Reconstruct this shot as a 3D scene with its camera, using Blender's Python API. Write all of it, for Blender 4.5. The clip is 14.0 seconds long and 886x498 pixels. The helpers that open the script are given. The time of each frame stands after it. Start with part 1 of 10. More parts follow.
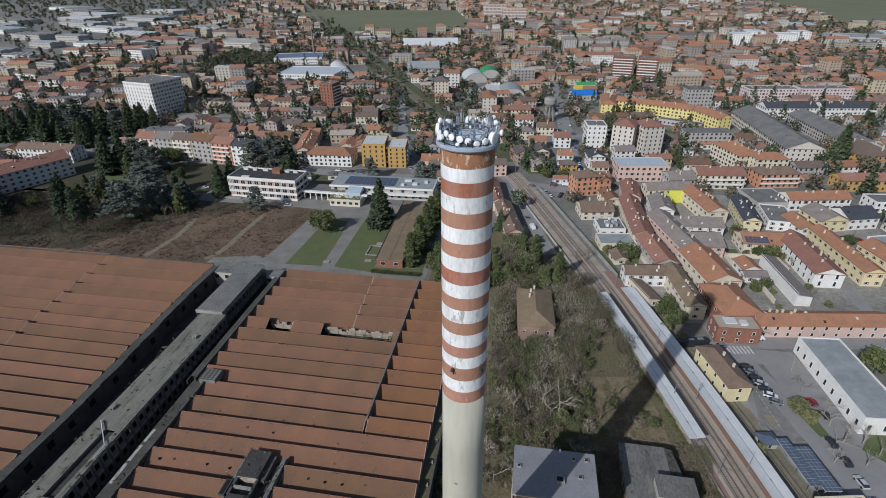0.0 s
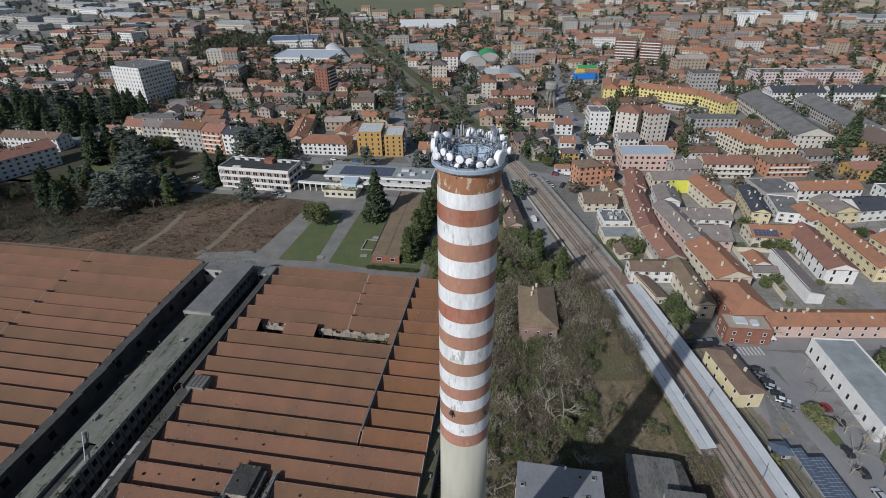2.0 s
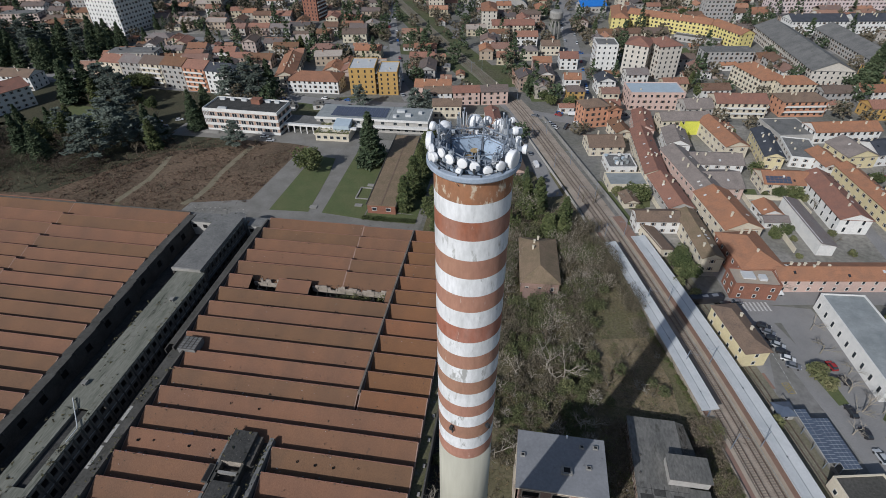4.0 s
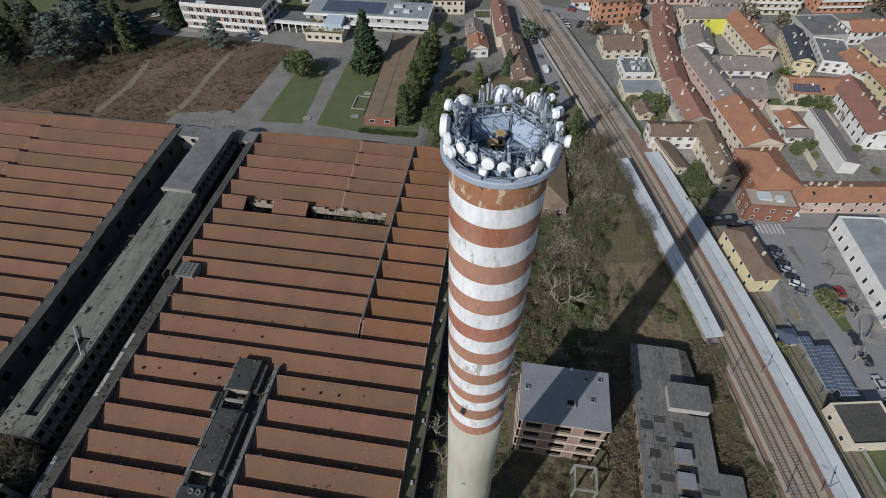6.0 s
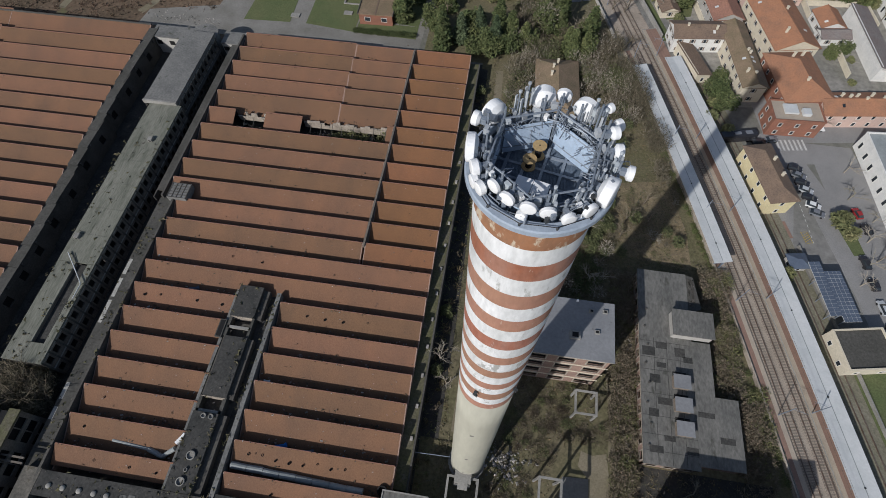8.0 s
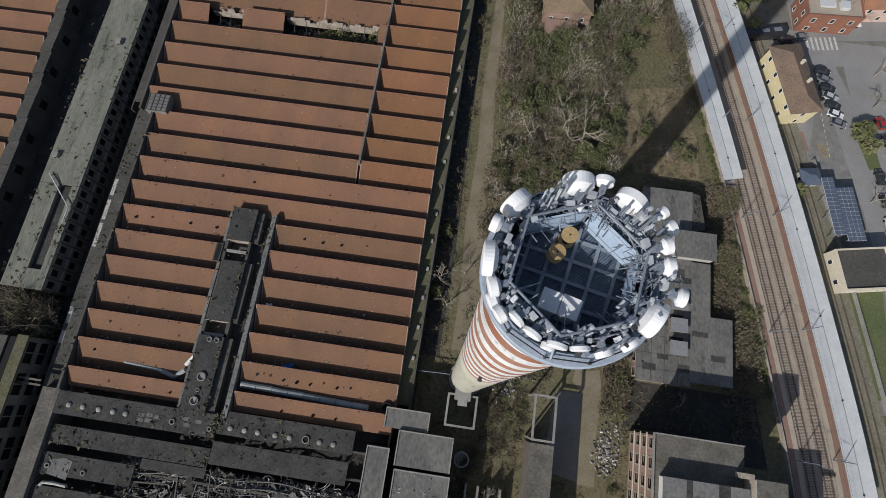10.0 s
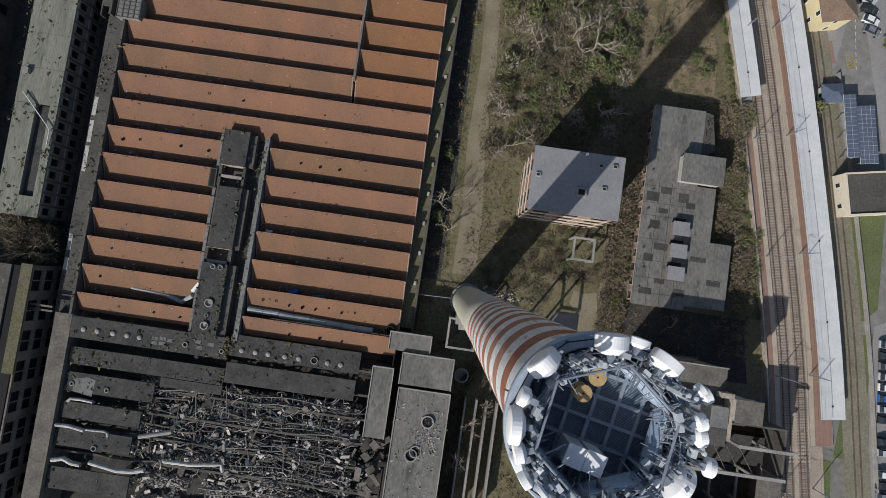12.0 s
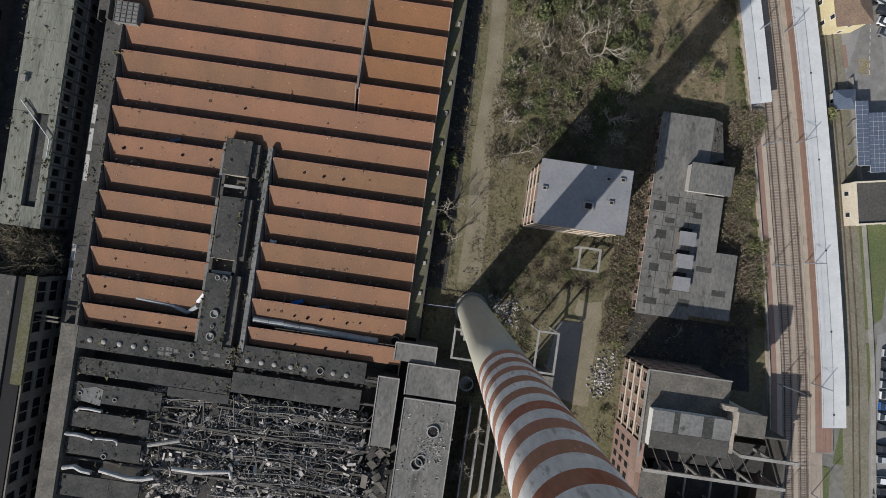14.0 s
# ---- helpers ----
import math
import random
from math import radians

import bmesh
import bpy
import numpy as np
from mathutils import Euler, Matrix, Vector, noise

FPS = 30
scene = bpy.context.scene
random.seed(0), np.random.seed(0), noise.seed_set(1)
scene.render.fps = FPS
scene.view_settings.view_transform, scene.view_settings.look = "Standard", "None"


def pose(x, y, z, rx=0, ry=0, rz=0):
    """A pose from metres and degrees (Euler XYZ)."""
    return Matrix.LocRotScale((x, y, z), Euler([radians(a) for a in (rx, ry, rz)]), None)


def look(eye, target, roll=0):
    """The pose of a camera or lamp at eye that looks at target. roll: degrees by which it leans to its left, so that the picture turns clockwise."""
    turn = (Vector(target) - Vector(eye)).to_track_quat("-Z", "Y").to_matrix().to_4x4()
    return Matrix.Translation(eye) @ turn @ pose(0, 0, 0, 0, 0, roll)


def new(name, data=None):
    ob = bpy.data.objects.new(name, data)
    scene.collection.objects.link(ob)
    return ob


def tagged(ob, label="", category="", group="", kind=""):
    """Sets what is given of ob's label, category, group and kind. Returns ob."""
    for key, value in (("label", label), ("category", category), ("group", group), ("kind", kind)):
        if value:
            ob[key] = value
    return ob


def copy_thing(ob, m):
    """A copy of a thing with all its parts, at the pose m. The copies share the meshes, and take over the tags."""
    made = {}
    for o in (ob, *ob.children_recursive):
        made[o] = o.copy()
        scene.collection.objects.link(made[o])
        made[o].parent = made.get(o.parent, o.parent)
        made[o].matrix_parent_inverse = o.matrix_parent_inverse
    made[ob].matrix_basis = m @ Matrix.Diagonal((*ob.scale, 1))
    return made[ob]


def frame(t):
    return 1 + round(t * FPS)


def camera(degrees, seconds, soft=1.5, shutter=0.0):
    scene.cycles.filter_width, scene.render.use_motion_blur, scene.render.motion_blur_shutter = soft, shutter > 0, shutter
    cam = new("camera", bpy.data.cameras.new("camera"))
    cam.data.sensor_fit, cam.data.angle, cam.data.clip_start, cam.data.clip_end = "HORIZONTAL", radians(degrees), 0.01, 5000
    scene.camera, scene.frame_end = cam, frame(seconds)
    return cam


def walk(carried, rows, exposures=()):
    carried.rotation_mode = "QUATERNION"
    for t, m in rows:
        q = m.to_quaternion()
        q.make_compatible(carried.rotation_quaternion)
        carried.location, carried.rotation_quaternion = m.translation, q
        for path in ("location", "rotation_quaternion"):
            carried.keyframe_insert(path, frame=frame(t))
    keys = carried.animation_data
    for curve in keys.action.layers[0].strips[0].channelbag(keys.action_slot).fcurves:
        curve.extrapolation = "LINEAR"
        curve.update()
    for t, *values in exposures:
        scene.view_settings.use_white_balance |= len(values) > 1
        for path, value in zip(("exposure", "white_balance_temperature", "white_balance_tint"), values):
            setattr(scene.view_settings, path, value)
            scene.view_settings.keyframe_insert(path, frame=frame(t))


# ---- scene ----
cam = camera(81.5, 14.0, 0.75)
PATH = [
    (0, 0.26, 0.33, 120.71, 61.17, 0.42, 9.35),
    (0.5, -0.2, 2.7, 120.75, 61.19, 0.46, 9.26),
    (1, -0.57, 5.07, 120.77, 60.75, 0.48, 9.23),
    (1.5, -0.88, 7.52, 120.85, 60.09, 0.52, 9.2),
    (2, -1.18, 10.07, 121, 59.32, 0.49, 9.14),
    (2.5, -1.51, 12.7, 121.21, 58.03, 0.55, 9.05),
    (5, -4.1, 25.61, 122.42, 46.69, 0.5, 8.76),
    (5.5, -4.77, 27.96, 122.56, 43.75, 0.5, 8.79),
    (6, -5.47, 30.23, 122.65, 40.85, 0.51, 8.8),
    (6.5, -6.16, 32.46, 122.7, 37.96, 0.48, 8.8),
    (7, -6.82, 34.67, 122.73, 35.06, 0.5, 8.77),
    (7.5, -7.45, 36.9, 122.76, 32.12, 0.46, 8.75),
    (8, -8.03, 39.18, 122.79, 29.2, 0.44, 8.77),
    (10.5, -10.55, 51.56, 123.27, 12.79, 0.23, 8.28),
    (11, -11.11, 54.06, 123.39, 9.55, 0.13, 8.22),
    (11.5, -11.73, 56.45, 123.47, 6.36, 0.05, 8.24),
    (12, -12.4, 58.68, 123.5, 3.17, -0, 8.25),
    (12.5, -13.12, 60.71, 123.46, 0.5, -0.06, 8.14),
    (13, -13.8, 62.56, 123.37, 0.6, -0.12, 7.96),
    (13.5, -14.33, 64.3, 123.27, 0.72, -0.11, 8),
    (14, -14.53, 66.1, 123.27, 0.59, 0.05, 8.25),
]
walk(cam, [(t, pose(x, y, z, rx, ry, rz)) for t, x, y, z, rx, ry, rz in PATH],
     [(0, -0.16, 6000, 10), (1.5, -0.21, 6050, 10), (5, -0.21, 6150, 10), (8, -0.14, 6300, 10), (11, 0.03, 6500, 10), (14, 0.25, 6500, 10)])

# ---- daylight: a clear early-spring sun from the south-west, and the sky ----
SUN_UP, SUN_WAY = 33.4, (0.533, 0.846)
world = bpy.data.worlds.new("sky")
scene.world = world
world.use_nodes = True
wn = world.node_tree.nodes
sky = wn.new("ShaderNodeTexSky")
sky.sky_type, sky.sun_disc = "NISHITA", False
sky.sun_elevation, sky.sun_rotation = radians(SUN_UP), radians(212.2)
sky.air_density, sky.dust_density = 1.0, 1.5
wn["Background"].inputs["Strength"].default_value = 0.08
world.node_tree.links.new(sky.outputs["Color"], wn["Background"].inputs["Color"])
sun_data = bpy.data.lights.new("sun", "SUN")
sun_data.energy, sun_data.angle, sun_data.color = 3.9, radians(0.55), (1.0, 0.965, 0.925)
sun = new("sun", sun_data)
sun.matrix_world = look((-SUN_WAY[0] * 300, -SUN_WAY[1] * 300, 300 * math.tan(radians(SUN_UP))), (0, 0, 0))

# ---- materials ----
def surface(name, c1, c2=None, scale=0.3, rough=0.85, bump=0.15, fine=6.0, rand=0.0, island=0.0, metal=0.0, grain=0.35, stretch=(1, 1, 1), spots=None, palette=None, spec=0.3, local=False):
    """Two scales of variation on real-world coordinates; rand varies by object, island by loose piece, palette picks among colours by object."""
    m = bpy.data.materials.new(name)
    m.use_nodes = True
    nt, nd, ln = m.node_tree, m.node_tree.nodes, m.node_tree.links
    b = nd["Principled BSDF"]
    b.inputs["Roughness"].default_value, b.inputs["Metallic"].default_value = rough, metal
    b.inputs["Specular IOR Level"].default_value = spec
    if local:
        where = nd.new("ShaderNodeTexCoord").outputs["Object"]
    else:
        where = nd.new("ShaderNodeNewGeometry").outputs["Position"]
    mp = nd.new("ShaderNodeMapping")
    mp.inputs["Scale"].default_value = stretch
    ln.new(where, mp.inputs["Vector"])

    def cloud(s, detail=5.0):
        t = nd.new("ShaderNodeTexNoise")
        t.inputs["Scale"].default_value, t.inputs["Detail"].default_value = s, detail
        t.inputs["Roughness"].default_value = 0.62
        ln.new(mp.outputs["Vector"], t.inputs["Vector"])
        return t.outputs["Fac"]

    def mix(kind, fac, a, bb):
        x = nd.new("ShaderNodeMix")
        x.data_type, x.blend_type = "RGBA", kind
        for k, val in ((0, fac), (6, a), (7, bb)):
            if hasattr(val, "is_linked"):
                ln.new(val, x.inputs[k])
            else:
                x.inputs[k].default_value = (*val, 1) if isinstance(val, tuple) else val
        return x.outputs[2]

    def span(sock, lo, hi, a=0.0, bb=1.0):
        r = nd.new("ShaderNodeMapRange")
        for k, val in zip((1, 2, 3, 4), (lo, hi, a, bb)):
            r.inputs[k].default_value = val
        ln.new(sock, r.inputs[0])
        return r.outputs[0]

    base = c1
    if palette:
        ramp = nd.new("ShaderNodeValToRGB")
        ramp.color_ramp.interpolation = "CONSTANT"
        els = ramp.color_ramp.elements
        while len(els) < len(palette):
            els.new(0.5)
        for k, c in enumerate(palette):
            els[k].position, els[k].color = k / len(palette), (*c, 1)
        src = nd.new("ShaderNodeNewGeometry").outputs["Random Per Island"] if island else nd.new("ShaderNodeObjectInfo").outputs["Random"]
        ln.new(src, ramp.inputs["Fac"])
        base = ramp.outputs["Color"]
    big = cloud(scale)
    col = mix("MIX", span(big, 0.35, 0.68), base, c2 if c2 else base)
    if palette and c2:
        col = mix("MIX", span(big, 0.4, 0.8, 0.0, 0.45), base, c2)
    small = cloud(fine, 8.0)
    lo, hi = 1 - grain, 1 + grain
    tone = span(small, 0.25, 0.75, lo, hi)
    gray = nd.new("ShaderNodeCombineColor")
    for k in range(3):
        ln.new(tone, gray.inputs[k])
    col = mix("MULTIPLY", 1.0, col, gray.outputs[0])
    if spots:
        col = mix("MIX", span(cloud(spots[1], 6.0), spots[2], spots[2] + 0.08), col, spots[0])
    for amount, sock in ((rand, "obj"), (island if not palette else 0, "isl")):
        if amount:
            r = nd.new("ShaderNodeObjectInfo").outputs["Random"] if sock == "obj" else nd.new("ShaderNodeNewGeometry").outputs["Random Per Island"]
            hsv = nd.new("ShaderNodeHueSaturation")
            ln.new(span(r, 0, 1, 1 - amount, 1 + amount), hsv.inputs["Value"])
            ln.new(span(r, 0, 1, 0.5 + amount * 0.06, 0.5 - amount * 0.06), hsv.inputs["Hue"])
            ln.new(col, hsv.inputs["Color"])
            col = hsv.outputs["Color"]
    ln.new(col, b.inputs["Base Color"])
    if bump:
        bp = nd.new("ShaderNodeBump")
        bp.inputs["Strength"].default_value, bp.inputs["Distance"].default_value = bump, 0.08
        ln.new(small, bp.inputs["Height"])
        ln.new(bp.outputs["Normal"], b.inputs["Normal"])
    return m


M = {}
M["tile_shed"] = surface("weathered terracotta roof", (0.192, 0.103, 0.060), (0.148, 0.086, 0.055), 0.12, 0.9, 0.25, 5.0, rand=0.1, grain=0.26, stretch=(1, 0.5, 1), spots=((0.095, 0.06, 0.044), 0.9, 0.655))
M["tile_shed_bright"] = surface("brighter orange terracotta roof", (0.210, 0.101, 0.050), (0.160, 0.083, 0.046), 0.12, 0.9, 0.25, 5.0, rand=0.1, grain=0.26, stretch=(1, 0.5, 1), spots=((0.095, 0.06, 0.044), 0.9, 0.655))
M["tile"] = surface("clay roof tiles", (0.28, 0.11, 0.06), (0.14, 0.085, 0.065), 0.25, 0.9, 0.5, 3.0, rand=0.25, grain=0.45,
                    palette=[(0.25, 0.125, 0.082), (0.20, 0.115, 0.085), (0.165, 0.125, 0.105), (0.28, 0.14, 0.088), (0.145, 0.12, 0.108), (0.225, 0.14, 0.108), (0.26, 0.145, 0.098), (0.17, 0.155, 0.145)])
M["tile_orange"] = surface("new orange roof tiles", (0.36, 0.175, 0.10), (0.27, 0.145, 0.092), 0.3, 0.85, 0.4, 3.0, grain=0.3)
M["tile_red"] = surface("dark red roof tiles", (0.27, 0.135, 0.098), (0.21, 0.115, 0.09), 0.3, 0.85, 0.4, 3.0, grain=0.3)
M["tile_brown"] = surface("brown roof tiles", (0.205, 0.145, 0.105), (0.15, 0.11, 0.085), 0.3, 0.9, 0.4, 3.0, grain=0.4)
M["tile_moss"] = surface("mossy old roof tiles", (0.235, 0.17, 0.115), (0.17, 0.135, 0.085), 0.3, 0.9, 0.4, 3.0, grain=0.4)
M["tile_grey"] = surface("grey-brown roof tiles", (0.25, 0.215, 0.195), (0.19, 0.165, 0.15), 0.3, 0.9, 0.4, 3.0, grain=0.35)
M["slate"] = surface("dark slate roof", (0.07, 0.075, 0.09), (0.05, 0.055, 0.065), 0.3, 0.7, 0.3, 4.0, grain=0.25)
M["solar"] = surface("blue solar panel", (0.085, 0.10, 0.14), (0.06, 0.072, 0.105), 0.5, 0.25, 0.0, 4.0, grain=0.15, spec=0.5)
M["solar_old"] = surface("dusty blue solar roof", (0.10, 0.14, 0.24), (0.16, 0.19, 0.26), 0.06, 0.4, 0.0, 0.6, grain=0.3)
M["sheet_blue"] = surface("light blue sheet roof", (0.42, 0.50, 0.56), (0.36, 0.43, 0.48), 0.3, 0.5, 0.1, 3.0, grain=0.12)
M["sheet_white"] = surface("pale metal sheet", (0.56, 0.57, 0.57), (0.48, 0.50, 0.50), 0.25, 0.45, 0.08, 2.0, grain=0.10, stretch=(1, 1, 1))
M["sheet_grey"] = surface("grey corrugated sheet", (0.31, 0.33, 0.33), (0.22, 0.24, 0.24), 0.25, 0.6, 0.1, 2.0, grain=0.18)
M["sheet_bluegrey"] = surface("blue-grey panel roof", (0.10, 0.125, 0.17), (0.08, 0.10, 0.14), 0.4, 0.4, 0.1, 3.0, grain=0.15)
M["felt"] = surface("roofing felt", (0.188, 0.186, 0.178), (0.128, 0.129, 0.125), 0.16, 0.95, 0.4, 1.7, grain=0.35, spots=((0.06, 0.065, 0.05), 0.35, 0.62))
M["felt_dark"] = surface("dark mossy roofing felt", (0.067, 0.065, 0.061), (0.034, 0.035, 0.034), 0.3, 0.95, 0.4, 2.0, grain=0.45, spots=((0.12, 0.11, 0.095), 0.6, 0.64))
M["roof_concrete"] = surface("weathered concrete roof", (0.166, 0.161, 0.149), (0.104, 0.104, 0.098), 0.22, 0.92, 0.4, 1.8, grain=0.38, stretch=(1, 0.45, 1), spots=((0.075, 0.075, 0.065), 0.4, 0.595))
M["roof_mossy"] = surface("streaked mossy concrete roof", (0.20, 0.20, 0.168), (0.125, 0.13, 0.105), 0.35, 0.93, 0.4, 2.2, grain=0.36, stretch=(1.4, 0.22, 1), spots=((0.075, 0.08, 0.062), 0.7, 0.61))
M["roof_brown"] = surface("brown mossy concrete roof", (0.150, 0.138, 0.118), (0.088, 0.084, 0.074), 0.28, 0.93, 0.4, 2.0, grain=0.4, spots=((0.10, 0.085, 0.06), 0.45, 0.6))
M["lagging"] = surface("weathered pipe lagging", (0.46, 0.45, 0.43), (0.24, 0.235, 0.225), 0.7, 0.7, 0.2, 4.0, grain=0.3)
M["roof_pale"] = surface("pale grey roofing felt", (0.235, 0.24, 0.25), (0.19, 0.195, 0.205), 0.15, 0.9, 0.2, 1.5, grain=0.14, spots=((0.12, 0.12, 0.12), 0.5, 0.66))
M["concrete"] = surface("grey concrete", (0.30, 0.29, 0.27), (0.20, 0.195, 0.18), 0.2, 0.9, 0.3, 2.5, grain=0.25)
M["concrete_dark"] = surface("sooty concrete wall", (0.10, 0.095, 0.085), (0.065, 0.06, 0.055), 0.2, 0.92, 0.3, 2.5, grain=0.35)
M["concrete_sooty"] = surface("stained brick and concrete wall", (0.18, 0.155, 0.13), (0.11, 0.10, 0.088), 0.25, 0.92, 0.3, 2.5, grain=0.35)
M["plaster_old"] = surface("broken old plaster", (0.24, 0.20, 0.165), (0.15, 0.125, 0.10), 0.6, 0.9, 0.3, 2.5, grain=0.3)
M["plaster_pale"] = surface("stained pale render", (0.40, 0.35, 0.29), (0.25, 0.215, 0.18), 0.5, 0.9, 0.2, 2.5, grain=0.3)
# near-black for burnt surfaces, and for shade painted on ground and debris beds
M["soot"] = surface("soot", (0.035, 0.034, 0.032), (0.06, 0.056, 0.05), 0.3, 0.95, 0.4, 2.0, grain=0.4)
M["felt_grey"] = surface("worn grey roofing felt", (0.088, 0.085, 0.078), (0.058, 0.057, 0.05), 0.2, 0.95, 0.4, 1.7, grain=0.35, spots=((0.15, 0.145, 0.13), 0.5, 0.66))
M["chimney_concrete"] = surface("pale chimney concrete", (0.42, 0.41, 0.34), (0.37, 0.36, 0.30), 0.25, 0.88, 0.1, 1.2, grain=0.09, stretch=(1, 1, 0.12))
M["band_white"] = surface("worn white paint", (0.72, 0.73, 0.74), (0.54, 0.555, 0.555), 0.55, 0.8, 0.15, 3.0, grain=0.16, stretch=(1, 1, 0.3), spots=((0.36, 0.365, 0.35), 1.3, 0.585))
M["band_red"] = surface("faded red-orange paint", (0.29, 0.105, 0.058), (0.33, 0.18, 0.135), 0.45, 0.82, 0.15, 3.0, rand=0.22, grain=0.2, stretch=(1, 1, 0.35), spots=((0.46, 0.37, 0.31), 1.9, 0.645))
M["band_pink"] = surface("weathered pinkish red paint", (0.33, 0.175, 0.125), (0.36, 0.20, 0.135), 0.4, 0.85, 0.15, 3.0, rand=0.1, grain=0.16, stretch=(1, 1, 0.3), spots=((0.47, 0.38, 0.32), 2.2, 0.64))
M["band_rust"] = surface("flaking rusty paint", (0.33, 0.155, 0.08), (0.25, 0.135, 0.08), 0.7, 0.85, 0.3, 2.4, grain=0.2, stretch=(1, 1, 0.5), spots=((0.50, 0.42, 0.32), 1.7, 0.54))
M["zinc"] = surface("galvanised steel", (0.25, 0.285, 0.335), (0.17, 0.20, 0.245), 1.0, 0.5, 0.05, 8.0, grain=0.25, metal=0.2, spec=0.5)
M["deck_steel"] = surface("blue-grey painted steel", (0.13, 0.165, 0.215), (0.09, 0.12, 0.16), 1.0, 0.6, 0.1, 8.0, grain=0.3)
M["dry_ground"] = surface("dry straw ground", (0.235, 0.185, 0.115), (0.17, 0.14, 0.085), 0.15, 0.97, 0.5, 1.8, grain=0.4, spots=((0.12, 0.115, 0.06), 0.3, 0.63))
M["ballast_weedy"] = surface("weedy old ballast", (0.20, 0.185, 0.145), (0.145, 0.14, 0.095), 0.12, 0.95, 0.3, 2.0, grain=0.35)
M["rim_grey"] = surface("dull grey painted steel", (0.33, 0.385, 0.46), (0.27, 0.32, 0.39), 0.8, 0.6, 0.1, 5.0, grain=0.15)
M["steel_dark"] = surface("dark steel", (0.06, 0.065, 0.07), (0.04, 0.042, 0.045), 1.0, 0.55, 0.1, 8.0, grain=0.3, metal=0.2)
M["dish"] = surface("white antenna radome", (0.80, 0.81, 0.82), (0.72, 0.73, 0.74), 0.8, 0.4, 0.0, 6.0, grain=0.05)
M["panel_grey"] = surface("light grey plastic", (0.42, 0.45, 0.48), (0.36, 0.39, 0.42), 0.8, 0.5, 0.0, 6.0, rand=0.2, grain=0.06)
M["screen"] = surface("pale blue-grey screen", (0.43, 0.53, 0.66), (0.35, 0.45, 0.58), 0.8, 0.5, 0.0, 6.0, grain=0.1)
M["plywood"] = surface("plywood", (0.42, 0.30, 0.15), (0.34, 0.24, 0.12), 1.5, 0.8, 0.1, 8.0, grain=0.2)
M["cable"] = surface("black cable", (0.02, 0.02, 0.022), None, 1.0, 0.6, 0.0, 8.0, grain=0.2)
M["brick"] = surface("red brickwork", (0.27, 0.12, 0.08), (0.20, 0.10, 0.07), 0.4, 0.9, 0.3, 5.0, grain=0.3)
M["brick_old"] = surface("pale old brickwork", (0.31, 0.21, 0.17), (0.24, 0.165, 0.135), 0.4, 0.9, 0.3, 5.0, grain=0.3)
M["brick_pale"] = surface("pinkish brick panels", (0.46, 0.33, 0.26), (0.40, 0.28, 0.22), 0.4, 0.9, 0.2, 4.0, grain=0.18)
M["pane"] = surface("dark window glass", (0.035, 0.042, 0.05), (0.02, 0.025, 0.03), 0.7, 0.12, 0.0, 3.0, grain=0.3, spec=0.5)
# almost black: the darkness inside openings is given as a colour
M["void"] = surface("unlit dark opening", (0.012, 0.012, 0.013), None, 1.0, 0.9, 0.0, 3.0, grain=0.3)
M["trim_white"] = surface("white painted trim", (0.68, 0.67, 0.63), (0.60, 0.59, 0.56), 0.5, 0.7, 0.05, 4.0, grain=0.1)
M["plaster"] = surface("town house plaster", (0.6, 0.55, 0.45), (0.45, 0.41, 0.36), 0.35, 0.9, 0.1, 2.5, grain=0.14,
                       palette=[(0.52, 0.49, 0.43), (0.62, 0.61, 0.58), (0.47, 0.39, 0.30), (0.43, 0.40, 0.36), (0.56, 0.51, 0.39), (0.44, 0.36, 0.32), (0.35, 0.345, 0.335), (0.64, 0.63, 0.61), (0.40, 0.30, 0.25)])
for key, a, bb in (("cream", (0.62, 0.56, 0.44), (0.54, 0.49, 0.39)), ("white", (0.70, 0.69, 0.66), (0.60, 0.60, 0.58)), ("pale", (0.55, 0.51, 0.45), (0.48, 0.45, 0.40)), ("yellow", (0.64, 0.56, 0.34), (0.58, 0.50, 0.31)),
                   ("school", (0.66, 0.57, 0.22), (0.60, 0.52, 0.22)), ("ochre", (0.48, 0.30, 0.10), (0.42, 0.27, 0.10)), ("pink", (0.58, 0.42, 0.36), (0.50, 0.38, 0.33)), ("lilac", (0.60, 0.51, 0.50), (0.54, 0.46, 0.45)), ("orange", (0.52, 0.26, 0.16), (0.45, 0.235, 0.15)),
                   ("grey", (0.42, 0.40, 0.37), (0.35, 0.34, 0.32)), ("lime", (0.66, 0.66, 0.10), (0.58, 0.58, 0.10))):
    M["wall_" + key] = surface(key + " plaster", a, bb, 0.35, 0.9, 0.1, 2.5, grain=0.13)
M["asphalt"] = surface("asphalt", (0.255, 0.25, 0.245), (0.21, 0.207, 0.204), 0.12, 0.9, 0.2, 3.0, grain=0.16)
M["asphalt_pale"] = surface("pale worn asphalt", (0.23, 0.222, 0.205), (0.165, 0.158, 0.14), 0.12, 0.92, 0.2, 2.0, grain=0.2)
M["paving_red"] = surface("red platform paving", (0.26, 0.165, 0.13), (0.22, 0.145, 0.115), 0.4, 0.9, 0.1, 4.0, grain=0.15)
M["paving_light"] = surface("pale cement screed", (0.42, 0.41, 0.38), (0.30, 0.29, 0.27), 0.6, 0.9, 0.2, 3.0, grain=0.25)
M["paving_pale"] = surface("pale platform edge", (0.40, 0.34, 0.27), (0.34, 0.29, 0.24), 0.4, 0.9, 0.1, 4.0, grain=0.12)
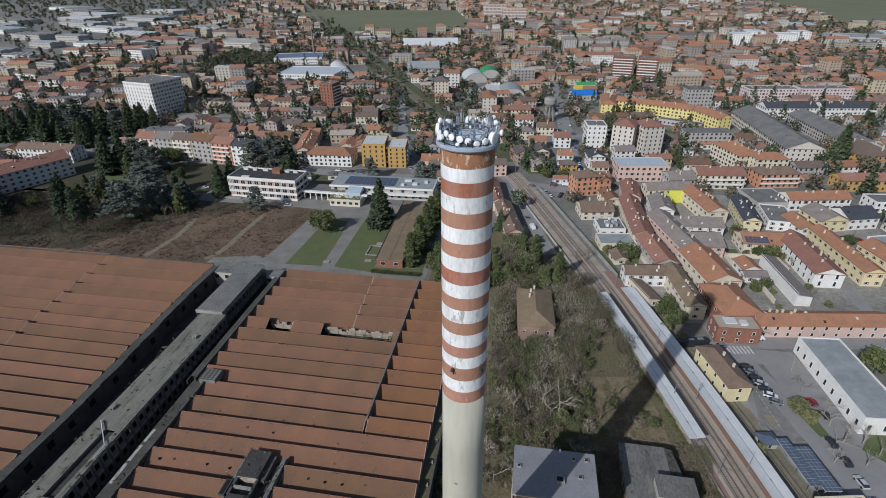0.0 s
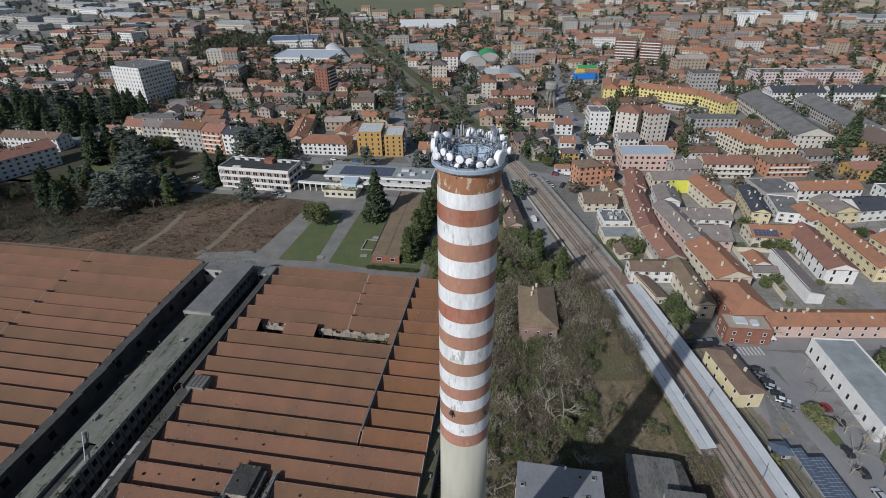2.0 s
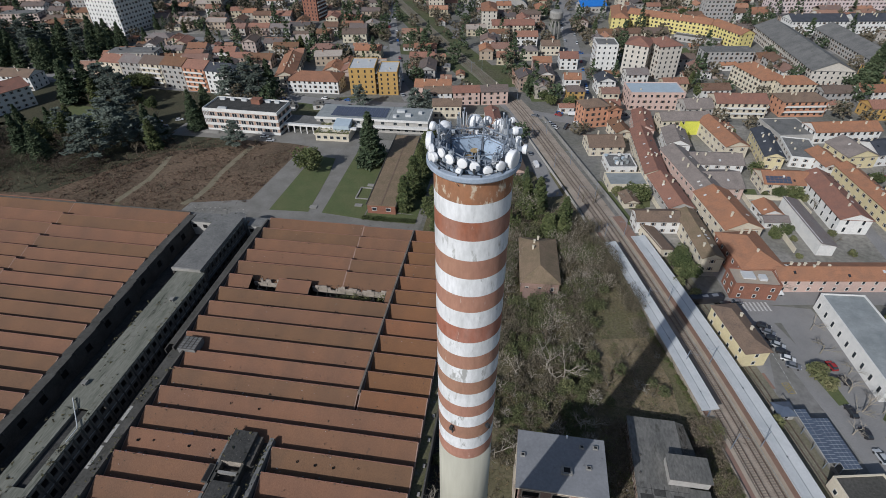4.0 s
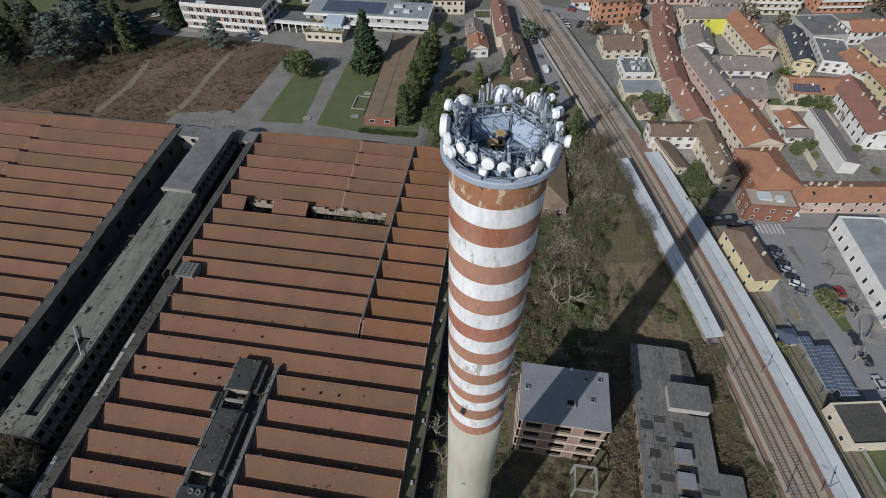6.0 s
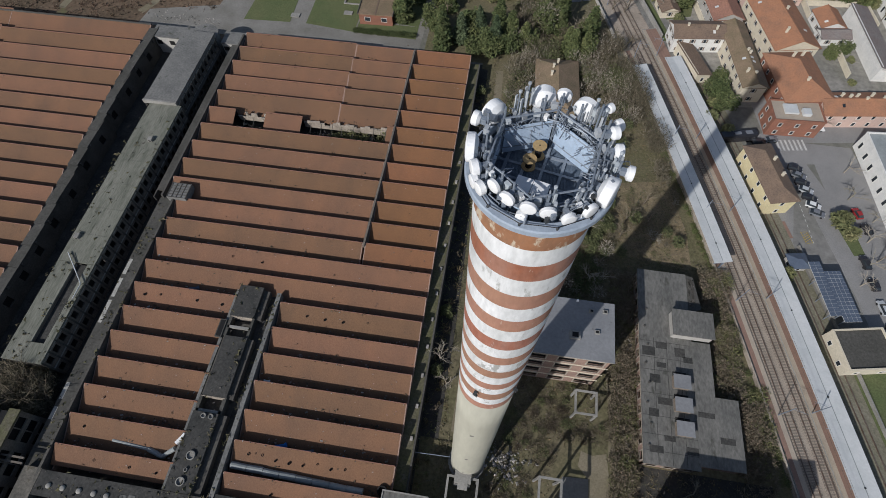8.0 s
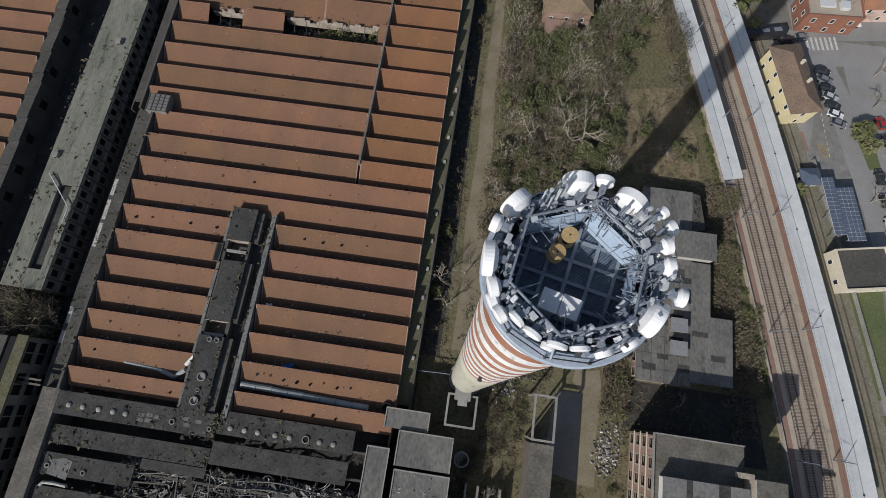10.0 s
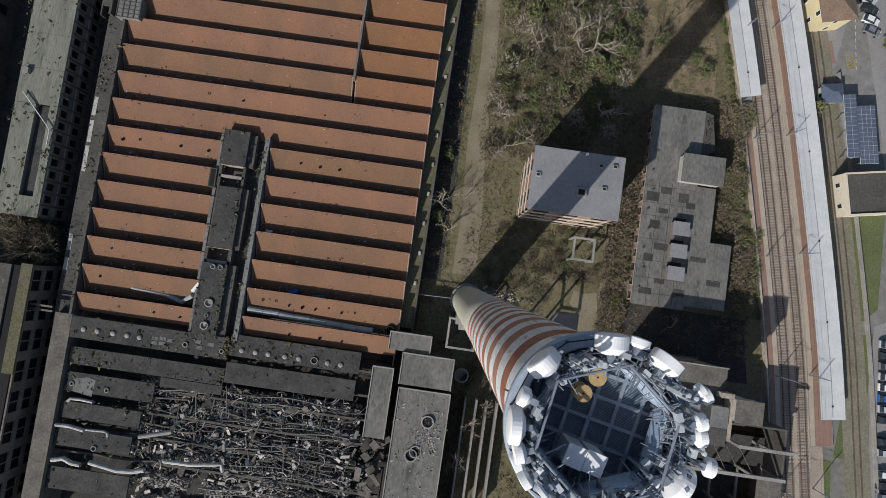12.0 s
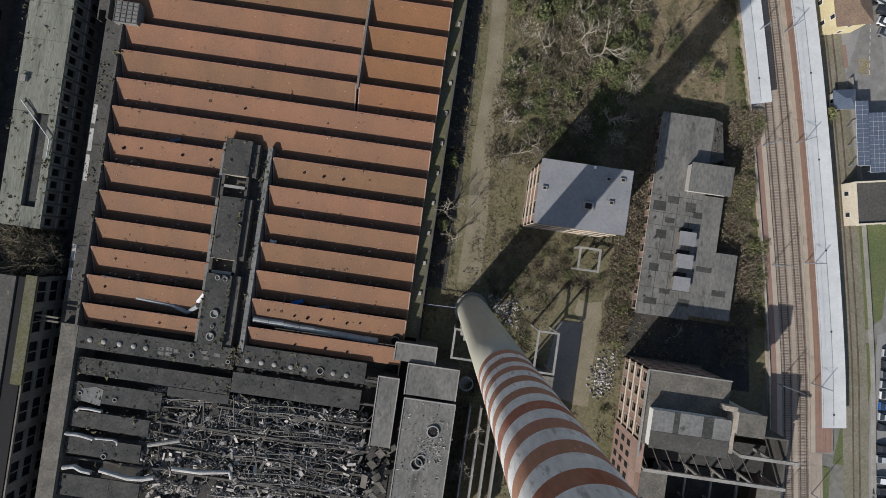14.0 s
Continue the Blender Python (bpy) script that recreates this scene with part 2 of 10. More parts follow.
M["ballast"] = surface("track ballast", (0.37, 0.315, 0.26), (0.285, 0.24, 0.195), 0.18, 0.95, 0.6, 5.0, grain=0.4, spots=((0.15, 0.125, 0.10), 0.5, 0.62))
M["rail"] = surface("rusty rail steel", (0.14, 0.09, 0.065), (0.20, 0.17, 0.15), 0.8, 0.5, 0.0, 4.0, grain=0.2, metal=0.4)
M["sleeper"] = surface("concrete sleeper", (0.25, 0.215, 0.18), (0.19, 0.16, 0.13), 0.6, 0.9, 0.1, 4.0, grain=0.2, island=0.15)
M["lawn"] = surface("mown lawn", (0.09, 0.115, 0.048), (0.12, 0.13, 0.06), 0.12, 0.95, 0.4, 2.5, grain=0.35)
M["field"] = surface("green field", (0.135, 0.15, 0.085), (0.17, 0.17, 0.105), 0.008, 0.95, 0.2, 0.3, grain=0.18)
M["scrub_soil"] = surface("dry scrub ground", (0.150, 0.128, 0.080), (0.112, 0.108, 0.055), 0.06, 0.97, 0.6, 1.3, grain=0.45, spots=((0.20, 0.17, 0.11), 0.16, 0.64))
M["brown_soil"] = surface("brown bramble ground", (0.165, 0.115, 0.078), (0.10, 0.074, 0.05), 0.035, 0.97, 0.6, 0.9, grain=0.5, spots=((0.12, 0.12, 0.055), 0.06, 0.63))
# leafy soil, made darker to include the shade of trees and undergrowth
M["park_soil"] = surface("leafy park ground darkened for tree shade", (0.072, 0.066, 0.04), (0.05, 0.052, 0.03), 0.06, 0.97, 0.5, 1.0, grain=0.45)
M["town_ground"] = surface("town ground", (0.20, 0.195, 0.185), (0.135, 0.135, 0.11), 0.03, 0.95, 0.2, 0.5, grain=0.3)
M["garden"] = surface("winter garden grass", (0.075, 0.095, 0.04), (0.105, 0.10, 0.06), 0.05, 0.95, 0.3, 0.6, grain=0.4)
M["yard"] = surface("paved and gravelled yards", (0.29, 0.275, 0.25), (0.18, 0.175, 0.15), 0.05, 0.95, 0.2, 0.6, grain=0.35)
M["dirt"] = surface("trodden earth", (0.22, 0.19, 0.135), (0.165, 0.145, 0.095), 0.2, 0.97, 0.4, 2.5, grain=0.25)
M["bark"] = surface("grey bark", (0.13, 0.105, 0.085), (0.085, 0.07, 0.055), 1.0, 0.95, 0.3, 8.0, grain=0.3, rand=0.2)
M["bark_pale"] = surface("pale bare branches", (0.33, 0.30, 0.245), (0.24, 0.215, 0.17), 1.0, 0.95, 0.2, 8.0, grain=0.3, rand=0.2)
for key, a, bb in (("conifer", (0.068, 0.098, 0.050), (0.095, 0.12, 0.066)), ("cedar", (0.11, 0.135, 0.112), (0.14, 0.165, 0.135)), ("laurel", (0.085, 0.11, 0.042), (0.115, 0.13, 0.055)),
                   ("ivy", (0.130, 0.145, 0.064), (0.16, 0.16, 0.078)), ("twig", (0.182, 0.156, 0.110), (0.135, 0.115, 0.079)), ("bramble", (0.115, 0.088, 0.066), (0.09, 0.073, 0.055)), ("rust", (0.165, 0.112, 0.078), (0.115, 0.082, 0.058)), ("rooftop", (0.12, 0.115, 0.06), (0.10, 0.085, 0.055)), ("dry", (0.165, 0.13, 0.075), (0.12, 0.10, 0.05)), ("grass", (0.10, 0.108, 0.042), (0.12, 0.108, 0.05))):
    M["leaf_" + key] = surface(key + " foliage", a, bb, 0.3, 0.9, 0.0, 2.0, grain=0.35, island=0.35, rand=0.2)
M["tyre"] = surface("tyre rubber", (0.02, 0.02, 0.02), None, 1.0, 0.8, 0.0, 8.0, grain=0.2)
M["car_paint"] = surface("car paint", (0.3, 0.3, 0.3), None, 1.0, 0.25, 0.0, 4.0, grain=0.03, spec=0.6,
                         palette=[(0.62, 0.63, 0.64), (0.06, 0.065, 0.075), (0.30, 0.32, 0.34), (0.68, 0.68, 0.68), (0.025, 0.025, 0.03), (0.05, 0.10, 0.26), (0.42, 0.44, 0.47), (0.20, 0.03, 0.03)])
for key, c in (("white", (0.70, 0.71, 0.71)), ("black", (0.03, 0.03, 0.035)), ("silver", (0.42, 0.44, 0.46)), ("blue", (0.03, 0.12, 0.38)), ("red", (0.30, 0.03, 0.03)), ("grey", (0.17, 0.18, 0.20))):
    M["car_" + key] = surface(key + " car paint", c, None, 1.0, 0.25, 0.0, 4.0, grain=0.03, spec=0.6)
M["paint_white"] = surface("white road paint", (0.55, 0.55, 0.53), (0.40, 0.40, 0.39), 0.8, 0.8, 0.0, 5.0, grain=0.2)
M["paint_yellow"] = surface("yellow road paint", (0.45, 0.33, 0.05), (0.34, 0.26, 0.07), 0.8, 0.8, 0.0, 5.0, grain=0.2)
M["rubble"] = surface("rubble", (0.38, 0.36, 0.33), (0.17, 0.16, 0.145), 0.5, 0.95, 0.3, 3.0, grain=0.3, island=0.7)
M["rubble_tile"] = surface("broken tiles and rubbish", (0.16, 0.11, 0.08), (0.24, 0.21, 0.18), 0.8, 0.95, 0.3, 3.0, grain=0.3, island=0.75)
M["rubble_dark"] = surface("sooty broken slabs", (0.13, 0.12, 0.105), (0.075, 0.07, 0.062), 0.5, 0.95, 0.3, 3.0, grain=0.35, island=0.45)
M["moss"] = surface("moss", (0.095, 0.095, 0.045), (0.115, 0.105, 0.075), 0.3, 0.97, 0.4, 2.0, grain=0.45, spots=((0.15, 0.14, 0.12), 0.6, 0.62))
M["tarp_blue"] = surface("blue tarpaulin", (0.02, 0.15, 0.50), (0.03, 0.18, 0.52), 0.4, 0.6, 0.1, 2.0, grain=0.1)
M["tarp_green"] = surface("green awning", (0.05, 0.28, 0.10), None, 0.4, 0.7, 0.1, 2.0, grain=0.1)
M["tarp_yellow"] = surface("yellow awning", (0.55, 0.38, 0.05), None, 0.4, 0.7, 0.1, 2.0, grain=0.1)


# ---- building tools ----
class Geo:
    """Vertices, faces and material slots of one mesh."""

    def __init__(self):
        self.v, self.f, self.m = [], [], []

    def add(self, verts, faces, mi=0):
        n = len(self.v)
        self.v.extend(verts)
        for face in faces:
            self.f.append([n + k for k in face])
            self.m.append(mi)
        return self

    def box(self, x0, x1, y0, y1, z0, z1, mi=0):
        vs = [(x, y, z) for z in (z0, z1) for x, y in ((x0, y0), (x1, y0), (x1, y1), (x0, y1))]
        return self.add(vs, [(3, 2, 1, 0), (4, 5, 6, 7), (0, 1, 5, 4), (1, 2, 6, 5), (2, 3, 7, 6), (3, 0, 4, 7)], mi)

    def block(self, m, sx, sy, sz, mi=0):
        """A box of that size whose middle stands at the pose m."""
        vs = [tuple(m @ Vector((x * sx / 2, y * sy / 2, z * sz / 2))) for z in (-1, 1) for x, y in ((-1, -1), (1, -1), (1, 1), (-1, 1))]
        return self.add(vs, [(3, 2, 1, 0), (4, 5, 6, 7), (0, 1, 5, 4), (1, 2, 6, 5), (2, 3, 7, 6), (3, 0, 4, 7)], mi)

    def prism(self, poly, z0, z1, mi=0, top=None):
        n = len(poly)
        vs = [(x, y, z0) for x, y in poly] + [(x, y, z1) for x, y in poly]
        self.add(vs, [tuple(range(n))[::-1]] + [(k, (k + 1) % n, n + (k + 1) % n, n + k) for k in range(n)], mi)
        return self.add(vs[n:], [tuple(range(n))], mi if top is None else top)

    def lathe(self, profile, n=24, mi=0, m=None, caps=True):
        """Turns (radius, height) rows about the z axis of the pose m."""
        vs = []
        for r, z in profile:
            for k in range(n):
                a = 2 * math.pi * k / n
                p = Vector((r * math.cos(a), r * math.sin(a), z))
                vs.append(tuple(m @ p if m else p))
        fs = [(i * n + k, i * n + (k + 1) % n, (i + 1) * n + (k + 1) % n, (i + 1) * n + k) for i in range(len(profile) - 1) for k in range(n)]
        if caps:
            fs += [tuple(range(n))[::-1], tuple((len(profile) - 1) * n + k for k in range(n))]
        return self.add(vs, fs, mi)

    def tube(self, p, q, r, n=6, r2=None, mi=0):
        p, q = Vector(p), Vector(q)
        way = q - p
        if way.length < 1e-6:
            return self
        m = Matrix.Translation(p) @ way.to_track_quat("Z", "Y").to_matrix().to_4x4()
        return self.lathe([(r, 0), (r if r2 is None else r2, way.length)], n, mi, m)

    def chain(self, pts, r, n=6, mi=0):
        """One connected tube through several points."""
        pts = [Vector(p) for p in pts]
        vs = []
        for k, p in enumerate(pts):
            way = (pts[min(k + 1, len(pts) - 1)] - pts[max(k - 1, 0)]).normalized()
            m = Matrix.Translation(p) @ way.to_track_quat("Z", "Y").to_matrix().to_4x4()
            vs += [tuple(m @ Vector((r * math.cos(2 * math.pi * q / n), r * math.sin(2 * math.pi * q / n), 0))) for q in range(n)]
        fs = [(k * n + q, k * n + (q + 1) % n, (k + 1) * n + (q + 1) % n, (k + 1) * n + q) for k in range(len(pts) - 1) for q in range(n)]
        fs += [tuple(range(n))[::-1], tuple((len(pts) - 1) * n + q for q in range(n))]
        return self.add(vs, fs, mi)

    def quad(self, a, b, c, d, mi=0):
        return self.add([a, b, c, d], [(0, 1, 2, 3)], mi)

    def mesh(self, name, mats, smooth=False):
        me = bpy.data.meshes.new(name)
        me.from_pydata(self.v, [], self.f)
        for k in mats if isinstance(mats, (list, tuple)) else [mats]:
            me.materials.append(M[k] if isinstance(k, str) else k)
        me.polygons.foreach_set("material_index", self.m)
        if smooth:
            me.polygons.foreach_set("use_smooth", [True] * len(self.f))
        me.update()
        return me


def thing(name, at, rz=0, label="", category="", group="", kind=""):
    ob = new(name)
    ob.matrix_basis = pose(*at, 0, 0, rz)
    ob.empty_display_size = 0.5
    return tagged(ob, label, category, group, kind)


def part(name, geo, mats, parent, label="", m=None, smooth=False):
    ob = new(name, geo if isinstance(geo, bpy.types.Mesh) else geo.mesh(name, mats, smooth))
    ob.parent = parent
    if m is not None:
        ob.matrix_basis = m
    return tagged(ob, label)


def solid(name, geo, mats, label="", category="", kind="", group="", m=None, smooth=False):
    ob = new(name, geo if isinstance(geo, bpy.types.Mesh) else geo.mesh(name, mats, smooth))
    if m is not None:
        ob.matrix_basis = m
    return tagged(ob, label, category, group, kind)

# ---- the ground, its surfaces and the railway ----
solid("ground", Geo().quad((-6000, -3000, 0), (6000, -3000, 0), (6000, 7000, 0), (-6000, 7000, 0)), "town_ground", "grey and green ground of the town reaching the horizon", "ground", "structure")


def sheet(name, poly, z, mat, label, category="ground"):
    return solid(name, Geo().prism(poly, z - 0.3, z), mat, label, category, "structure")


sheet("ground_scrub", [(-17, -20), (70, -20), (65.5, 50), (56, 100), (49, 128), (30, 185), (18, 240), (-6, 240), (-38, 240), (-38, 181), (-17, 181)], 0.03, "scrub_soil", "dry scrub ground with moss and brambles around the chimney")
sheet("ground_bramble", [(-330, 180), (-110, 180), (-106, 252), (-130, 258), (-330, 258)], 0.03, "brown_soil", "brown bramble wasteland north of the sheds")
# dark undergrowth soil with some tree shade in the colour
sheet("ground_thicket", [(-330, 182), (-214, 190), (-200, 212), (-180, 236), (-150, 246), (-150, 256), (-330, 256)], 0.045, "park_soil", "dark overgrown ground at the edge of the park")
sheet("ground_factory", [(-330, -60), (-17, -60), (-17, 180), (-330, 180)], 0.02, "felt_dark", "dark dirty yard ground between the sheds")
sheet("pavement_yard", [(-144, 184), (-104, 182), (-40, 181), (-38, 262), (-190, 268), (-190, 254), (-122, 253), (-110.5, 251), (-114, 240), (-118, 198), (-143, 192)], 0.06, "asphalt_pale", "pale worn asphalt of the factory yard", "pavement")
for poly in ([(-106.3, 191.5), (-89, 192.2), (-90.4, 224), (-92.5, 240), (-104, 241)], [(-83, 192.4), (-64.5, 190.2), (-64.5, 250), (-83.5, 249)], [(-64, 190.2), (-42, 189.4), (-42, 196), (-64, 196)], [(-51, 197), (-42, 196), (-42, 262), (-51, 262)]):
    sheet("lawn", poly, 0.12, "lawn", "mown green lawn in the factory yard", "lawn")
for k, (y0, y1) in enumerate(((60, 74), (74, 92), (92, 112), (112, 132), (132, 154), (154, 178))):
    w0, w1, wob = 5.6 - 0.55 * k, 5.6 - 0.55 * (k + 1), (0.0, 0.5, -0.3, 0.4, -0.2, 0.3, 0.0)
    c0, c1 = -7.6 - 0.55 * k + wob[k], -7.6 - 0.55 * (k + 1) + wob[k + 1]
    sheet("path", [(c0 - w0 / 2, y0), (c0 + w0 / 2, y0), (c1 + w1 / 2, y1), (c1 - w1 / 2, y1)], 0.07, "dirt", "trodden earth path through the scrub", "path")
sheet("path", [(20.8, 35), (24.8, 35), (24.6, 47), (25.4, 54), (24.6, 60.4), (21.6, 59.6), (19.0, 60.2), (18.4, 57), (20.7, 54.5)], 0.07, "dirt", "pale earth and concrete track beside the chimney", "path")
sheet("path", [(25.0, 59), (26.6, 59.4), (26.4, 68), (25.2, 78), (24.4, 78), (25.2, 68)], 0.06, "dirt", "faint earth trail past the ruined block", "path")
# flat near-black sheet that deepens the shadow north of the ruined block
sheet("ground_shade", [(30, 48.6), (50.5, 48.6), (50.5, 44), (62.5, 44), (60, 59), (31, 59)], 0.06, "soot", "ground painted near-black as shade between the ruined blocks", "ground")
sheet("pavement_track", [(13, 37), (21.4, 35.4), (20.8, 54.6), (15, 54.3)], 0.05, "asphalt_pale", "worn concrete yard beside the track", "pavement")
# flat dark strip painting in the shade below the shed wall
sheet("ground_gap", [(-17.4, 58), (-13, 58), (-12.8, 85), (-13.6, 130), (-15, 178), (-17.4, 178)], 0.05, "soot", "ground strip painted dark as shade beside the shed wall", "pit")
sheet("ground_dry", [(26, 136), (42, 139), (46.5, 122), (47, 110), (30, 112), (25, 122)], 0.05, "dry_ground", "straw-coloured dry ground near the platform", "ground")

# centre line of the nearer running track: the line bends away to the north-west
LINE = [(96, -95), (86, -30), (77.6, 27.6), (72.4, 60.3), (61.2, 112.3), (49.6, 157), (36.8, 201), (20.3, 250), (-2, 313), (-17.5, 345), (-68, 441), (-134, 573), (-267, 835), (-409, 1095), (-601, 1488), (-900, 2100)]


def along(offset, y0, y1, step=6.0):
    """Points beside the line, offset metres to its right, between two northings."""
    pts, n = [], len(LINE)
    dense = []
    for k in range(n - 1):
        p0, p1, p2, p3 = (Vector(LINE[min(max(j, 0), n - 1)]) for j in (k - 1, k, k + 1, k + 2))
        cuts = max(2, int((p2 - p1).length / step))
        for c in range(cuts):
            t = c / cuts
            dense.append(0.5 * ((2 * p1) + (p2 - p0) * t + (2 * p0 - 5 * p1 + 4 * p2 - p3) * t * t + (3 * p1 - p0 - 3 * p2 + p3) * t ** 3))
    for a, b in zip(dense, dense[1:]):
        d = (b - a).normalized()
        for y in (y0, y1):
            if a.y < y < b.y:
                p = a + (b - a) * ((y - a.y) / (b.y - a.y))
                pts.append((p.x + d.y * offset, p.y - d.x * offset))
            if y == y0 and y0 <= a.y <= y1:
                pts.append((a.x + d.y * offset, a.y - d.x * offset))
    pts.sort(key=lambda p: p[1])
    return pts


def ribbon(g, o0, o1, y0, y1, z0, z1, mi=0, step=6.0):
    a, b = along(o0, y0, y1, step), along(o1, y0, y1, step)
    n = min(len(a), len(b))
    vs = [v for k in range(n) for v in ((*a[k], z1), (*b[k], z1), (*b[k], z0), (*a[k], z0))]
    fs = [(0, 3, 2, 1), (4 * n - 4, 4 * n - 3, 4 * n - 2, 4 * n - 1)]
    for k in range(n - 1):
        i, j = 4 * k, 4 * k + 4
        fs += [(i, i + 1, j + 1, j), (i + 1, i + 2, j + 2, j + 1), (i + 3, i, j, j + 3)]
    return g.add(vs, fs, mi)


solid("track_bed", ribbon(Geo(), -7.0, 2.6, 322, 2000, 0.0, 0.2), "ballast_weedy", "weedy ballast bed of the railway beyond the crossing", "track bed", "structure")
for o0, o1 in ((-17, -7.2), (3.0, 13)):
    solid("verge", ribbon(Geo(), o0, o1, 345, 1500, -0.1, 0.085), "garden", "grassy verge along the railway", "verge", "structure")
solid("track_bed", ribbon(Geo(), -7.4, 4.6, -95, 326, 0.0, 0.22), "ballast", "brown stone ballast bed of the railway", "track bed", "structure")
solid("track_bed", ribbon(Geo(), 9.6, 15.6, -95, 190, 0.0, 0.2), "ballast_weedy", "overgrown old ballast bed of the siding", "track bed", "structure")
for off in (-3.55, 0.0, 12.6):
    track = thing("railway_track", (0, 0, 0), 0, "rusty railway track on sleepers in brown ballast", "railway track", "railway tracks", "structure")
    top = 190 if off > 5 else 1500
    for side in (-0.75, 0.75):
        part("rail", ribbon(Geo(), off + side - 0.07, off + side + 0.07, -90, top, 0.22, 0.46), "rail", track)
    g, pts = Geo(), along(off, -60, 300, 0.65)
    for k in range(len(pts) - 1):
        way = math.degrees(math.atan2(pts[k + 1][1] - pts[k][1], pts[k + 1][0] - pts[k][0]))
        g.block(pose(*pts[k], 0.25, 0, 0, way), 0.26, 2.5, 0.12)
    if off < 5:
        tagged(part("sleepers", g, "sleeper", track), kind="stuff")


def platform(name, o0, o1, y0, y1, edge, label):
    pf = thing(name, (0, 0, 0), 0, label, "platform", "", "structure")
    part("slab", ribbon(Geo(), o0, o1, y0, y1, 0.0, 0.62), "concrete", pf)
    part("paving", ribbon(Geo(), o0 + (1.15 if edge < 0 else 0.15), o1 - (1.15 if edge > 0 else 0.15), y0 + 0.3, y1 - 0.3, 0.6, 0.66), "paving_red", pf, "red paving")
    part("edge_strip", ribbon(Geo(), *((o0 + 0.02, o0 + 1.13) if edge < 0 else (o1 - 1.13, o1 - 0.02)), y0 + 0.3, y1 - 0.3, 0.6, 0.655), "paving_pale", pf, "pale safety edge")
    return pf


platform("platform_west", -7.6, -5.2, 14, 113, 1, "narrow platform with red paving beside the scrub")
platform("platform_west", -8.15, -5.2, 113.4, 196, 1, "platform with red paving under a long canopy")
platform("platform_island", 1.6, 6.9, 31.5, 205, -1, "island platform with red paving under a long canopy")


def canopy(o0, o1, y0, y1, z, label, posts):
    c = thing("platform_canopy", (0, 0, 0), 0, label, "canopy", "platform canopies")
    pts_a, pts_b = along(o0, y0, y1, 6.2), along(o1, y0, y1, 6.2)
    mid = [((a[0] + b[0]) / 2, (a[1] + b[1]) / 2) for a, b in zip(pts_a, pts_b)]
    for k in range(len(mid) - 1):
        for a, sx in ((pts_a, 1), (pts_b, -1)):
            g = Geo()
            p, q, r, s = a[k], mid[k], mid[k + 1], a[k + 1]
            vs = [(*p, z + 0.22), (*q, z + 0.04), (*r, z + 0.04), (*s, z + 0.22), (*p, z), (*q, z - 0.14), (*r, z - 0.14), (*s, z)]
            fs = [(0, 1, 2, 3), (7, 6, 5, 4), (0, 4, 5, 1), (2, 6, 7, 3), (3, 7, 4, 0), (1, 5, 6, 2)]
            g.add(vs, fs if sx > 0 else [f[::-1] for f in fs])
            part("roof_sheet", g, "sheet_white", c)
        if k % 3 == 1:
            g = Geo().lathe([(0.22, 0), (0.22, 0.14), (0.12, 0.16)], 10)
            part("drain", g, "steel_dark", c, "dark roof drain", pose(*mid[k], z + 0.02))
        if k % posts == 0:
            g = Geo().box(-0.15, 0.15, -0.15, 0.15, 0.6, z - 0.12)
            part("post", g, "zinc", c, "", pose(*mid[k], 0))
        if k % 2 == 0:
            e = Vector(pts_a[k]) - Vector(mid[k])
            tip = Vector(mid[k]) + e * 1.12
            part("bracket", Geo().tube((*mid[k], z - 0.2), (*tip, z - 0.05), 0.09, 5), "zinc", c)
    part("gutter", ribbon(Geo(), (o0 + o1) / 2 - 0.09, (o0 + o1) / 2 + 0.09, y0 + 0.5, y1 - 7, z + 0.03, z + 0.075), "sheet_grey", c, "grey valley gutter")
    return c


canopy(-9.8, -5.0, 113.4, 185.5, 3.7, "long pale metal canopy over the platform by the scrub", 3)
canopy(2.0, 7.5, 38.6, 187.5, 3.7, "long pale metal canopy over the island platform", 3)
solid("boundary_wall", ribbon(Geo(), -8.5, -8.15, 10, 112, 0, 1.3), "plaster_pale", "low stained rendered wall along the railway", "wall", "structure")
solid("boundary_wall", ribbon(Geo(), -8.6, -8.25, 112, 200, 0, 1.4), "plaster_pale", "low stained rendered wall behind the platform", "wall", "structure")
solid("fence_wall", ribbon(Geo(), 16.4, 16.7, -40, 118, 0, 1.1), "concrete", "low concrete wall beside the siding", "wall", "structure")
solid("wall_rail_east", ribbon(Geo(), 6.6, 7.0, 200, 300, 0, 2.0), "concrete", "concrete wall along the line by the town houses", "wall", "structure")
sheet("lawn", along(7.4, 199, 232, 6) + along(10.5, 199, 232, 6)[::-1], 0.1, "lawn", "narrow grass strip beside the railway", "lawn")


def mast(x, y, reach, turn):
    p = thing("catenary_mast", (x, y, 0), turn, "grey steel overhead-line mast beside the tracks", "mast", "overhead-line masts")
    part("post", Geo().tube((0, 0, 0), (0, 0, 7.6), 0.13, 8, 0.09), "zinc", p)
    part("arm", Geo().tube((0, 0, 6.6), (reach, 0, 6.9), 0.035, 5).tube((0, 0, 7.5), (reach * 0.8, 0, 6.9), 0.018, 4).tube((reach * 0.7, 0, 6.85), (reach * 0.85, 0, 5.9), 0.025, 4), "zinc", p)
    return p


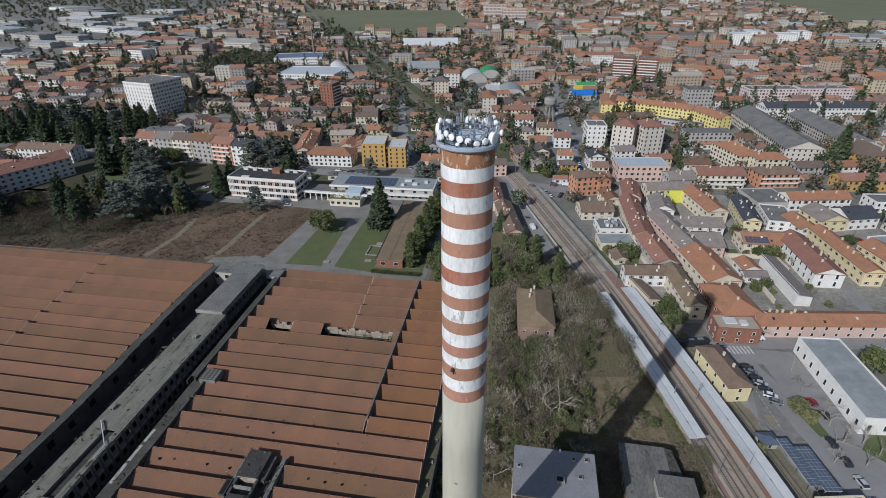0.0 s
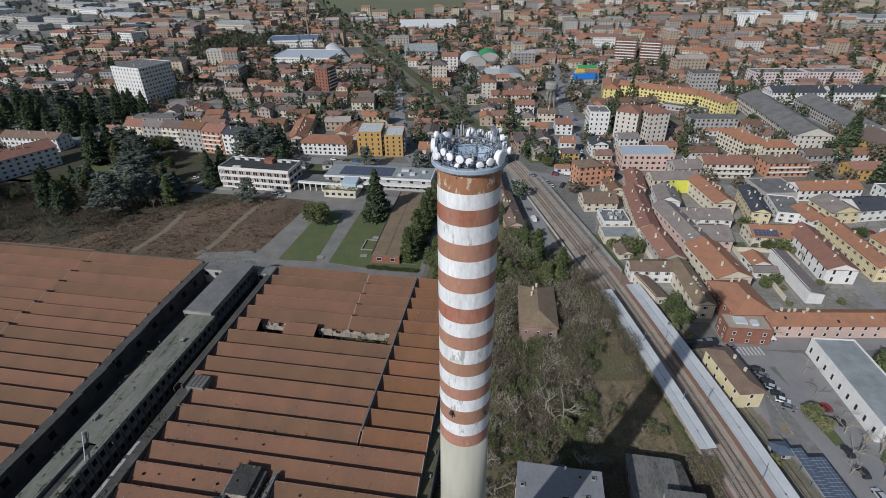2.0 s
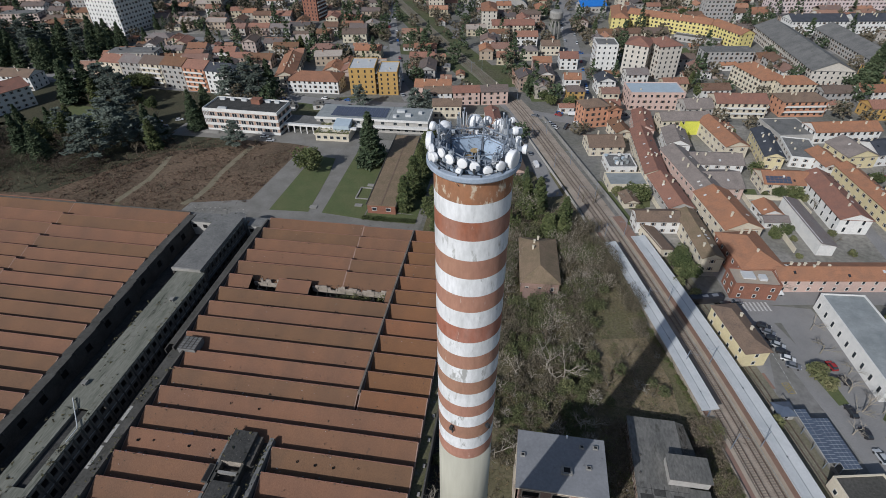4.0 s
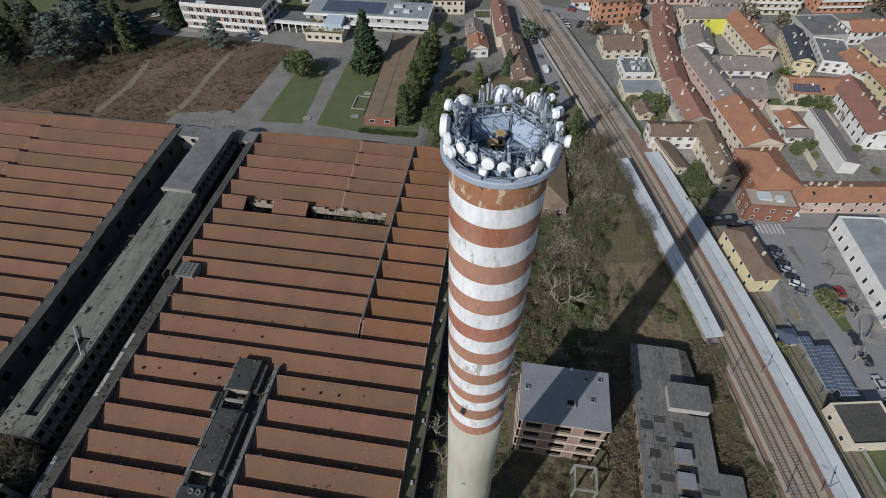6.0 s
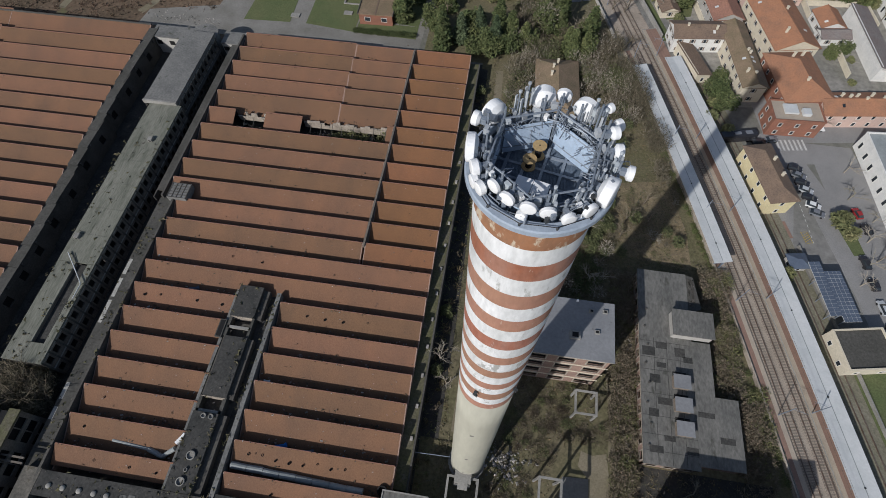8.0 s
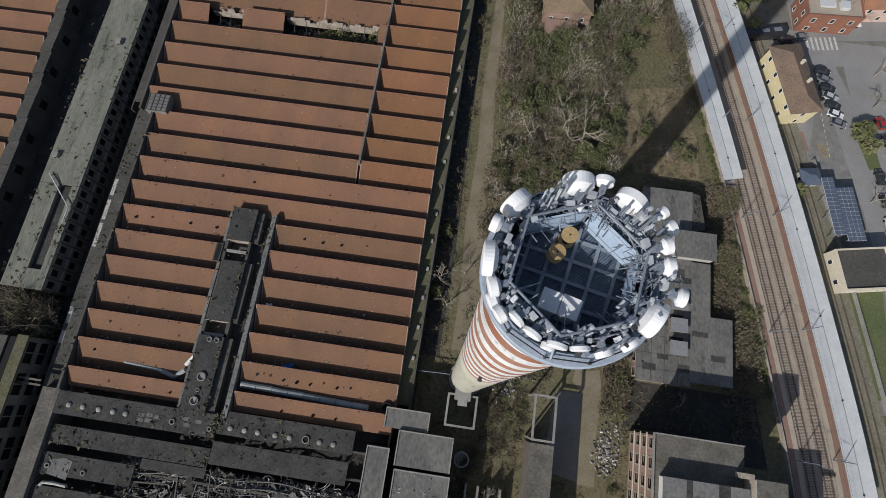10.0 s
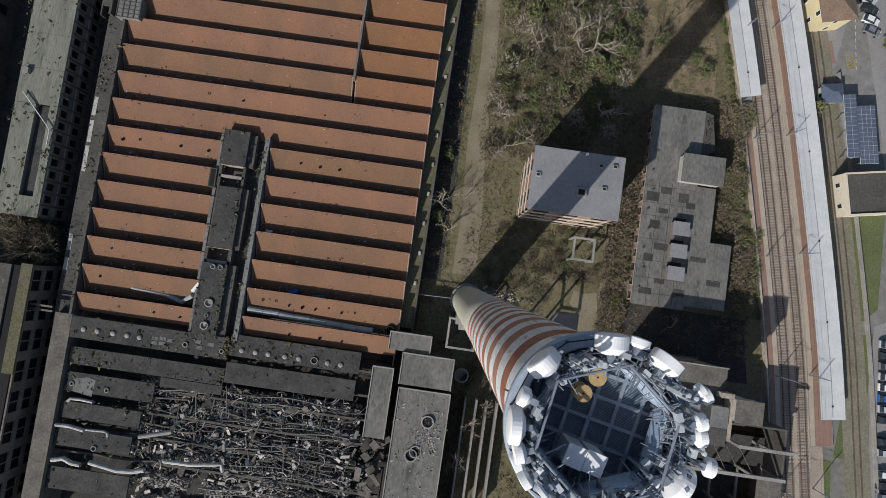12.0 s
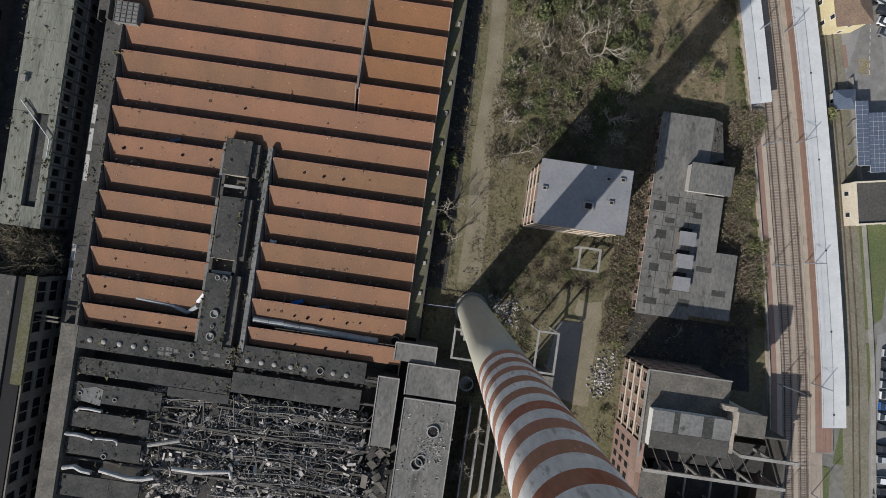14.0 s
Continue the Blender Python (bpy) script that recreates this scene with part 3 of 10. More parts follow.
for y in (-20, 8, 26, 52, 80, 108, 134, 160, 196, 224, 252, 285, 330, 380):
    (xa, ya), (xb, yb) = (along(o, y - 4, y + 400, 3)[0] for o in (-6.0, 1.9))
    mast(xa, ya, 3.0, -15)
    mast(xb, yb, -3.0, -15)
for off in (-3.55, 0.0):
    w = thing("overhead_wire", (0, 0, 0), 0, "thin overhead wires above the track", "wire", "overhead wires", "structure")
    part("contact_wire", ribbon(Geo(), off - 0.012, off + 0.012, -80, 600, 5.78, 5.8), "steel_dark", w)
    part("carrier_wire", ribbon(Geo(), off - 0.012, off + 0.012, -80, 600, 6.98, 7.0), "steel_dark", w)

# streets
def street(pts, width, mat="asphalt", z=0.05, label="grey asphalt street between the houses"):
    g, n = Geo(), len(pts)
    side = []
    for k, p in enumerate(pts):
        d = (Vector(pts[min(k + 1, n - 1)]) - Vector(pts[max(k - 1, 0)])).normalized() * width / 2
        side.append(((p[0] - d.y, p[1] + d.x), (p[0] + d.y, p[1] - d.x)))
    g.v = [v for a, b in side for v in ((*a, z), (*b, z), (*b, -0.2), (*a, -0.2))]
    for k in range(n - 1):
        i, j = 4 * k, 4 * k + 4
        g.f.extend([[i, i + 1, j + 1, j], [i + 1, i + 2, j + 2, j + 1], [i + 3, i, j, j + 3]])
        g.m.extend([0, 0, 0])
    return solid("road", g, mat, label, "road", "structure")


STREETS = [([(75.5, 160), (72.8, 178), (71.2, 205), (67, 232), (65.4, 256), (67.6, 290), (65, 312), (40, 309)], 5), ([(74, 163), (100, 167), (150, 174), (230, 186)], 9), ([(74, 163), (80, 150), (86, 135), (92, 110), (97, 80), (101, 40), (106, -40)], 8),
           ([(33, 300), (32, 420), (28, 540), (36, 840), (33, 1136), (35, 1730), (40, 2300)], 11), ([(33, 300), (10, 306), (-8, 313), (-18, 330), (-34, 352)], 9), ([(-62, 309), (-120, 309), (-190, 318), (-260, 322), (-360, 330)], 10),
           ([(-70, 318), (-84, 345), (-99, 401), (-125, 500), (-150, 600), (-230, 760)], 8), ([(138, 180), (138, 215), (141.5, 250), (150, 252), (182, 262)], 5), ([(33, 420), (90, 418), (200, 445), (330, 470)], 8),
           ([(28, 560), (120, 545), (260, 575), (420, 610)], 8), ([(-7, 312), (0.5, 288), (4.5, 262), (9, 240), (15.5, 219)], 7), ([(-110, 420), (-230, 420), (-420, 440)], 8), ([(-700, 700), (-820, 1000), (-980, 1300), (-1300, 2000)], 16), ([(-60, 450), (-62, 640), (-70, 900)], 7)]
for k, (pts, width) in enumerate(STREETS):
    street(pts, width, z=0.05 + 0.006 * k)
sheet("pavement_station", [(68, 118), (74, 118), (76, 128), (80, 151), (86, 152), (92, 108), (92, 90), (100, 84), (108, 110), (98, 160), (76, 160), (66, 150), (66, 128)], 0.04, "asphalt", "grey asphalt of the station forecourt", "pavement")
sheet("pavement_slab", [(69.9, 122.8), (74.8, 123.4), (75.7, 120.0), (70.6, 119.2)], 0.09, "concrete", "pale concrete slab beside the station forecourt", "pavement")
sheet("pavement_courts", [(62, 172), (160, 184), (190, 300), (60, 312), (44, 292), (36, 240)], 0.03, "yard", "pale paved and gravelled courtyards among the houses", "pavement")
solid("wall_rail_west", ribbon(Geo(), -9.4, -9.1, 199, 300, 0, 1.3), "wall_grey", "grey rendered wall between the street and the railway", "wall", "structure")
sheet("pavement_carpark", [(91, 62), (100, 66), (112, 66), (112, 0), (96, 0), (93, 24)], 0.045, "asphalt", "asphalt car park beside the railway", "pavement")
for poly in ([(80, 88), (91, 89), (91.5, 66), (86.5, 61)], [(84.5, 30), (91, 30), (91, 60), (86.8, 59)], [(79.5, 29), (84, 29), (86, 5), (80, 5)], [(87, 133), (91, 136), (93.5, 122), (90.5, 121)], [(100, 118), (120, 100), (150, 110), (126, 150)], [(70, 121), (71.5, 121), (77.5, 98), (76, 98)]):
    sheet("lawn", poly, 0.09, "lawn", "patch of short grass by the station", "lawn")
sheet("field", [(-720, 1480), (-700, 1720), (-240, 1740), (-140, 1291), (-200, 1021), (-369, 1078), (-499, 1261)], 0.06, "field", "large open green field beyond the town", "field")
sheet("field", [(740, 1900), (760, 2400), (1900, 2600), (1900, 1100), (698, 1235), (660, 1361)], 0.06, "field", "broad green field at the edge of town", "field")
sheet("field", [(96, 415), (140, 418), (146, 448), (100, 446)], 0.06, "lawn", "rough grass plot among the houses", "field")
g = Geo()
for k in range(7):
    g.block(pose(76.5 + k * 1.3, 158 + k * 0.2, 0.11, 0, 0, 10), 0.6, 4.2, 0.012)
solid("zebra_crossing", g, "paint_white", "white zebra stripes worn into the asphalt", "road marking", "structure")
g = Geo()
for k in range(9):
    a, b = (80.5 - k * 0.2, 124 + k * 1.7), (80.4 - k * 0.2, 124.8 + k * 1.7)
    g.block(pose(a[0], a[1], 0.11, 0, 0, 100), 1.0, 0.14, 0.012)
solid("lane_line", g, "paint_white", "dashed white line on the forecourt", "road marking", "structure")
g = Geo()
for x, y, dx, dy in ((78.4, 126.9, 1.9, 0.12), (79.6, 123.5, 1.9, 0.12), (78.1, 125.2, 0.12, 3.4), (79.9, 125.3, 0.12, 3.4)):
    g.block(pose(x, y, 0.09, 0, 0, 14), dx, dy, 0.012)
for k in range(4):
    g.block(pose(79.0, 124.2 + k * 0.75, 0.09, 0, 0, 40), 1.9, 0.12, 0.012)
solid("hatched_bay", g, "paint_yellow", "yellow hatched bay on the asphalt", "road marking", "structure")
sheet("lawn", [(-4, 358), (17, 349), (14.5, 328), (3, 326)], 0.09, "lawn", "rough grass beside the railway crossing", "lawn")
sheet("pavement_works", [(-640, 690), (-1900, 2000), (-2600, 2000), (-1100, 600)], 0.03, "asphalt_pale", "pale asphalt yards and car parks of the industrial quarter", "pavement")
for pts in ([(-177.3, 231), (-174.6, 220), (-173.4, 207), (-175.4, 197), (-176.5, 188)], [(-140, 247), (-141.6, 232), (-142.6, 218), (-141.8, 206), (-143, 196), (-146, 190)]):
    street(pts, 3.0, "dirt", 0.06, "faint earth track through the brambles")
sheet("lawn", [(-270, 261), (-247, 260), (-241, 268), (-250, 281), (-276, 286)], 0.1, "lawn", "sunlit lawn among the park trees", "lawn")
sheet("ground_park", [(-330, 252), (-192, 256), (-186, 318), (-330, 318)], 0.045, "park_soil", "park ground with tree shade in its colour", "ground")

# ---- the abandoned works: saw-tooth sheds ----
RIDGE, VALLEY = 7.4, 4.9
ROWS_Y = [43.6 + 6.43 * k for k in range(11)] + [107.9 + 6.74 * k for k in range(1, 11)]


def tooth(parent, x0, x1, k, holes=(), shift=0.0):
    """One saw-tooth bay: tiled slope to the south, glazed face to the north. holes: stretches of x where the roof has fallen in."""
    y1 = ROWS_Y[k] + shift
    y0 = (ROWS_Y[k - 1] + shift if k else y1 - 4.3) + 0.22
    low = VALLEY if k else RIDGE - 4.1 * 0.4
    cuts = [x0] + [c for h in holes for c in h] + [x1]
    for a, b in zip(cuts[::2], cuts[1::2]):
        if b - a < 0.3:
            continue
        g, n = Geo(), max(1, int((b - a) / 9))
        vs = []
        for j in range(n + 1):
            p, w = a + (b - a) * j / n, random.uniform(-0.04, 0.04)
            vs += [(p, y0, low + w * 0.5), (p, y1, RIDGE + w), (p, y1, RIDGE - 0.22), (p, y0, low - 0.18)]
        fs = [(0, 1, 2, 3), (4 * n + 3, 4 * n + 2, 4 * n + 1, 4 * n)]
        for j in range(n):
            fs += [(4 * j + q, 4 * j + 4 + q, 4 * j + 4 + (q + 1) % 4, 4 * j + (q + 1) % 4) for q in range(4)]
        g.add(vs, fs)
        part("roof_slope", g, "tile_shed_bright" if x0 > -39 else "tile_shed", parent)
        g = Geo().box(a, b, y1 + 0.005, y1 + 0.16, RIDGE - 0.12, RIDGE + 0.10)
        part("ridge_cap", g, "tile_red", parent)
        g = Geo().box(a + 0.02, b - 0.02, y1 - 0.12, y1 - 0.02, VALLEY - 0.3, RIDGE - 0.24)
        for j in range(int((b - a) / 1.6)):
            g.box(a + j * 1.6, a + j * 1.6 + 0.08, y1 - 0.02, y1 + 0.06, VALLEY, RIDGE - 0.24, 1)
        part("glazing", g, ["pane", "concrete_dark"], parent, "dark north-light glazing")
    for a, b in holes:
        for j in range(int((b - a) / 3.2) + 1):
            if random.random() < 0.7:
                part("rafter", Geo().tube((a + j * 3.2, y0, VALLEY - 0.2), (a + j * 3.2 + random.uniform(-0.3, 0.3), y1 - random.uniform(0, 3), RIDGE - 0.5), 0.08, 4), "concrete_dark", parent, "bare rafter of a fallen-in bay")
        x = a
        while x < b - 0.5:
            w = random.uniform(0.6, 2.4)
            hh = random.uniform(-0.2, 1.9)
            part("broken_wall", Geo().box(x, min(b, x + w), y1 - 0.3, y1 + 0.05, VALLEY - 1.5, VALLEY + hh), "plaster_pale", parent, "broken pale wall at the edge of the hole")
            x += w
    for xe in (x0, x1):
        g = Geo().add([(xe - 0.12, y0, VALLEY - 0.3), (xe - 0.12, y1, VALLEY - 0.3), (xe - 0.12, y1, RIDGE + 0.02), (xe - 0.12, y0, VALLEY + 0.04),
                       (xe + 0.12, y0, VALLEY - 0.3), (xe + 0.12, y1, VALLEY - 0.3), (xe + 0.12, y1, RIDGE + 0.02), (xe + 0.12, y0, VALLEY + 0.04)],
                      [(3, 2, 1, 0), (4, 5, 6, 7), (2, 3, 7, 6), (0, 1, 5, 4), (1, 2, 6, 5), (3, 0, 4, 7)])
        part("gable", g, "brick_old", parent, "brick gable edge")


shed = thing("sawtooth_shed", (0, 0, 0), 0, "abandoned saw-tooth factory shed with terracotta roofs, part fallen in", "factory shed")
for k in range(len(ROWS_Y)):
    west = -93.4 if k <= 10 else -97.0
    if k <= 6:
        tooth(shed, west, -66.6, k)
        tooth(shed, -55.6, -20.7, k)
    elif k < 9:
        tooth(shed, west, -20.7, k)
    elif k == 15:
        tooth(shed, west, -39.6, k, ((-88.5, -79.0), (-67.5, -41.5)))
        tooth(shed, -38.8, -20.7, k)
    elif k > 15:
        seam = -57.2 - (ROWS_Y[k] - 148) * 0.05
        tooth(shed, west, seam - 0.25, k, shift=0.35)
        tooth(shed, seam, -39.6, k, shift=-0.25)
        tooth(shed, -38.8, -20.7, k)
    else:
        tooth(shed, west, -39.6, k)
        tooth(shed, -38.8, -20.7, k)
walls = Geo()
for x, y0, y1 in ((-93.2, 37, 109), (-96.8, 109, 174.8), (-20.9, 37, 174.8)):
    walls.box(x - 0.15, x + 0.15, y0, y1, 0, VALLEY - 0.1)
walls.box(-97, -20.7, 174.4, 174.8, 0, VALLEY - 0.1).box(-97, -93, 108.6, 109, 0, VALLEY)
part("outer_wall", walls, "brick_old", shed, "weathered brick outer walls")
part("divider_wall", Geo().box(-39.45, -38.95, 100.6, 175.2, 4, RIDGE + 0.35), "concrete_sooty", shed, "concrete dividing wall above the roof")
part("floor_slab", Geo().box(-96.6, -21, 37, 174, 0.03, 0.16), "concrete_dark", shed)
# gutter walk along the west edge, shaded wall below it
walk_w = thing("gutter_walkway", (0, 0, 0), 0, "long grey concrete gutter walkway between shed and alley", "walkway")
for n in range(22):
    y0 = 36 + n * 6.2
    w0 = -98.4 if y0 < 108 else -100.6
    part("slab", Geo().box(w0 + random.uniform(-0.05, 0.05), w0 + 3.4, y0, y0 + 6.14, 5.9 + random.uniform(-0.03, 0.03), 6.25), "felt_grey", walk_w)
for x0, x1, y0, y1, z0, z1 in ((-94.3, -93.75, 37, 108, 4.0, 7.62), (-97.9, -97.35, 108, 174.6, 4.0, 7.62), (-98.6, -98.3, 36, 108, 0, 6.2), (-100.8, -100.5, 108, 174, 0, 6.2)):
    part("parapet_wall", Geo().box(x0, x1, y0, y1, z0, z1), "concrete_dark", walk_w)
for y, q in ((49.5, 1.4), (54.5, 1.9), (74, 3.0), (80.5, 2.6), (86.4, 2.2)):
    part("patch", Geo().block(pose(-97.95, y, 6.275, 0, 0, random.uniform(-3, 3)), 0.9, q * 2, 0.04), "paving_light", walk_w, "pale repaired patch")
part("skylight_hut", Geo().box(-95.6, -90.2, 107.3, 112.2, 6.0, 8.3), "felt", walk_w, "glazed rooftop hut")
for j in range(5):
    part("glazing_bar", Geo().box(-95.6 + j * 1.31, -95.4 + j * 1.31, 107.3, 112.2, 8.3, 8.42), "concrete_dark", walk_w)
for j in range(6):
    part("glazing_bar", Geo().box(-95.6, -90.2, 107.35 + j * 0.93, 107.5 + j * 0.93, 8.3, 8.38), "concrete_dark", walk_w)

# roof pipes, drums and rubbish lying in the valleys
def pipe(name, pts, r, mat, label, n=10):
    return solid(name, Geo().chain(pts, r, n), mat, label, "pipe", smooth=False)


pipe("white_duct", [(-90.5, 50.0, 6.6), (-68.6, 49.3, 6.6)], 0.32, "sheet_white", "pale insulated pipe lying along a roof valley")
pipe("grey_duct", [(-82.5, 46.2, 5.6), (-74.0, 45.6, 5.6)], 0.4, "sheet_grey", "grey sheet duct lying along a roof valley")
pipe("grey_duct", [(-74, 45.6, 5.6), (-70.5, 44.6, 5.6), (-68, 46.5, 6.6)], 0.55, "sheet_grey", "bent grey duct at the roof spine")
duct = thing("fallen_duct", (0, 0, 0), 0, "long segmented grey duct fallen along the roof valley", "duct")
for j in range(8):
    x0, x1 = -55.2 + j * 3.6, -55.2 + (j + 1) * 3.6 - 0.08
    part("segment", Geo().tube((x0, 45.3 - j * 0.13, 5.9), (x1, 45.2 - j * 0.13 + random.uniform(-0.1, 0.1), 5.9), 0.75, 12), "sheet_grey", duct)
pipe("white_duct", [(-67.8, 47.5, 7.3), (-66.4, 49.6, 7.6)], 0.45, "dish", "short white elbow of duct at the roof spine")
for k, xs in ((0, (-84, -76, -70, -45, -38, -33)), (1, (-89.5, -50.5)), (6, (-90, -86, -76.5, -70, -48.5, -44, -39.5, -33.5)), (8, (-72, -64)), (2, (-88,)), (1, (-52, -49, -46, -43, -40, -37, -34, -31))):
    for x in xs:
        s = random.uniform(0.22, 0.32)
        ob = solid("vent_hole", Geo().lathe([(s, 0), (s, 0.3), (s * 0.75, 0.32), (s * 0.72, 0.05)], 12, caps=True), "void", "dark round vent opening in the tiled roof", "vent", group="roof vents")
        ob.matrix_basis = pose(x, ROWS_Y[k] - 2.2 + random.uniform(-0.5, 0.5), RIDGE - 0.95, 21, 0, 0)
ring = solid("vent_collar", Geo().lathe([(1.0, 0), (1.05, 0.7), (0.8, 0.72), (0.78, 0.1)], 18), "void", "large round duct collar in the tiled roof", "vent")
ring.matrix_basis = pose(-22.6, ROWS_Y[1] - 4.6, 5.6, 20, 0, 0)
for x, y, c in ((-46, 50.5, "tarp_blue"), (-40, 50.2, "sheet_bluegrey"), (-33, 49.8, "sheet_bluegrey"), (-28, 92.5, "sheet_bluegrey"), (-79, 83.2, "sheet_bluegrey"), (-66.6, 46.4, "dish"), (-68.8, 79.2, "dish"), (-53.8, 63.4, "dish"), (-43, 36.6, "dish")):
    m = pose(x, y, 5.7, random.uniform(-15, 15), random.uniform(-15, 15), random.uniform(-20, 20))
    g = Geo().block(m, 2.6 if c != "dish" else 0.9, 0.7, 0.35).block(m @ pose(0.8, 0.2, 0.2, 10, 5, 30), 1.0, 0.5, 0.2)
    solid("roof_debris", g, c, "crumpled sheet lying in the roof valley", "debris", group="roof debris")
g = Geo()
for _ in range(1500):
    k = random.randrange(0, 21)
    x = random.uniform(-93, -21)
    if k < 7 and -66 < x < -56:
        continue
    y = ROWS_Y[k] + random.uniform(0.3, 1.6)
    s = random.uniform(0.08, 0.35)
    g.block(pose(x, y, VALLEY + 0.15 + (y - ROWS_Y[k] - 0.2) * 0.39, random.uniform(0, 60), random.uniform(0, 60), random.uniform(0, 90)), s * 1.6, s, s * 0.5)
for _ in range(1400):
    k = random.randrange(0, 21)
    x = random.uniform(-93, -21)
    if k < 7 and -67 < x < -55 or k == 15 and (-89 < x < -78.5 or -68 < x < -41):
        continue
    y1 = ROWS_Y[k]
    u = random.random()
    if noise.noise((x * 0.1, k * 3.7, 4)) < random.uniform(-0.5, 0.3):
        continue
    y, z = y1 - 6.2 * (1 - u), VALLEY + (RIDGE - VALLEY) * u + 0.05
    q = random.uniform(0.06, 0.2)
    g.block(pose(x, y, z, 21, random.uniform(-8, 8), random.uniform(-40, 40)), q * 1.8, q, 0.05)
solid("roof_litter", g, "rubble_tile", "bits of tile and rubbish in the roof valleys", "litter", "stuff")

g, gw = Geo(), Geo()
for _ in range(900):
    x, y = random.choice((random.uniform(-88.3, -79.2), random.uniform(-67.3, -41.7), random.uniform(-67.3, -41.7))), ROWS_Y[15] - random.uniform(0.3, 6.2)
    z = 1.5 + 1.2 * noise.noise((x * 0.3, y * 0.3, 1))
    q = random.uniform(0.1, 0.45)
    g.block(pose(x, y, z, random.uniform(0, 90), random.uniform(0, 90), random.uniform(0, 180)), q * random.uniform(1, 3), q, q * 0.5)
    if random.random() < 0.35:
        gw.add([(x, y, z), (x + random.uniform(-0.5, 0.5), y + 0.3, z + random.uniform(0.3, 1.0)), (x + 0.4, y + random.uniform(-0.3, 0.3), z + 0.3)], [(0, 1, 2)])
solid("hole_rubble", g, "rubble", "rubble of the fallen roof bay", "rubble", "stuff")
# bed coloured near-black so the roof holes look deep and unlit
solid("hole_bed", Geo().box(-88.4, -79.1, ROWS_Y[15] - 6.3, ROWS_Y[15], 0.2, 1.2).box(-67.4, -41.6, ROWS_Y[15] - 6.3, ROWS_Y[15], 0.2, 1.2), "soot", "debris bed painted near-black as shade under the fallen bays", "rubble", "stuff")
g = Geo()
# moss, grass and small heaps on the flat roofs and gutters
for x0, x1, y0, y1, z, n in ((-66.5, -60.5, 38, 85, 8.32, 500), (-57.4, -56.0, 38, 84, 7.6, 300), (-59.0, -57.3, 38, 84, 5.62, 300), (-98.4, -95.2, 37, 108, 6.27, 300), (-94.3, -93.7, 37, 108, 7.62, 120), (-115.2, -104.3, 85, 133, 9.12, 360), (-106.0, -104.3, 59, 84, 9.13, 160), (-115.2, -109.4, 59, 84, 9.12, 260), (-93.2, -57.8, 33.6, 38.4, 7.62, 420), (-57.2, -28.2, 34.6, 39.4, 7.42, 320), (-93, -58.2, 27.6, 31.3, 6.62, 260), (-93, -73, 0, 25.6, 6.56, 420)):
    for _ in range(n // 2):
        x, y = random.choice((random.uniform(x0, x1), random.choice((x0 + abs(random.gauss(0, 0.5)), x1 - abs(random.gauss(0, 0.5)))))), random.uniform(y0, y1)
        if noise.noise((x * 0.12, y * 0.12, 6)) < random.uniform(-0.4, 0.5):
            continue
        q = random.uniform(0.12, 0.4)
        for _ in range(3):
            g.add([(x + random.gauss(0, q), y + random.gauss(0, q), z), (x + random.gauss(0, q), y + random.gauss(0, q), z + 0.02), (x + random.gauss(0, q * 0.5), y + random.gauss(0, q * 0.5), z + random.uniform(0.1, 1.4) * q)], [(0, 1, 2)])
for v in gw.f:
    g.add([gw.v[k] for k in v], [(0, 1, 2)])
solid("roof_weeds", g, "leaf_rooftop", "dry moss and weeds growing on the derelict roofs", "weeds", "stuff")
gd, gp = Geo(), Geo()
for _ in range(6500):
    k = random.randrange(0, 21)
    x = random.uniform(-93, -21)
    if k < 7 and -67.2 < x < -55.4:
        continue
    if noise.noise((x * 0.16, k * 5.1, 2)) < random.uniform(-0.35, 0.45) + (0.12 if k > 8 else -0.12):
        continue
    low = random.random() < 0.7
    y = ROWS_Y[k] + 0.3 + abs(random.gauss(0, 1.1)) if low else ROWS_Y[k] - abs(random.gauss(0, 0.25)) + 0.1
    z = VALLEY + 0.08 + (y - ROWS_Y[k] - 0.22) * 0.389 if low else RIDGE + 0.1 - max(0, ROWS_Y[k] - y) * 0.389
    q = random.uniform(0.07, 0.26) * (1.0 if low else 0.6)
    if random.random() < 0.12 and k < 9:
        gp.block(pose(x, y, z, random.uniform(0, 40), random.uniform(0, 40), random.uniform(0, 90)), q * 2.6, q * 1.3, q * 0.6)
    else:
        for _ in range(3):
            gd.add([(x + random.gauss(0, q), y + random.gauss(0, q), z), (x + random.gauss(0, q), y + random.gauss(0, q), z + 0.03), (x + random.gauss(0, q), y + random.gauss(0, q), z + random.uniform(0.3, 1.6) * q)], [(0, 1, 2)])
solid("gutter_weeds", gd, "leaf_bramble", "dark dead weeds and silt along gutters and ridges", "weeds", "stuff")
solid("gutter_scraps", gp, "rubble", "pale scraps of render and sheet in the gutters", "litter", "stuff")
g = Geo()
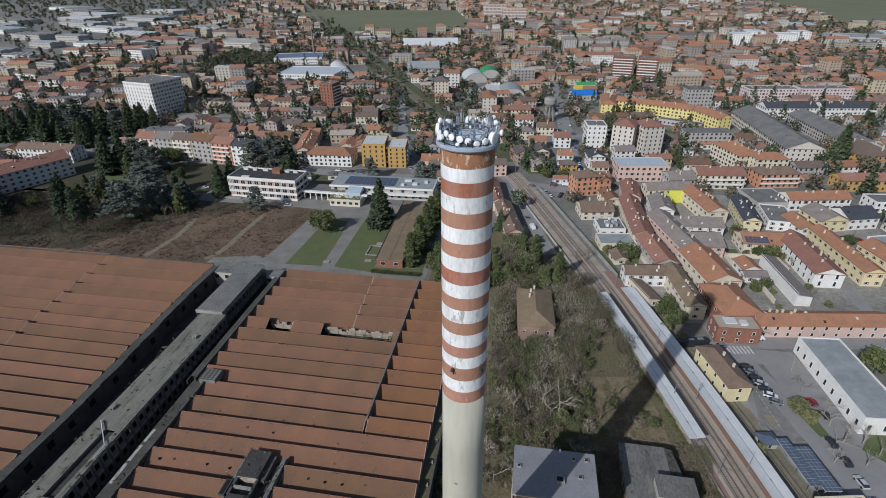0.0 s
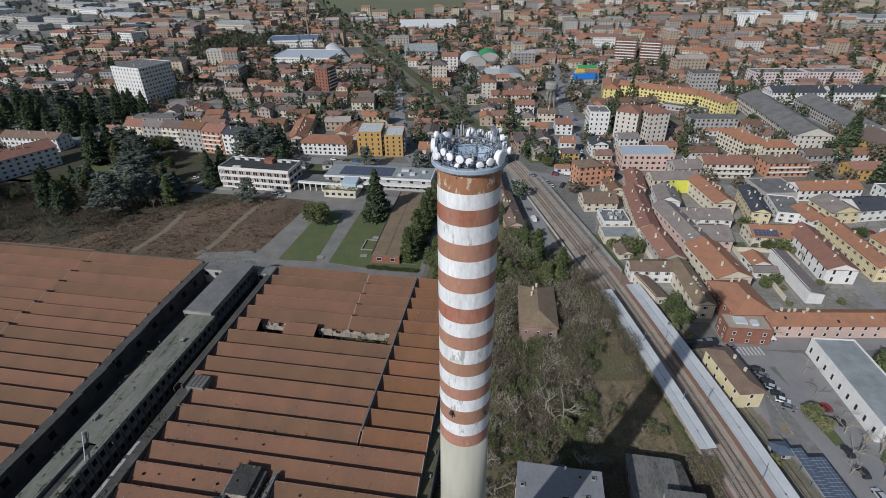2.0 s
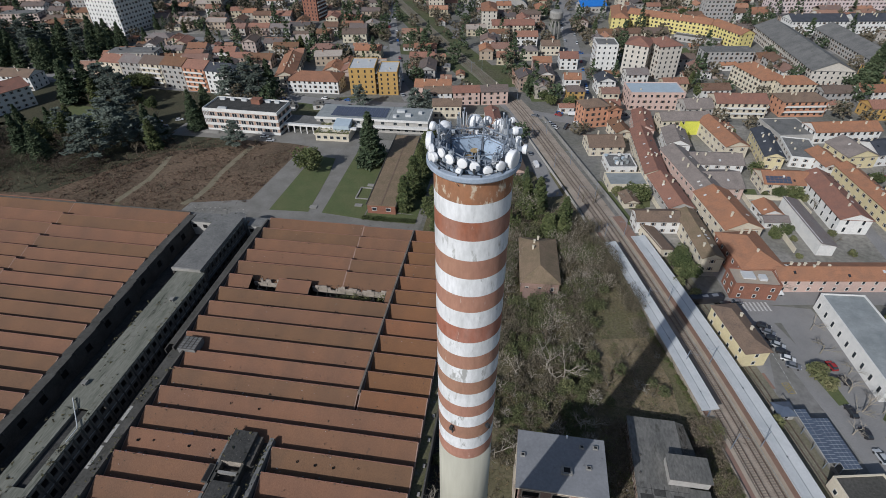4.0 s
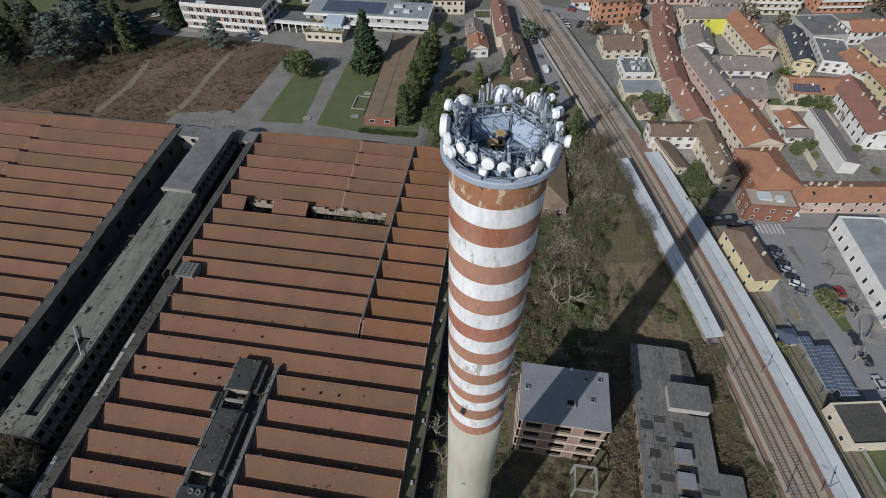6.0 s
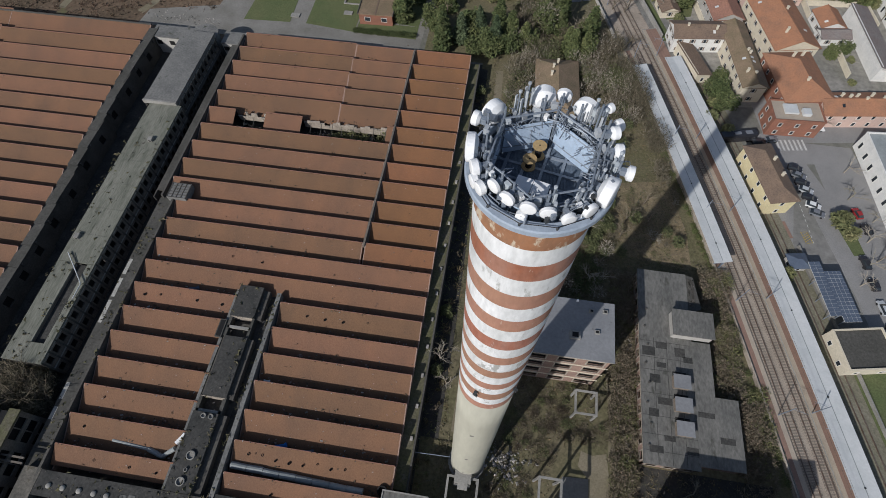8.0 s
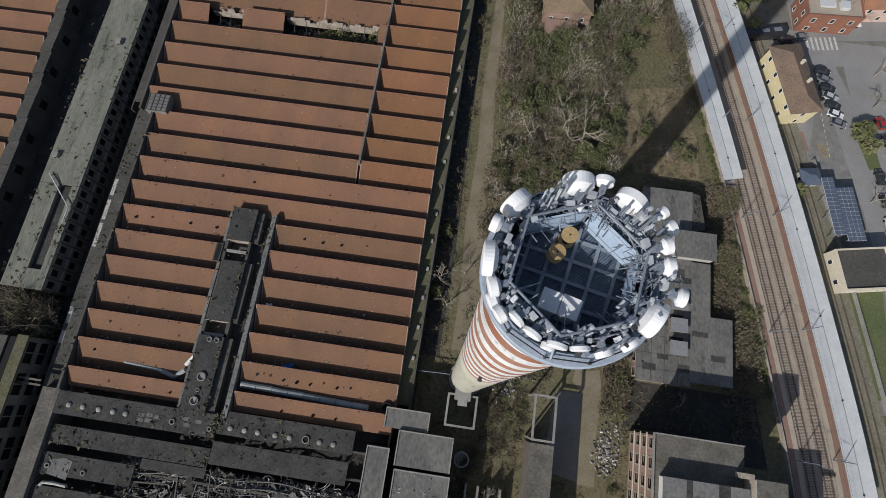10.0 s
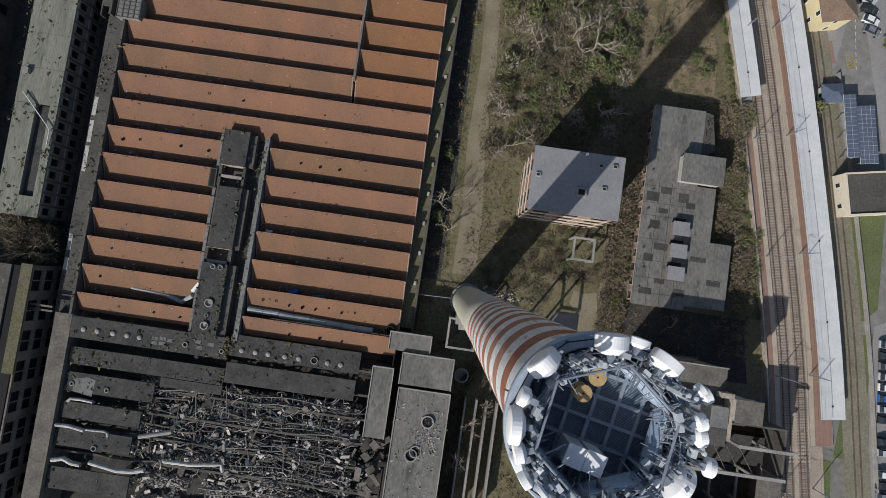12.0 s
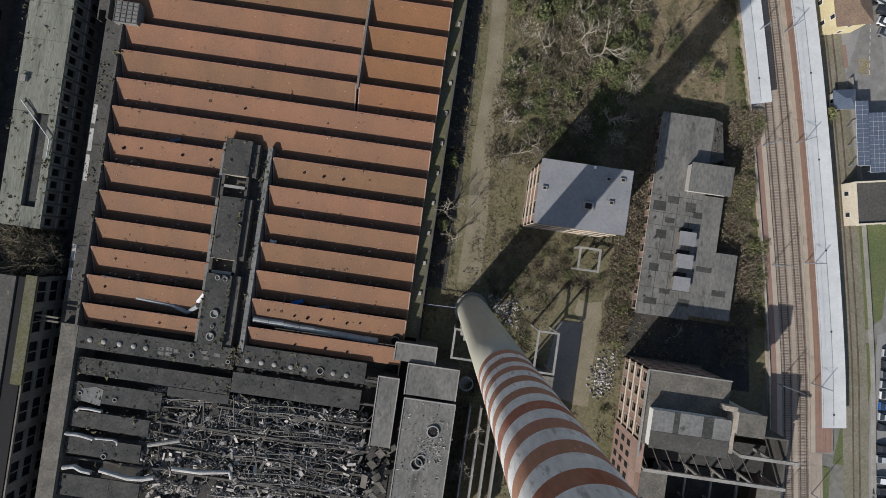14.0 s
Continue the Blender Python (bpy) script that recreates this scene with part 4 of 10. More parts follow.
for x0, x1, y0, y1, z, n in ((-66.3, -60.6, 38.5, 84, 8.34, 120), (-66.6, -56, 38, 85, 7.66, 90), (-93.2, -57.8, 33.6, 38.4, 7.64, 160), (-57.2, -28.2, 34.6, 39.4, 7.44, 120), (-93, -58.2, 27.6, 31.3, 6.64, 150), (-57.6, -28.6, 28.5, 32.9, 6.74, 110), (-93, -74, 0, 25.6, 6.58, 240), (-114.8, -104.6, 85, 133, 9.13, 140), (-98.3, -95.2, 37, 173, 6.28, 160)):
    for _ in range(n):
        q = abs(random.gauss(0, 0.12)) + 0.04
        if random.random() < 0.4:
            continue
        g.block(pose(random.uniform(x0, x1), random.uniform(y0, y1), z + q * 0.2, random.uniform(0, 30), random.uniform(0, 30), random.uniform(0, 180)), q * random.uniform(1, 2.5), q, q * 0.4)
solid("flat_roof_litter", g, "rubble_dark", "bits of concrete and rubbish strewn on the flat roofs", "litter", "stuff")

# the flat-roofed spine between the southern bays
spine = thing("roof_spine", (0, 0, 0), 0, "dark mossy flat-roofed spine with hatches and round vents", "roof block")
for y0, y1, z in ((37.5, 54.5, 7.2), (54.5, 58, 5.4), (58, 72, 7.2), (72, 77, 5.4), (77, 84.6, 7.2)):
    part("spine_wall", Geo().box(-66.4, -59.0, y0, y1, 0, z), "concrete_dark", spine)
for y in (57.86, 76.86):
    part("inner_wall", Geo().box(-66.0, -60.6, y, y + 0.12, 5.4, 7.9), "plaster_pale", spine, "pale broken wall in the roof opening")
for y in (74.4, 54.9):
    part("cross_beam", Geo().box(-66.2, -60.5, y - 0.3, y + 0.3, 7.0, 7.7), "concrete", spine, "pale beam across the roof opening")
for x0, x1, y0, y1 in ((-66.4, -65.7, 72, 77), (-60.9, -60.3, 72, 77), (-66.4, -65.7, 54.5, 58), (-61.1, -60.3, 54.5, 58)):
    part("side_kerb", Geo().box(x0, x1, y0, y1, 5.4, 7.7), "felt_grey", spine)
for x0, x1, y0, y1, z in ((-66.3, -60.4, 77, 85, 8.3), (-65.6, -60.2, 58, 72, 8.2), (-66.3, -60.6, 38.5, 54.5, 8.3)):
    part("roof_slab", Geo().box(x0, x1, y0, y1, 6.9, z), "felt_dark", spine)
part("gutter", Geo().box(-59.0, -57.3, 38, 84, 0, 5.6), "felt_dark", spine)
part("side_wall", Geo().box(-57.0, -56.0, 38, 84.4, 0, 7.62), "felt", spine, "narrow mossy wall top")
for x, y, a, bb in ((-67.4, 73.6, 0.8, 2.2),):
    part("hatch", Geo().box(x - a, x + a, y - bb, y + bb, 7.5, 8.0).box(x - a + 0.25, x + a - 0.25, y - bb + 0.2, y + bb - 0.2, 7.9, 8.03, 1), ["felt_grey", "void"], spine, "open roof hatch with concrete kerb")
for x, y, r in ((-63.6, 53.7, 0.55), (-61.9, 53.7, 0.55), (-63.2, 45.6, 0.95), (-63.4, 40.5, 0.9), (-63.2, 42.8, 0.4)):
    part("vent", Geo().lathe([(r, 0), (r, 0.45), (r * 0.8, 0.47), (r * 0.78, 0.1)], 14, 0, pose(x, y, 8.25)), "concrete", spine, "round concrete vent collar")
for y0, y1, x in ((60, 84, -66.9), (38.5, 60, -66.9)):
    part("edge_beam", Geo().box(x - 0.35, x + 0.35, y0, y1, 5, 7.35), "felt", spine)

# ---- the burnt and collapsed southern part ----
dark = thing("burnt_block", (0, 0, 0), 0, "burnt-out flat-roofed works block with sagging dark roofs", "factory block")
# near-black floor: the darkness between the roof strips is in its colour
part("floor_slab", Geo().box(-97, -20, -5, 37, 0.03, 0.4), "soot", dark)
part("west_strip", Geo().box(-97.3, -93.4, -8, 38.6, 0, 7.6), "roof_brown", dark, "pale concrete edge strip")
for x0, x1, y0, y1, z in ((-93.3, -57.6, 33.6, 38.4, 7.6), (-57.4, -28, 34.6, 39.4, 7.4), (-93.3, -58, 27.6, 31.4, 6.6), (-57.8, -28.4, 28.4, 33.0, 6.7), (-93.3, -73, 21.5, 25.8, 6.5), (-93.3, -75, 15.5, 19.2, 6.4), (-93.3, -76, 9.4, 13.4, 6.5), (-93.5, -75, 0, 4.8, 6.6), (-72, -58, 25.4, 27.4, 6.4)):
    part("roof_slab", Geo().box(x0, x1, y0, y1, z - 0.4, z), "felt_dark", dark)
for x, y, z in [(x, 35.7, 7.6) for x in (-90.3, -87.2, -83.6, -80.4, -77.6)] + [(x, 36.1, 7.4) for x in (-54.6, -51.5, -48.6, -44.8, -41.7, -35.2, -32.2)]:
    part("roof_dome", Geo().lathe([(0.58, 0), (0.56, 0.2), (0.36, 0.32), (0.1, 0.36)], 14, 0, pose(x, y, z)), "concrete", dark, "round rooflight dome", smooth=True)
for x, y, z, r in ((-38.2, 36.2, 7.4, 0.8), (-67.2, 35.6, 7.6, 0.6), (-58.9, 35.3, 7.6, 0.5), (-91.4, 23.2, 6.5, 0.5), (-83.4, 22.8, 6.5, 0.5), (-84.0, 9.8, 6.5, 0.6)):
    part("roof_ring", Geo().lathe([(r, 0), (r, 0.28), (r - 0.16, 0.3), (r - 0.18, 0.03)], 16, 0, pose(x, y, z)).lathe([(r - 0.19, 0), (r - 0.2, 0.03)], 16, 1, pose(x, y, z + 0.01)), ["concrete", "void"], dark, "round collar of a missing rooflight")
for x, y in ((-74.2, 36.0), (-72.4, 36.2), (-70.6, 36.0), (-74.2, 35.0), (-72.4, 35.1), (-64.4, 36.6), (-61.6, 36.4), (-64.0, 35.4)):
    part("roof_pad", Geo().box(x - 0.7, x + 0.7, y - 0.38, y + 0.38, 7.6, 7.66), "roof_concrete", dark, "pale broken roof pad")
part("patch", Geo().prism([(-91.0, 21.6), (-86.6, 20.9), (-86.3, 24.6), (-88.2, 25.1), (-91.3, 24.3)], 6.5, 6.56), "felt", dark, "pale concrete patch")
g = Geo()
for k in range(6):
    g.box(-93.4, -20, 8 + k * 5.4 - 0.25, 8 + k * 5.4 + 0.25, 4.6, 5.4)
    for j in range(9):
        g.box(-92 + j * 8.6 - 0.25, -92 + j * 8.6 + 0.25, 8 + k * 5.4 - 0.25, 8 + k * 5.4 + 0.25, 0, 4.7)
part("beam_grid", g, "concrete_dark", dark, "sooty concrete beams")
g = Geo()
for k in range(150):
    x, y = random.uniform(-76, -27), random.uniform(6.5, 27)
    L, w = random.uniform(2, 9), random.uniform(0.08, 0.3)
    g.block(pose(x, y, random.uniform(3.6, 6.2), random.uniform(-8, 8), random.uniform(-12, 12), random.choice((0, 0, 0, 90, random.uniform(0, 180))) + random.uniform(-8, 8)), L, w, w)
tagged(solid("fallen_beams", g, "rubble_dark", "tangle of fallen beams and bent roof steel", "debris", "stuff"))
g = Geo()
for k in range(24000):
    x, y = random.uniform(-77, -26.5), random.uniform(-6, 27)
    if noise.noise((x * 0.22, y * 0.3, 8.8)) + 0.3 * math.cos((y - 9.6) * 1.21) + (0.12 if x > -56 else -0.06) < -0.16:
        continue
    s = abs(random.gauss(0.1, 0.14)) + 0.05
    z = 3.4 + 0.5 * math.cos((y - 9.6) * 1.21) + 1.6 * noise.noise((x * 0.13, y * 0.16, 3.1)) + random.uniform(0, 0.7)
    g.block(pose(x, y, z, random.uniform(0, 180), random.uniform(0, 180), random.uniform(0, 180)), s * random.uniform(1, 3.2), s, s * random.uniform(0.3, 0.9))
for k in range(760):
    x, y = random.uniform(-77, -26.5), random.uniform(-6, 27)
    if noise.noise((x * 0.15, y * 0.2, 5.5)) < -0.1:
        continue
    g.block(pose(x, y, random.uniform(4.0, 5.6), random.gauss(0, 18), random.gauss(0, 18), random.choice((0, 90)) + random.gauss(0, 25)), random.uniform(0.5, 2.2), random.uniform(0.3, 0.9), random.uniform(0.06, 0.14))
solid("rubble_heap", g, "rubble", "grey rubble and twisted scrap of the collapsed roof", "rubble", "stuff")
# bed below the rubble, its colour carrying the shade of the gaps
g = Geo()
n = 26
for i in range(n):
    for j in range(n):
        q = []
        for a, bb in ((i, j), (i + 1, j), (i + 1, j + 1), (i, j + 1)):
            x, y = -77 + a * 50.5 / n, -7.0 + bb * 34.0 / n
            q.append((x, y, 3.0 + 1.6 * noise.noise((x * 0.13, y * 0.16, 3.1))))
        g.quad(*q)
solid("debris_bed", g, "soot", "sooty debris bed, darkened further as shade below the rubble", "rubble", "stuff")
for pts, r, mat in (([(-93.2, 13.9, 6.9), (-90, 14.0, 6.9), (-86.7, 13.5, 6.9)], 0.42, "lagging"), ([(-86.4, 13.7, 6.8), (-82.2, 13.9, 6.8), (-81.6, 13.6, 6.6), (-81.5, 12.6, 6.3)], 0.26, "lagging"), ([(-92.6, 6.2, 6.9), (-90.0, 6.9, 7.0), (-88.2, 6.2, 7.0), (-86.1, 6.0, 6.9)], 0.5, "lagging"),
                    ([(-84.2, 6.9, 7.0), (-80.5, 6.4, 7.0), (-77.9, 6.0, 7.0), (-74.4, 6.2, 6.9), (-71.9, 6.9, 6.8)], 0.52, "lagging"), ([(-68.3, 9.3, 6.5), (-62, 9.4, 6.6), (-57, 10.2, 6.6), (-55.3, 10.5, 6.6), (-54.9, 8.8, 6.0)], 0.46, "lagging"), ([(-74.5, 13.8, 6.5), (-67.4, 15.9, 6.5)], 0.5, "concrete"), ([(-91.5, 19.3, 6.8), (-90.9, 20.0, 6.9), (-88.5, 20.1, 6.9), (-85.9, 19.9, 6.8)], 0.34, "lagging")):
    pipe("white_pipe", pts, r, mat, "pale lagged pipe lying over the burnt roofs")
for y, x0, n in ((21, -58, 13), (19.4, -57, 12), (15.6, -57, 12), (14.0, -70, 16), (10.6, -56, 11), (8.8, -58, 12), (24.6, -72, 18), (4.6, -60, 13), (26.2, -66, 15)):
    truss = thing("bent_truss", (0, 0, 0), 0, "bent concrete roof truss lying in the rubble", "debris", "bent trusses")
    top = [Vector((x0 + j * 2.4, y + 0.5 * math.sin(j * 0.7 + y), 5.3 + 0.4 * math.cos(j * 0.6 + y))) for j in range(n + 1)]
    low = [p + Vector((0, -1.2, -0.3)) for p in top]
    part("upper_chord", Geo().chain(top, 0.15, 5), "roof_concrete", truss)
    part("lower_chord", Geo().chain(low, 0.12, 5), "roof_concrete", truss)
    for p, q in zip(top, low):
        part("strut", Geo().tube(p, q, 0.09, 4), "roof_concrete", truss)
g = Geo()
for k in range(420):
    p = Vector((random.uniform(-76, -27), random.uniform(6.5, 27), random.uniform(4.0, 5.9)))
    a, curl, w = random.choice((random.gauss(0, 0.35), random.uniform(0, 6.3))), random.gauss(0, 0.5), random.uniform(0.04, 0.13)
    pts = []
    for j in range(6):
        pts.append(p.copy())
        p = p + Vector((math.cos(a), math.sin(a), random.gauss(0, 0.2))) * random.uniform(0.4, 0.9)
        a += curl
    g.chain(pts, w, 3)
solid("bent_strips", g, "rubble", "bent strips and bars of scrap in the rubble", "debris", "stuff")
g = Geo()
for k in range(60):
    g.block(pose(random.uniform(-76, -27), random.uniform(7, 26.5), random.uniform(4.4, 5.8), random.gauss(0, 18), random.gauss(0, 18), random.uniform(0, 180)), random.uniform(0.8, 3.0), random.uniform(0.5, 1.6), 0.1)
for k in range(26):
    g.block(pose(random.uniform(-25, -19.5), random.uniform(6, 21), random.uniform(5.5, 7.4), random.gauss(0, 16), random.gauss(0, 16), random.uniform(0, 180)), random.uniform(1.0, 3.4), random.uniform(0.8, 2.2), 0.2)
solid("broken_slabs", g, "rubble_dark", "broken roof slabs lying in the rubble", "debris", "stuff")

# concrete roofs at the chimney's foot
annex = thing("concrete_annex", (0, 0, 0), 0, "flat grey concrete annex with round holes broken in the roof", "factory block")
for x0, x1, y0, y1, z in ((-22.2, -12.8, 41.3, 45.4, 8.6), (-18.8, -7.2, 34.2, 41.2, 9.0), (-18.6, -7.0, -8, 33.6, 9.2), (-25.0, -20.2, 21.5, 37.2, 8.0)):
    part("wall", Geo().box(x0 + 0.2, x1 - 0.2, y0 + 0.2, y1 - 0.2, 0, z - 0.3), "concrete_dark", annex)
    part("roof_slab", Geo().box(x0, x1, y0, y1, z - 0.35, z), "roof_concrete", annex)
    part("kerb", Geo().box(x0, x1, y1 - 0.25, y1 + 0.02, z, z + 0.25).box(x0 - 0.02, x0 + 0.2, y0, y1, z, z + 0.22).box(x1 - 0.2, x1 + 0.02, y0, y1, z, z + 0.22), "concrete", annex)
for x, y, r in ((-11.2, 27.0, 1.35), (-13.8, 19.4, 1.35), (-13.0, 20.3, 1.3)):
    part("roof_hole", Geo().lathe([(r, 0), (r + 0.05, 0.4), (r - 0.2, 0.42), (r - 0.22, 0.03)], 20, 0, pose(x, y, 9.15, random.uniform(-9, 9), random.uniform(-9, 9), 0)).lathe([(r - 0.24, 0), (r - 0.25, 0.04)], 20, 1, pose(x + 0.1, y, 9.2)), ["concrete", "void"], annex, "round broken roof opening")
g = Geo()
for _ in range(420):
    x, y = random.choice(((random.gauss(-11, 1.6), random.gauss(23.5, 2)), (random.gauss(-23.5, 1.6), random.uniform(8, 21)), (random.uniform(-18, -8), random.uniform(8, 33))))
    s = random.uniform(0.08, 0.4)
    g.block(pose(x, y, 9.22 if x > -18.5 else random.uniform(5, 7), random.uniform(0, 40), random.uniform(0, 40), random.uniform(0, 180)), s * 1.5, s, s * 0.4)
solid("roof_rubble", g, "rubble", "broken concrete scattered on the annex roof", "rubble", "stuff")

# ---- corridor building between two alleys, and the western sheds ----
def opening_wall(g, x, y0, y1, z0, z1, step, w, h, sill, side, mi=0):
    """A wall in the plane x with window openings through it."""
    t = 0.35 * side
    n = max(1, int((y1 - y0) / step))
    s = (y1 - y0) / n
    xs = sorted((x, x + t))
    g.box(xs[0], xs[1], y0, y1, z0, z0 + sill, mi).box(xs[0], xs[1], y0, y1, z0 + sill + h, z1, mi)
    for k in range(n + 1):
        a = max(y0, y0 + k * s - (s - w) / 2)
        b = min(y1, y0 + k * s + (s - w) / 2)
        g.box(xs[0], xs[1], a, b, z0 + sill, z0 + sill + h, mi)


corr = thing("corridor_block", (0, 0, 0), 0, "long derelict two-storey concrete block with empty windows", "factory block")
for side, x, ya, yb in ((1, -113.8, 59, 139), (-1, -104.4, 59, 139), (1, -115.8, 139, 170), (-1, -105.8, 139, 170)):
    g = Geo()
    for z0 in (0.0, 4.4):
        opening_wall(g, x, ya, yb, z0, z0 + 4.4, 2.8, 1.6, 2.1, 1.2, side)
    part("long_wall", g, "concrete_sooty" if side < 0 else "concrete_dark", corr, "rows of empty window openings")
    pil = Geo().box(-0.18 if side > 0 else -0.05, 0.05 if side > 0 else 0.18, -0.2, 0.2, 0, 8.7).mesh("pilaster", "concrete_dark")
    n = int((yb - ya) / 2.8)
    for k in range(n + 1):
        part("pilaster", pil, None, corr, "", pose(x, ya + k * (yb - ya) / n, 0))
    for z in (4.2, 8.25):
        part("band_course", Geo().box(x - (0.14 if side > 0 else 0.0), x + (0.0 if side > 0 else 0.14), ya, yb, z, z + 0.28), "concrete", corr)
part("end_wall", Geo().box(-113.4, -104.8, 59, 59.3, 0, 8.7), "concrete_dark", corr)
part("inner_floor", Geo().box(-113.4, -104.8, 59.4, 170, 4.1, 4.4).box(-112, -107, 86, 170, 0, 8.5), "concrete_dark", corr)
for n in range(2, 9):
    y0, y1 = 68 + n * 8.2, 68 + (n + 1) * 8.2 - 0.06
    if y1 < 140:
        part("roof_slab", Geo().box(-114.1, -104.2, y0, y1, 8.7, 9.1 + random.uniform(-0.03, 0.03)), "roof_mossy", corr)
part("roof_slab", Geo().box(-114.1, -109.2, 58.8, 84.3, 8.7, 9.1), "roof_mossy", corr)
part("roof_slab", Geo().box(-106.0, -104.2, 58.8, 84.3, 8.7, 9.12), "roof_mossy", corr)
part("roof_slab", Geo().box(-109.2, -106.0, 58.8, 63.4, 8.7, 9.08), "roof_mossy", corr)
part("recess_floor", Geo().box(-109.2, -106.0, 63.4, 84.3, 7.6, 8.1), "felt_dark", corr, "sunken dark roof strip")
part("recess_wall", Geo().box(-109.4, -109.2, 63.4, 84.3, 7.6, 8.7).box(-106.0, -105.8, 63.4, 84.3, 7.6, 8.7), "concrete_sooty", corr)
part("roof_slab", Geo().box(-114.1, -104.2, 133.6, 139.0, 8.7, 9.1), "roof_mossy", corr)
part("raised_roof", Geo().box(-116.0, -105.6, 139.3, 171.0, 8.8, 10.0), "felt", corr, "dark raised roof section")
part("roof_edge", Geo().box(-116.1, -105.5, 138.8, 139.4, 8.9, 10.15), "concrete", corr, "pale coping")
for x0, x1 in ((-129.5, -116), (-104.4, -97.5)):
    part("cross_wing", Geo().box(x0, x1, 170.5, 176, 0, 6.4), "wall_grey", corr, "pale link wing with windows")
    part("wing_roof", Geo().box(x0 - 0.2, x1 + 0.2, 170.3, 176.2, 6.4, 6.75), "felt", corr)
    for j in range(3):
        x = x0 + (x1 - x0) * (j + 0.5) / 3
        part("window", Geo().box(x - 0.9, x + 0.9, 170.42, 170.5, 3.6, 5.2), "void", corr)
part("bow_front", Geo().lathe([(4.6, 0), (4.6, 7.6), (4.8, 7.6), (4.8, 8.0), (0.2, 8.02)], 28, 0, pose(-110.8, 172.5, 0)), "felt", corr, "rounded end pavilion")
for x, y in ((-112.4, 91.5), (-107.5, 125)):
    part("roof_box", Geo().box(x - 0.6, x + 0.6, y - 0.7, y + 0.7, 9.1, 9.9).box(x - 0.35, x + 0.35, y - 0.72, y - 0.69, 9.2, 9.75, 1), ["concrete", "void"], corr, "small rooftop box")
lad = thing("roof_railing", (2.0, -0.6, 0), 0, "bent pale metal railing lying on the corridor roof", "railing")
part("handrail", Geo().chain([(-114.2, 87.2, 9.6), (-106.9, 79.7, 9.7), (-106.6, 79.2, 9.7), (-106.8, 75.5, 9.5)], 0.13, 6), "sheet_white", lad)
part("ladder", Geo().tube((-113, 87.4, 9.3), (-110, 83.6, 9.4), 0.07, 5).tube((-106.4, 81.4, 9.4), (-105.4, 79.6, 9.3), 0.07, 5), "steel_dark", lad, "dark ladder rungs")

def eave(y):
    """The east edge of the western shed, which draws away from the alley to the north."""
    return -128.0 - 0.052 * min(60, max(0, y - 92))


left = thing("sawtooth_shed", (0, 0, 0), 0, "western saw-tooth factory shed with long terracotta roofs", "factory shed")
for k in range(2, len(ROWS_Y)):
    cut = -174 - (ROWS_Y[k] - 117) * 0.15
    row = {20: 0.0, 19: -1.9, 18: -2.5, 17: -3.0, 16: -3.3, 15: -3.3, 14: -3.1, 13: -2.8, 12: -2.4, 11: -2.1, 10: -1.8}.get(k, -1.5)
    east = eave(ROWS_Y[k])
    if k >= 12:
        tooth(left, -300, cut - 0.25, k, shift=row + 0.9)
        tooth(left, cut, east, k, shift=row)
    else:
        tooth(left, -300, east, k, shift=row)
part("outer_wall", Geo().box(-131.0, -130.5, 50, 175, 0, VALLEY).box(-300, -130.5, 174.5, 174.9, 0, VALLEY), "brick_old", left)
for y0, y1 in ((40, 92), (92, 112), (112, 132), (132, 152), (152, 175)):
    x = eave((y0 + y1) / 2) + 2.4
    wl = Geo()
    opening_wall(wl, x, y0, y1, 0, 6.9, 7.0, 2.3, 2.6, 2.4, 1)
    # darker concrete here puts part of the alley's shade into the wall colour
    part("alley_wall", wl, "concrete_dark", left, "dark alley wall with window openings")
    # black backing sheet stands in for the unlit inside of the shed
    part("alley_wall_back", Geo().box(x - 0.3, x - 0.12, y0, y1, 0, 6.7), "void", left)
for n in range(20):
    y0 = 42 + n * 6.6
    x = eave(y0 + 3.3)
    part("wall_coping", Geo().box(x - 0.1, x + 2.9, y0, y0 + 6.5, 6.6, 6.95 + random.uniform(-0.04, 0.04)), "felt_grey", left)
    part("buttress", Geo().box(x + 2.76, x + 3.2, y0 + 1, y0 + 1.5, 5.4, 6.6), "concrete_dark", left)
part("ridge_line", Geo().box(-300, -131, 174.9, 175.3, 7.2, 7.65), "concrete_dark", left, "row of ridge caps at the north edge")
west_block = thing("office_ruin", (0, 0, 0), 0, "dark derelict block with grids of empty windows", "factory block")
for x, y0, y1, z in ((-101.6, -12, 48.4, 11.0),):
    g = Geo()
    for lev in range(3):
        opening_wall(g, x, y0, y1, lev * 3.6, lev * 3.6 + 3.6, 6.5, 4.6, 2.5, 0.6, -1)
        for q in range(9):
            v = y0 + (q + 0.5) * (y1 - y0) / 9
            g.box(x - 0.3, x - 0.05, v - 0.12, v + 0.12, lev * 3.6 + 0.6, lev * 3.6 + 3.1)
    part("long_wall", g, "concrete_sooty", west_block)
# solid black filler standing in for the dark rooms behind the windows
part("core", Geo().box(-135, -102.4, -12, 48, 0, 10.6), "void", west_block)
part("roof_slab", Geo().box(-135, -106.2, -12, 48, 10.6, 11.0), "felt_grey", west_block)
part("moss_strip", Geo().box(-104.0, -101.5, 24.6, 48.6, 10.7, 11.1), "moss", west_block, "moss-grown wall top")
part("link_beam", Geo().box(-103.4, -97.2, 39.6, 40.0, 8.6, 9.0).box(-103.4, -97.2, 38.6, 39.0, 8.4, 8.8), "concrete_sooty", west_block, "concrete link beams across the alley")

# retaining wall and shrubs east of the shed
solid("retaining_wall", Geo().box(-17.9, -17.5, 44, 175, 0, 4.6), "concrete_dark", "dark wall between shed and scrub", "wall", "structure")
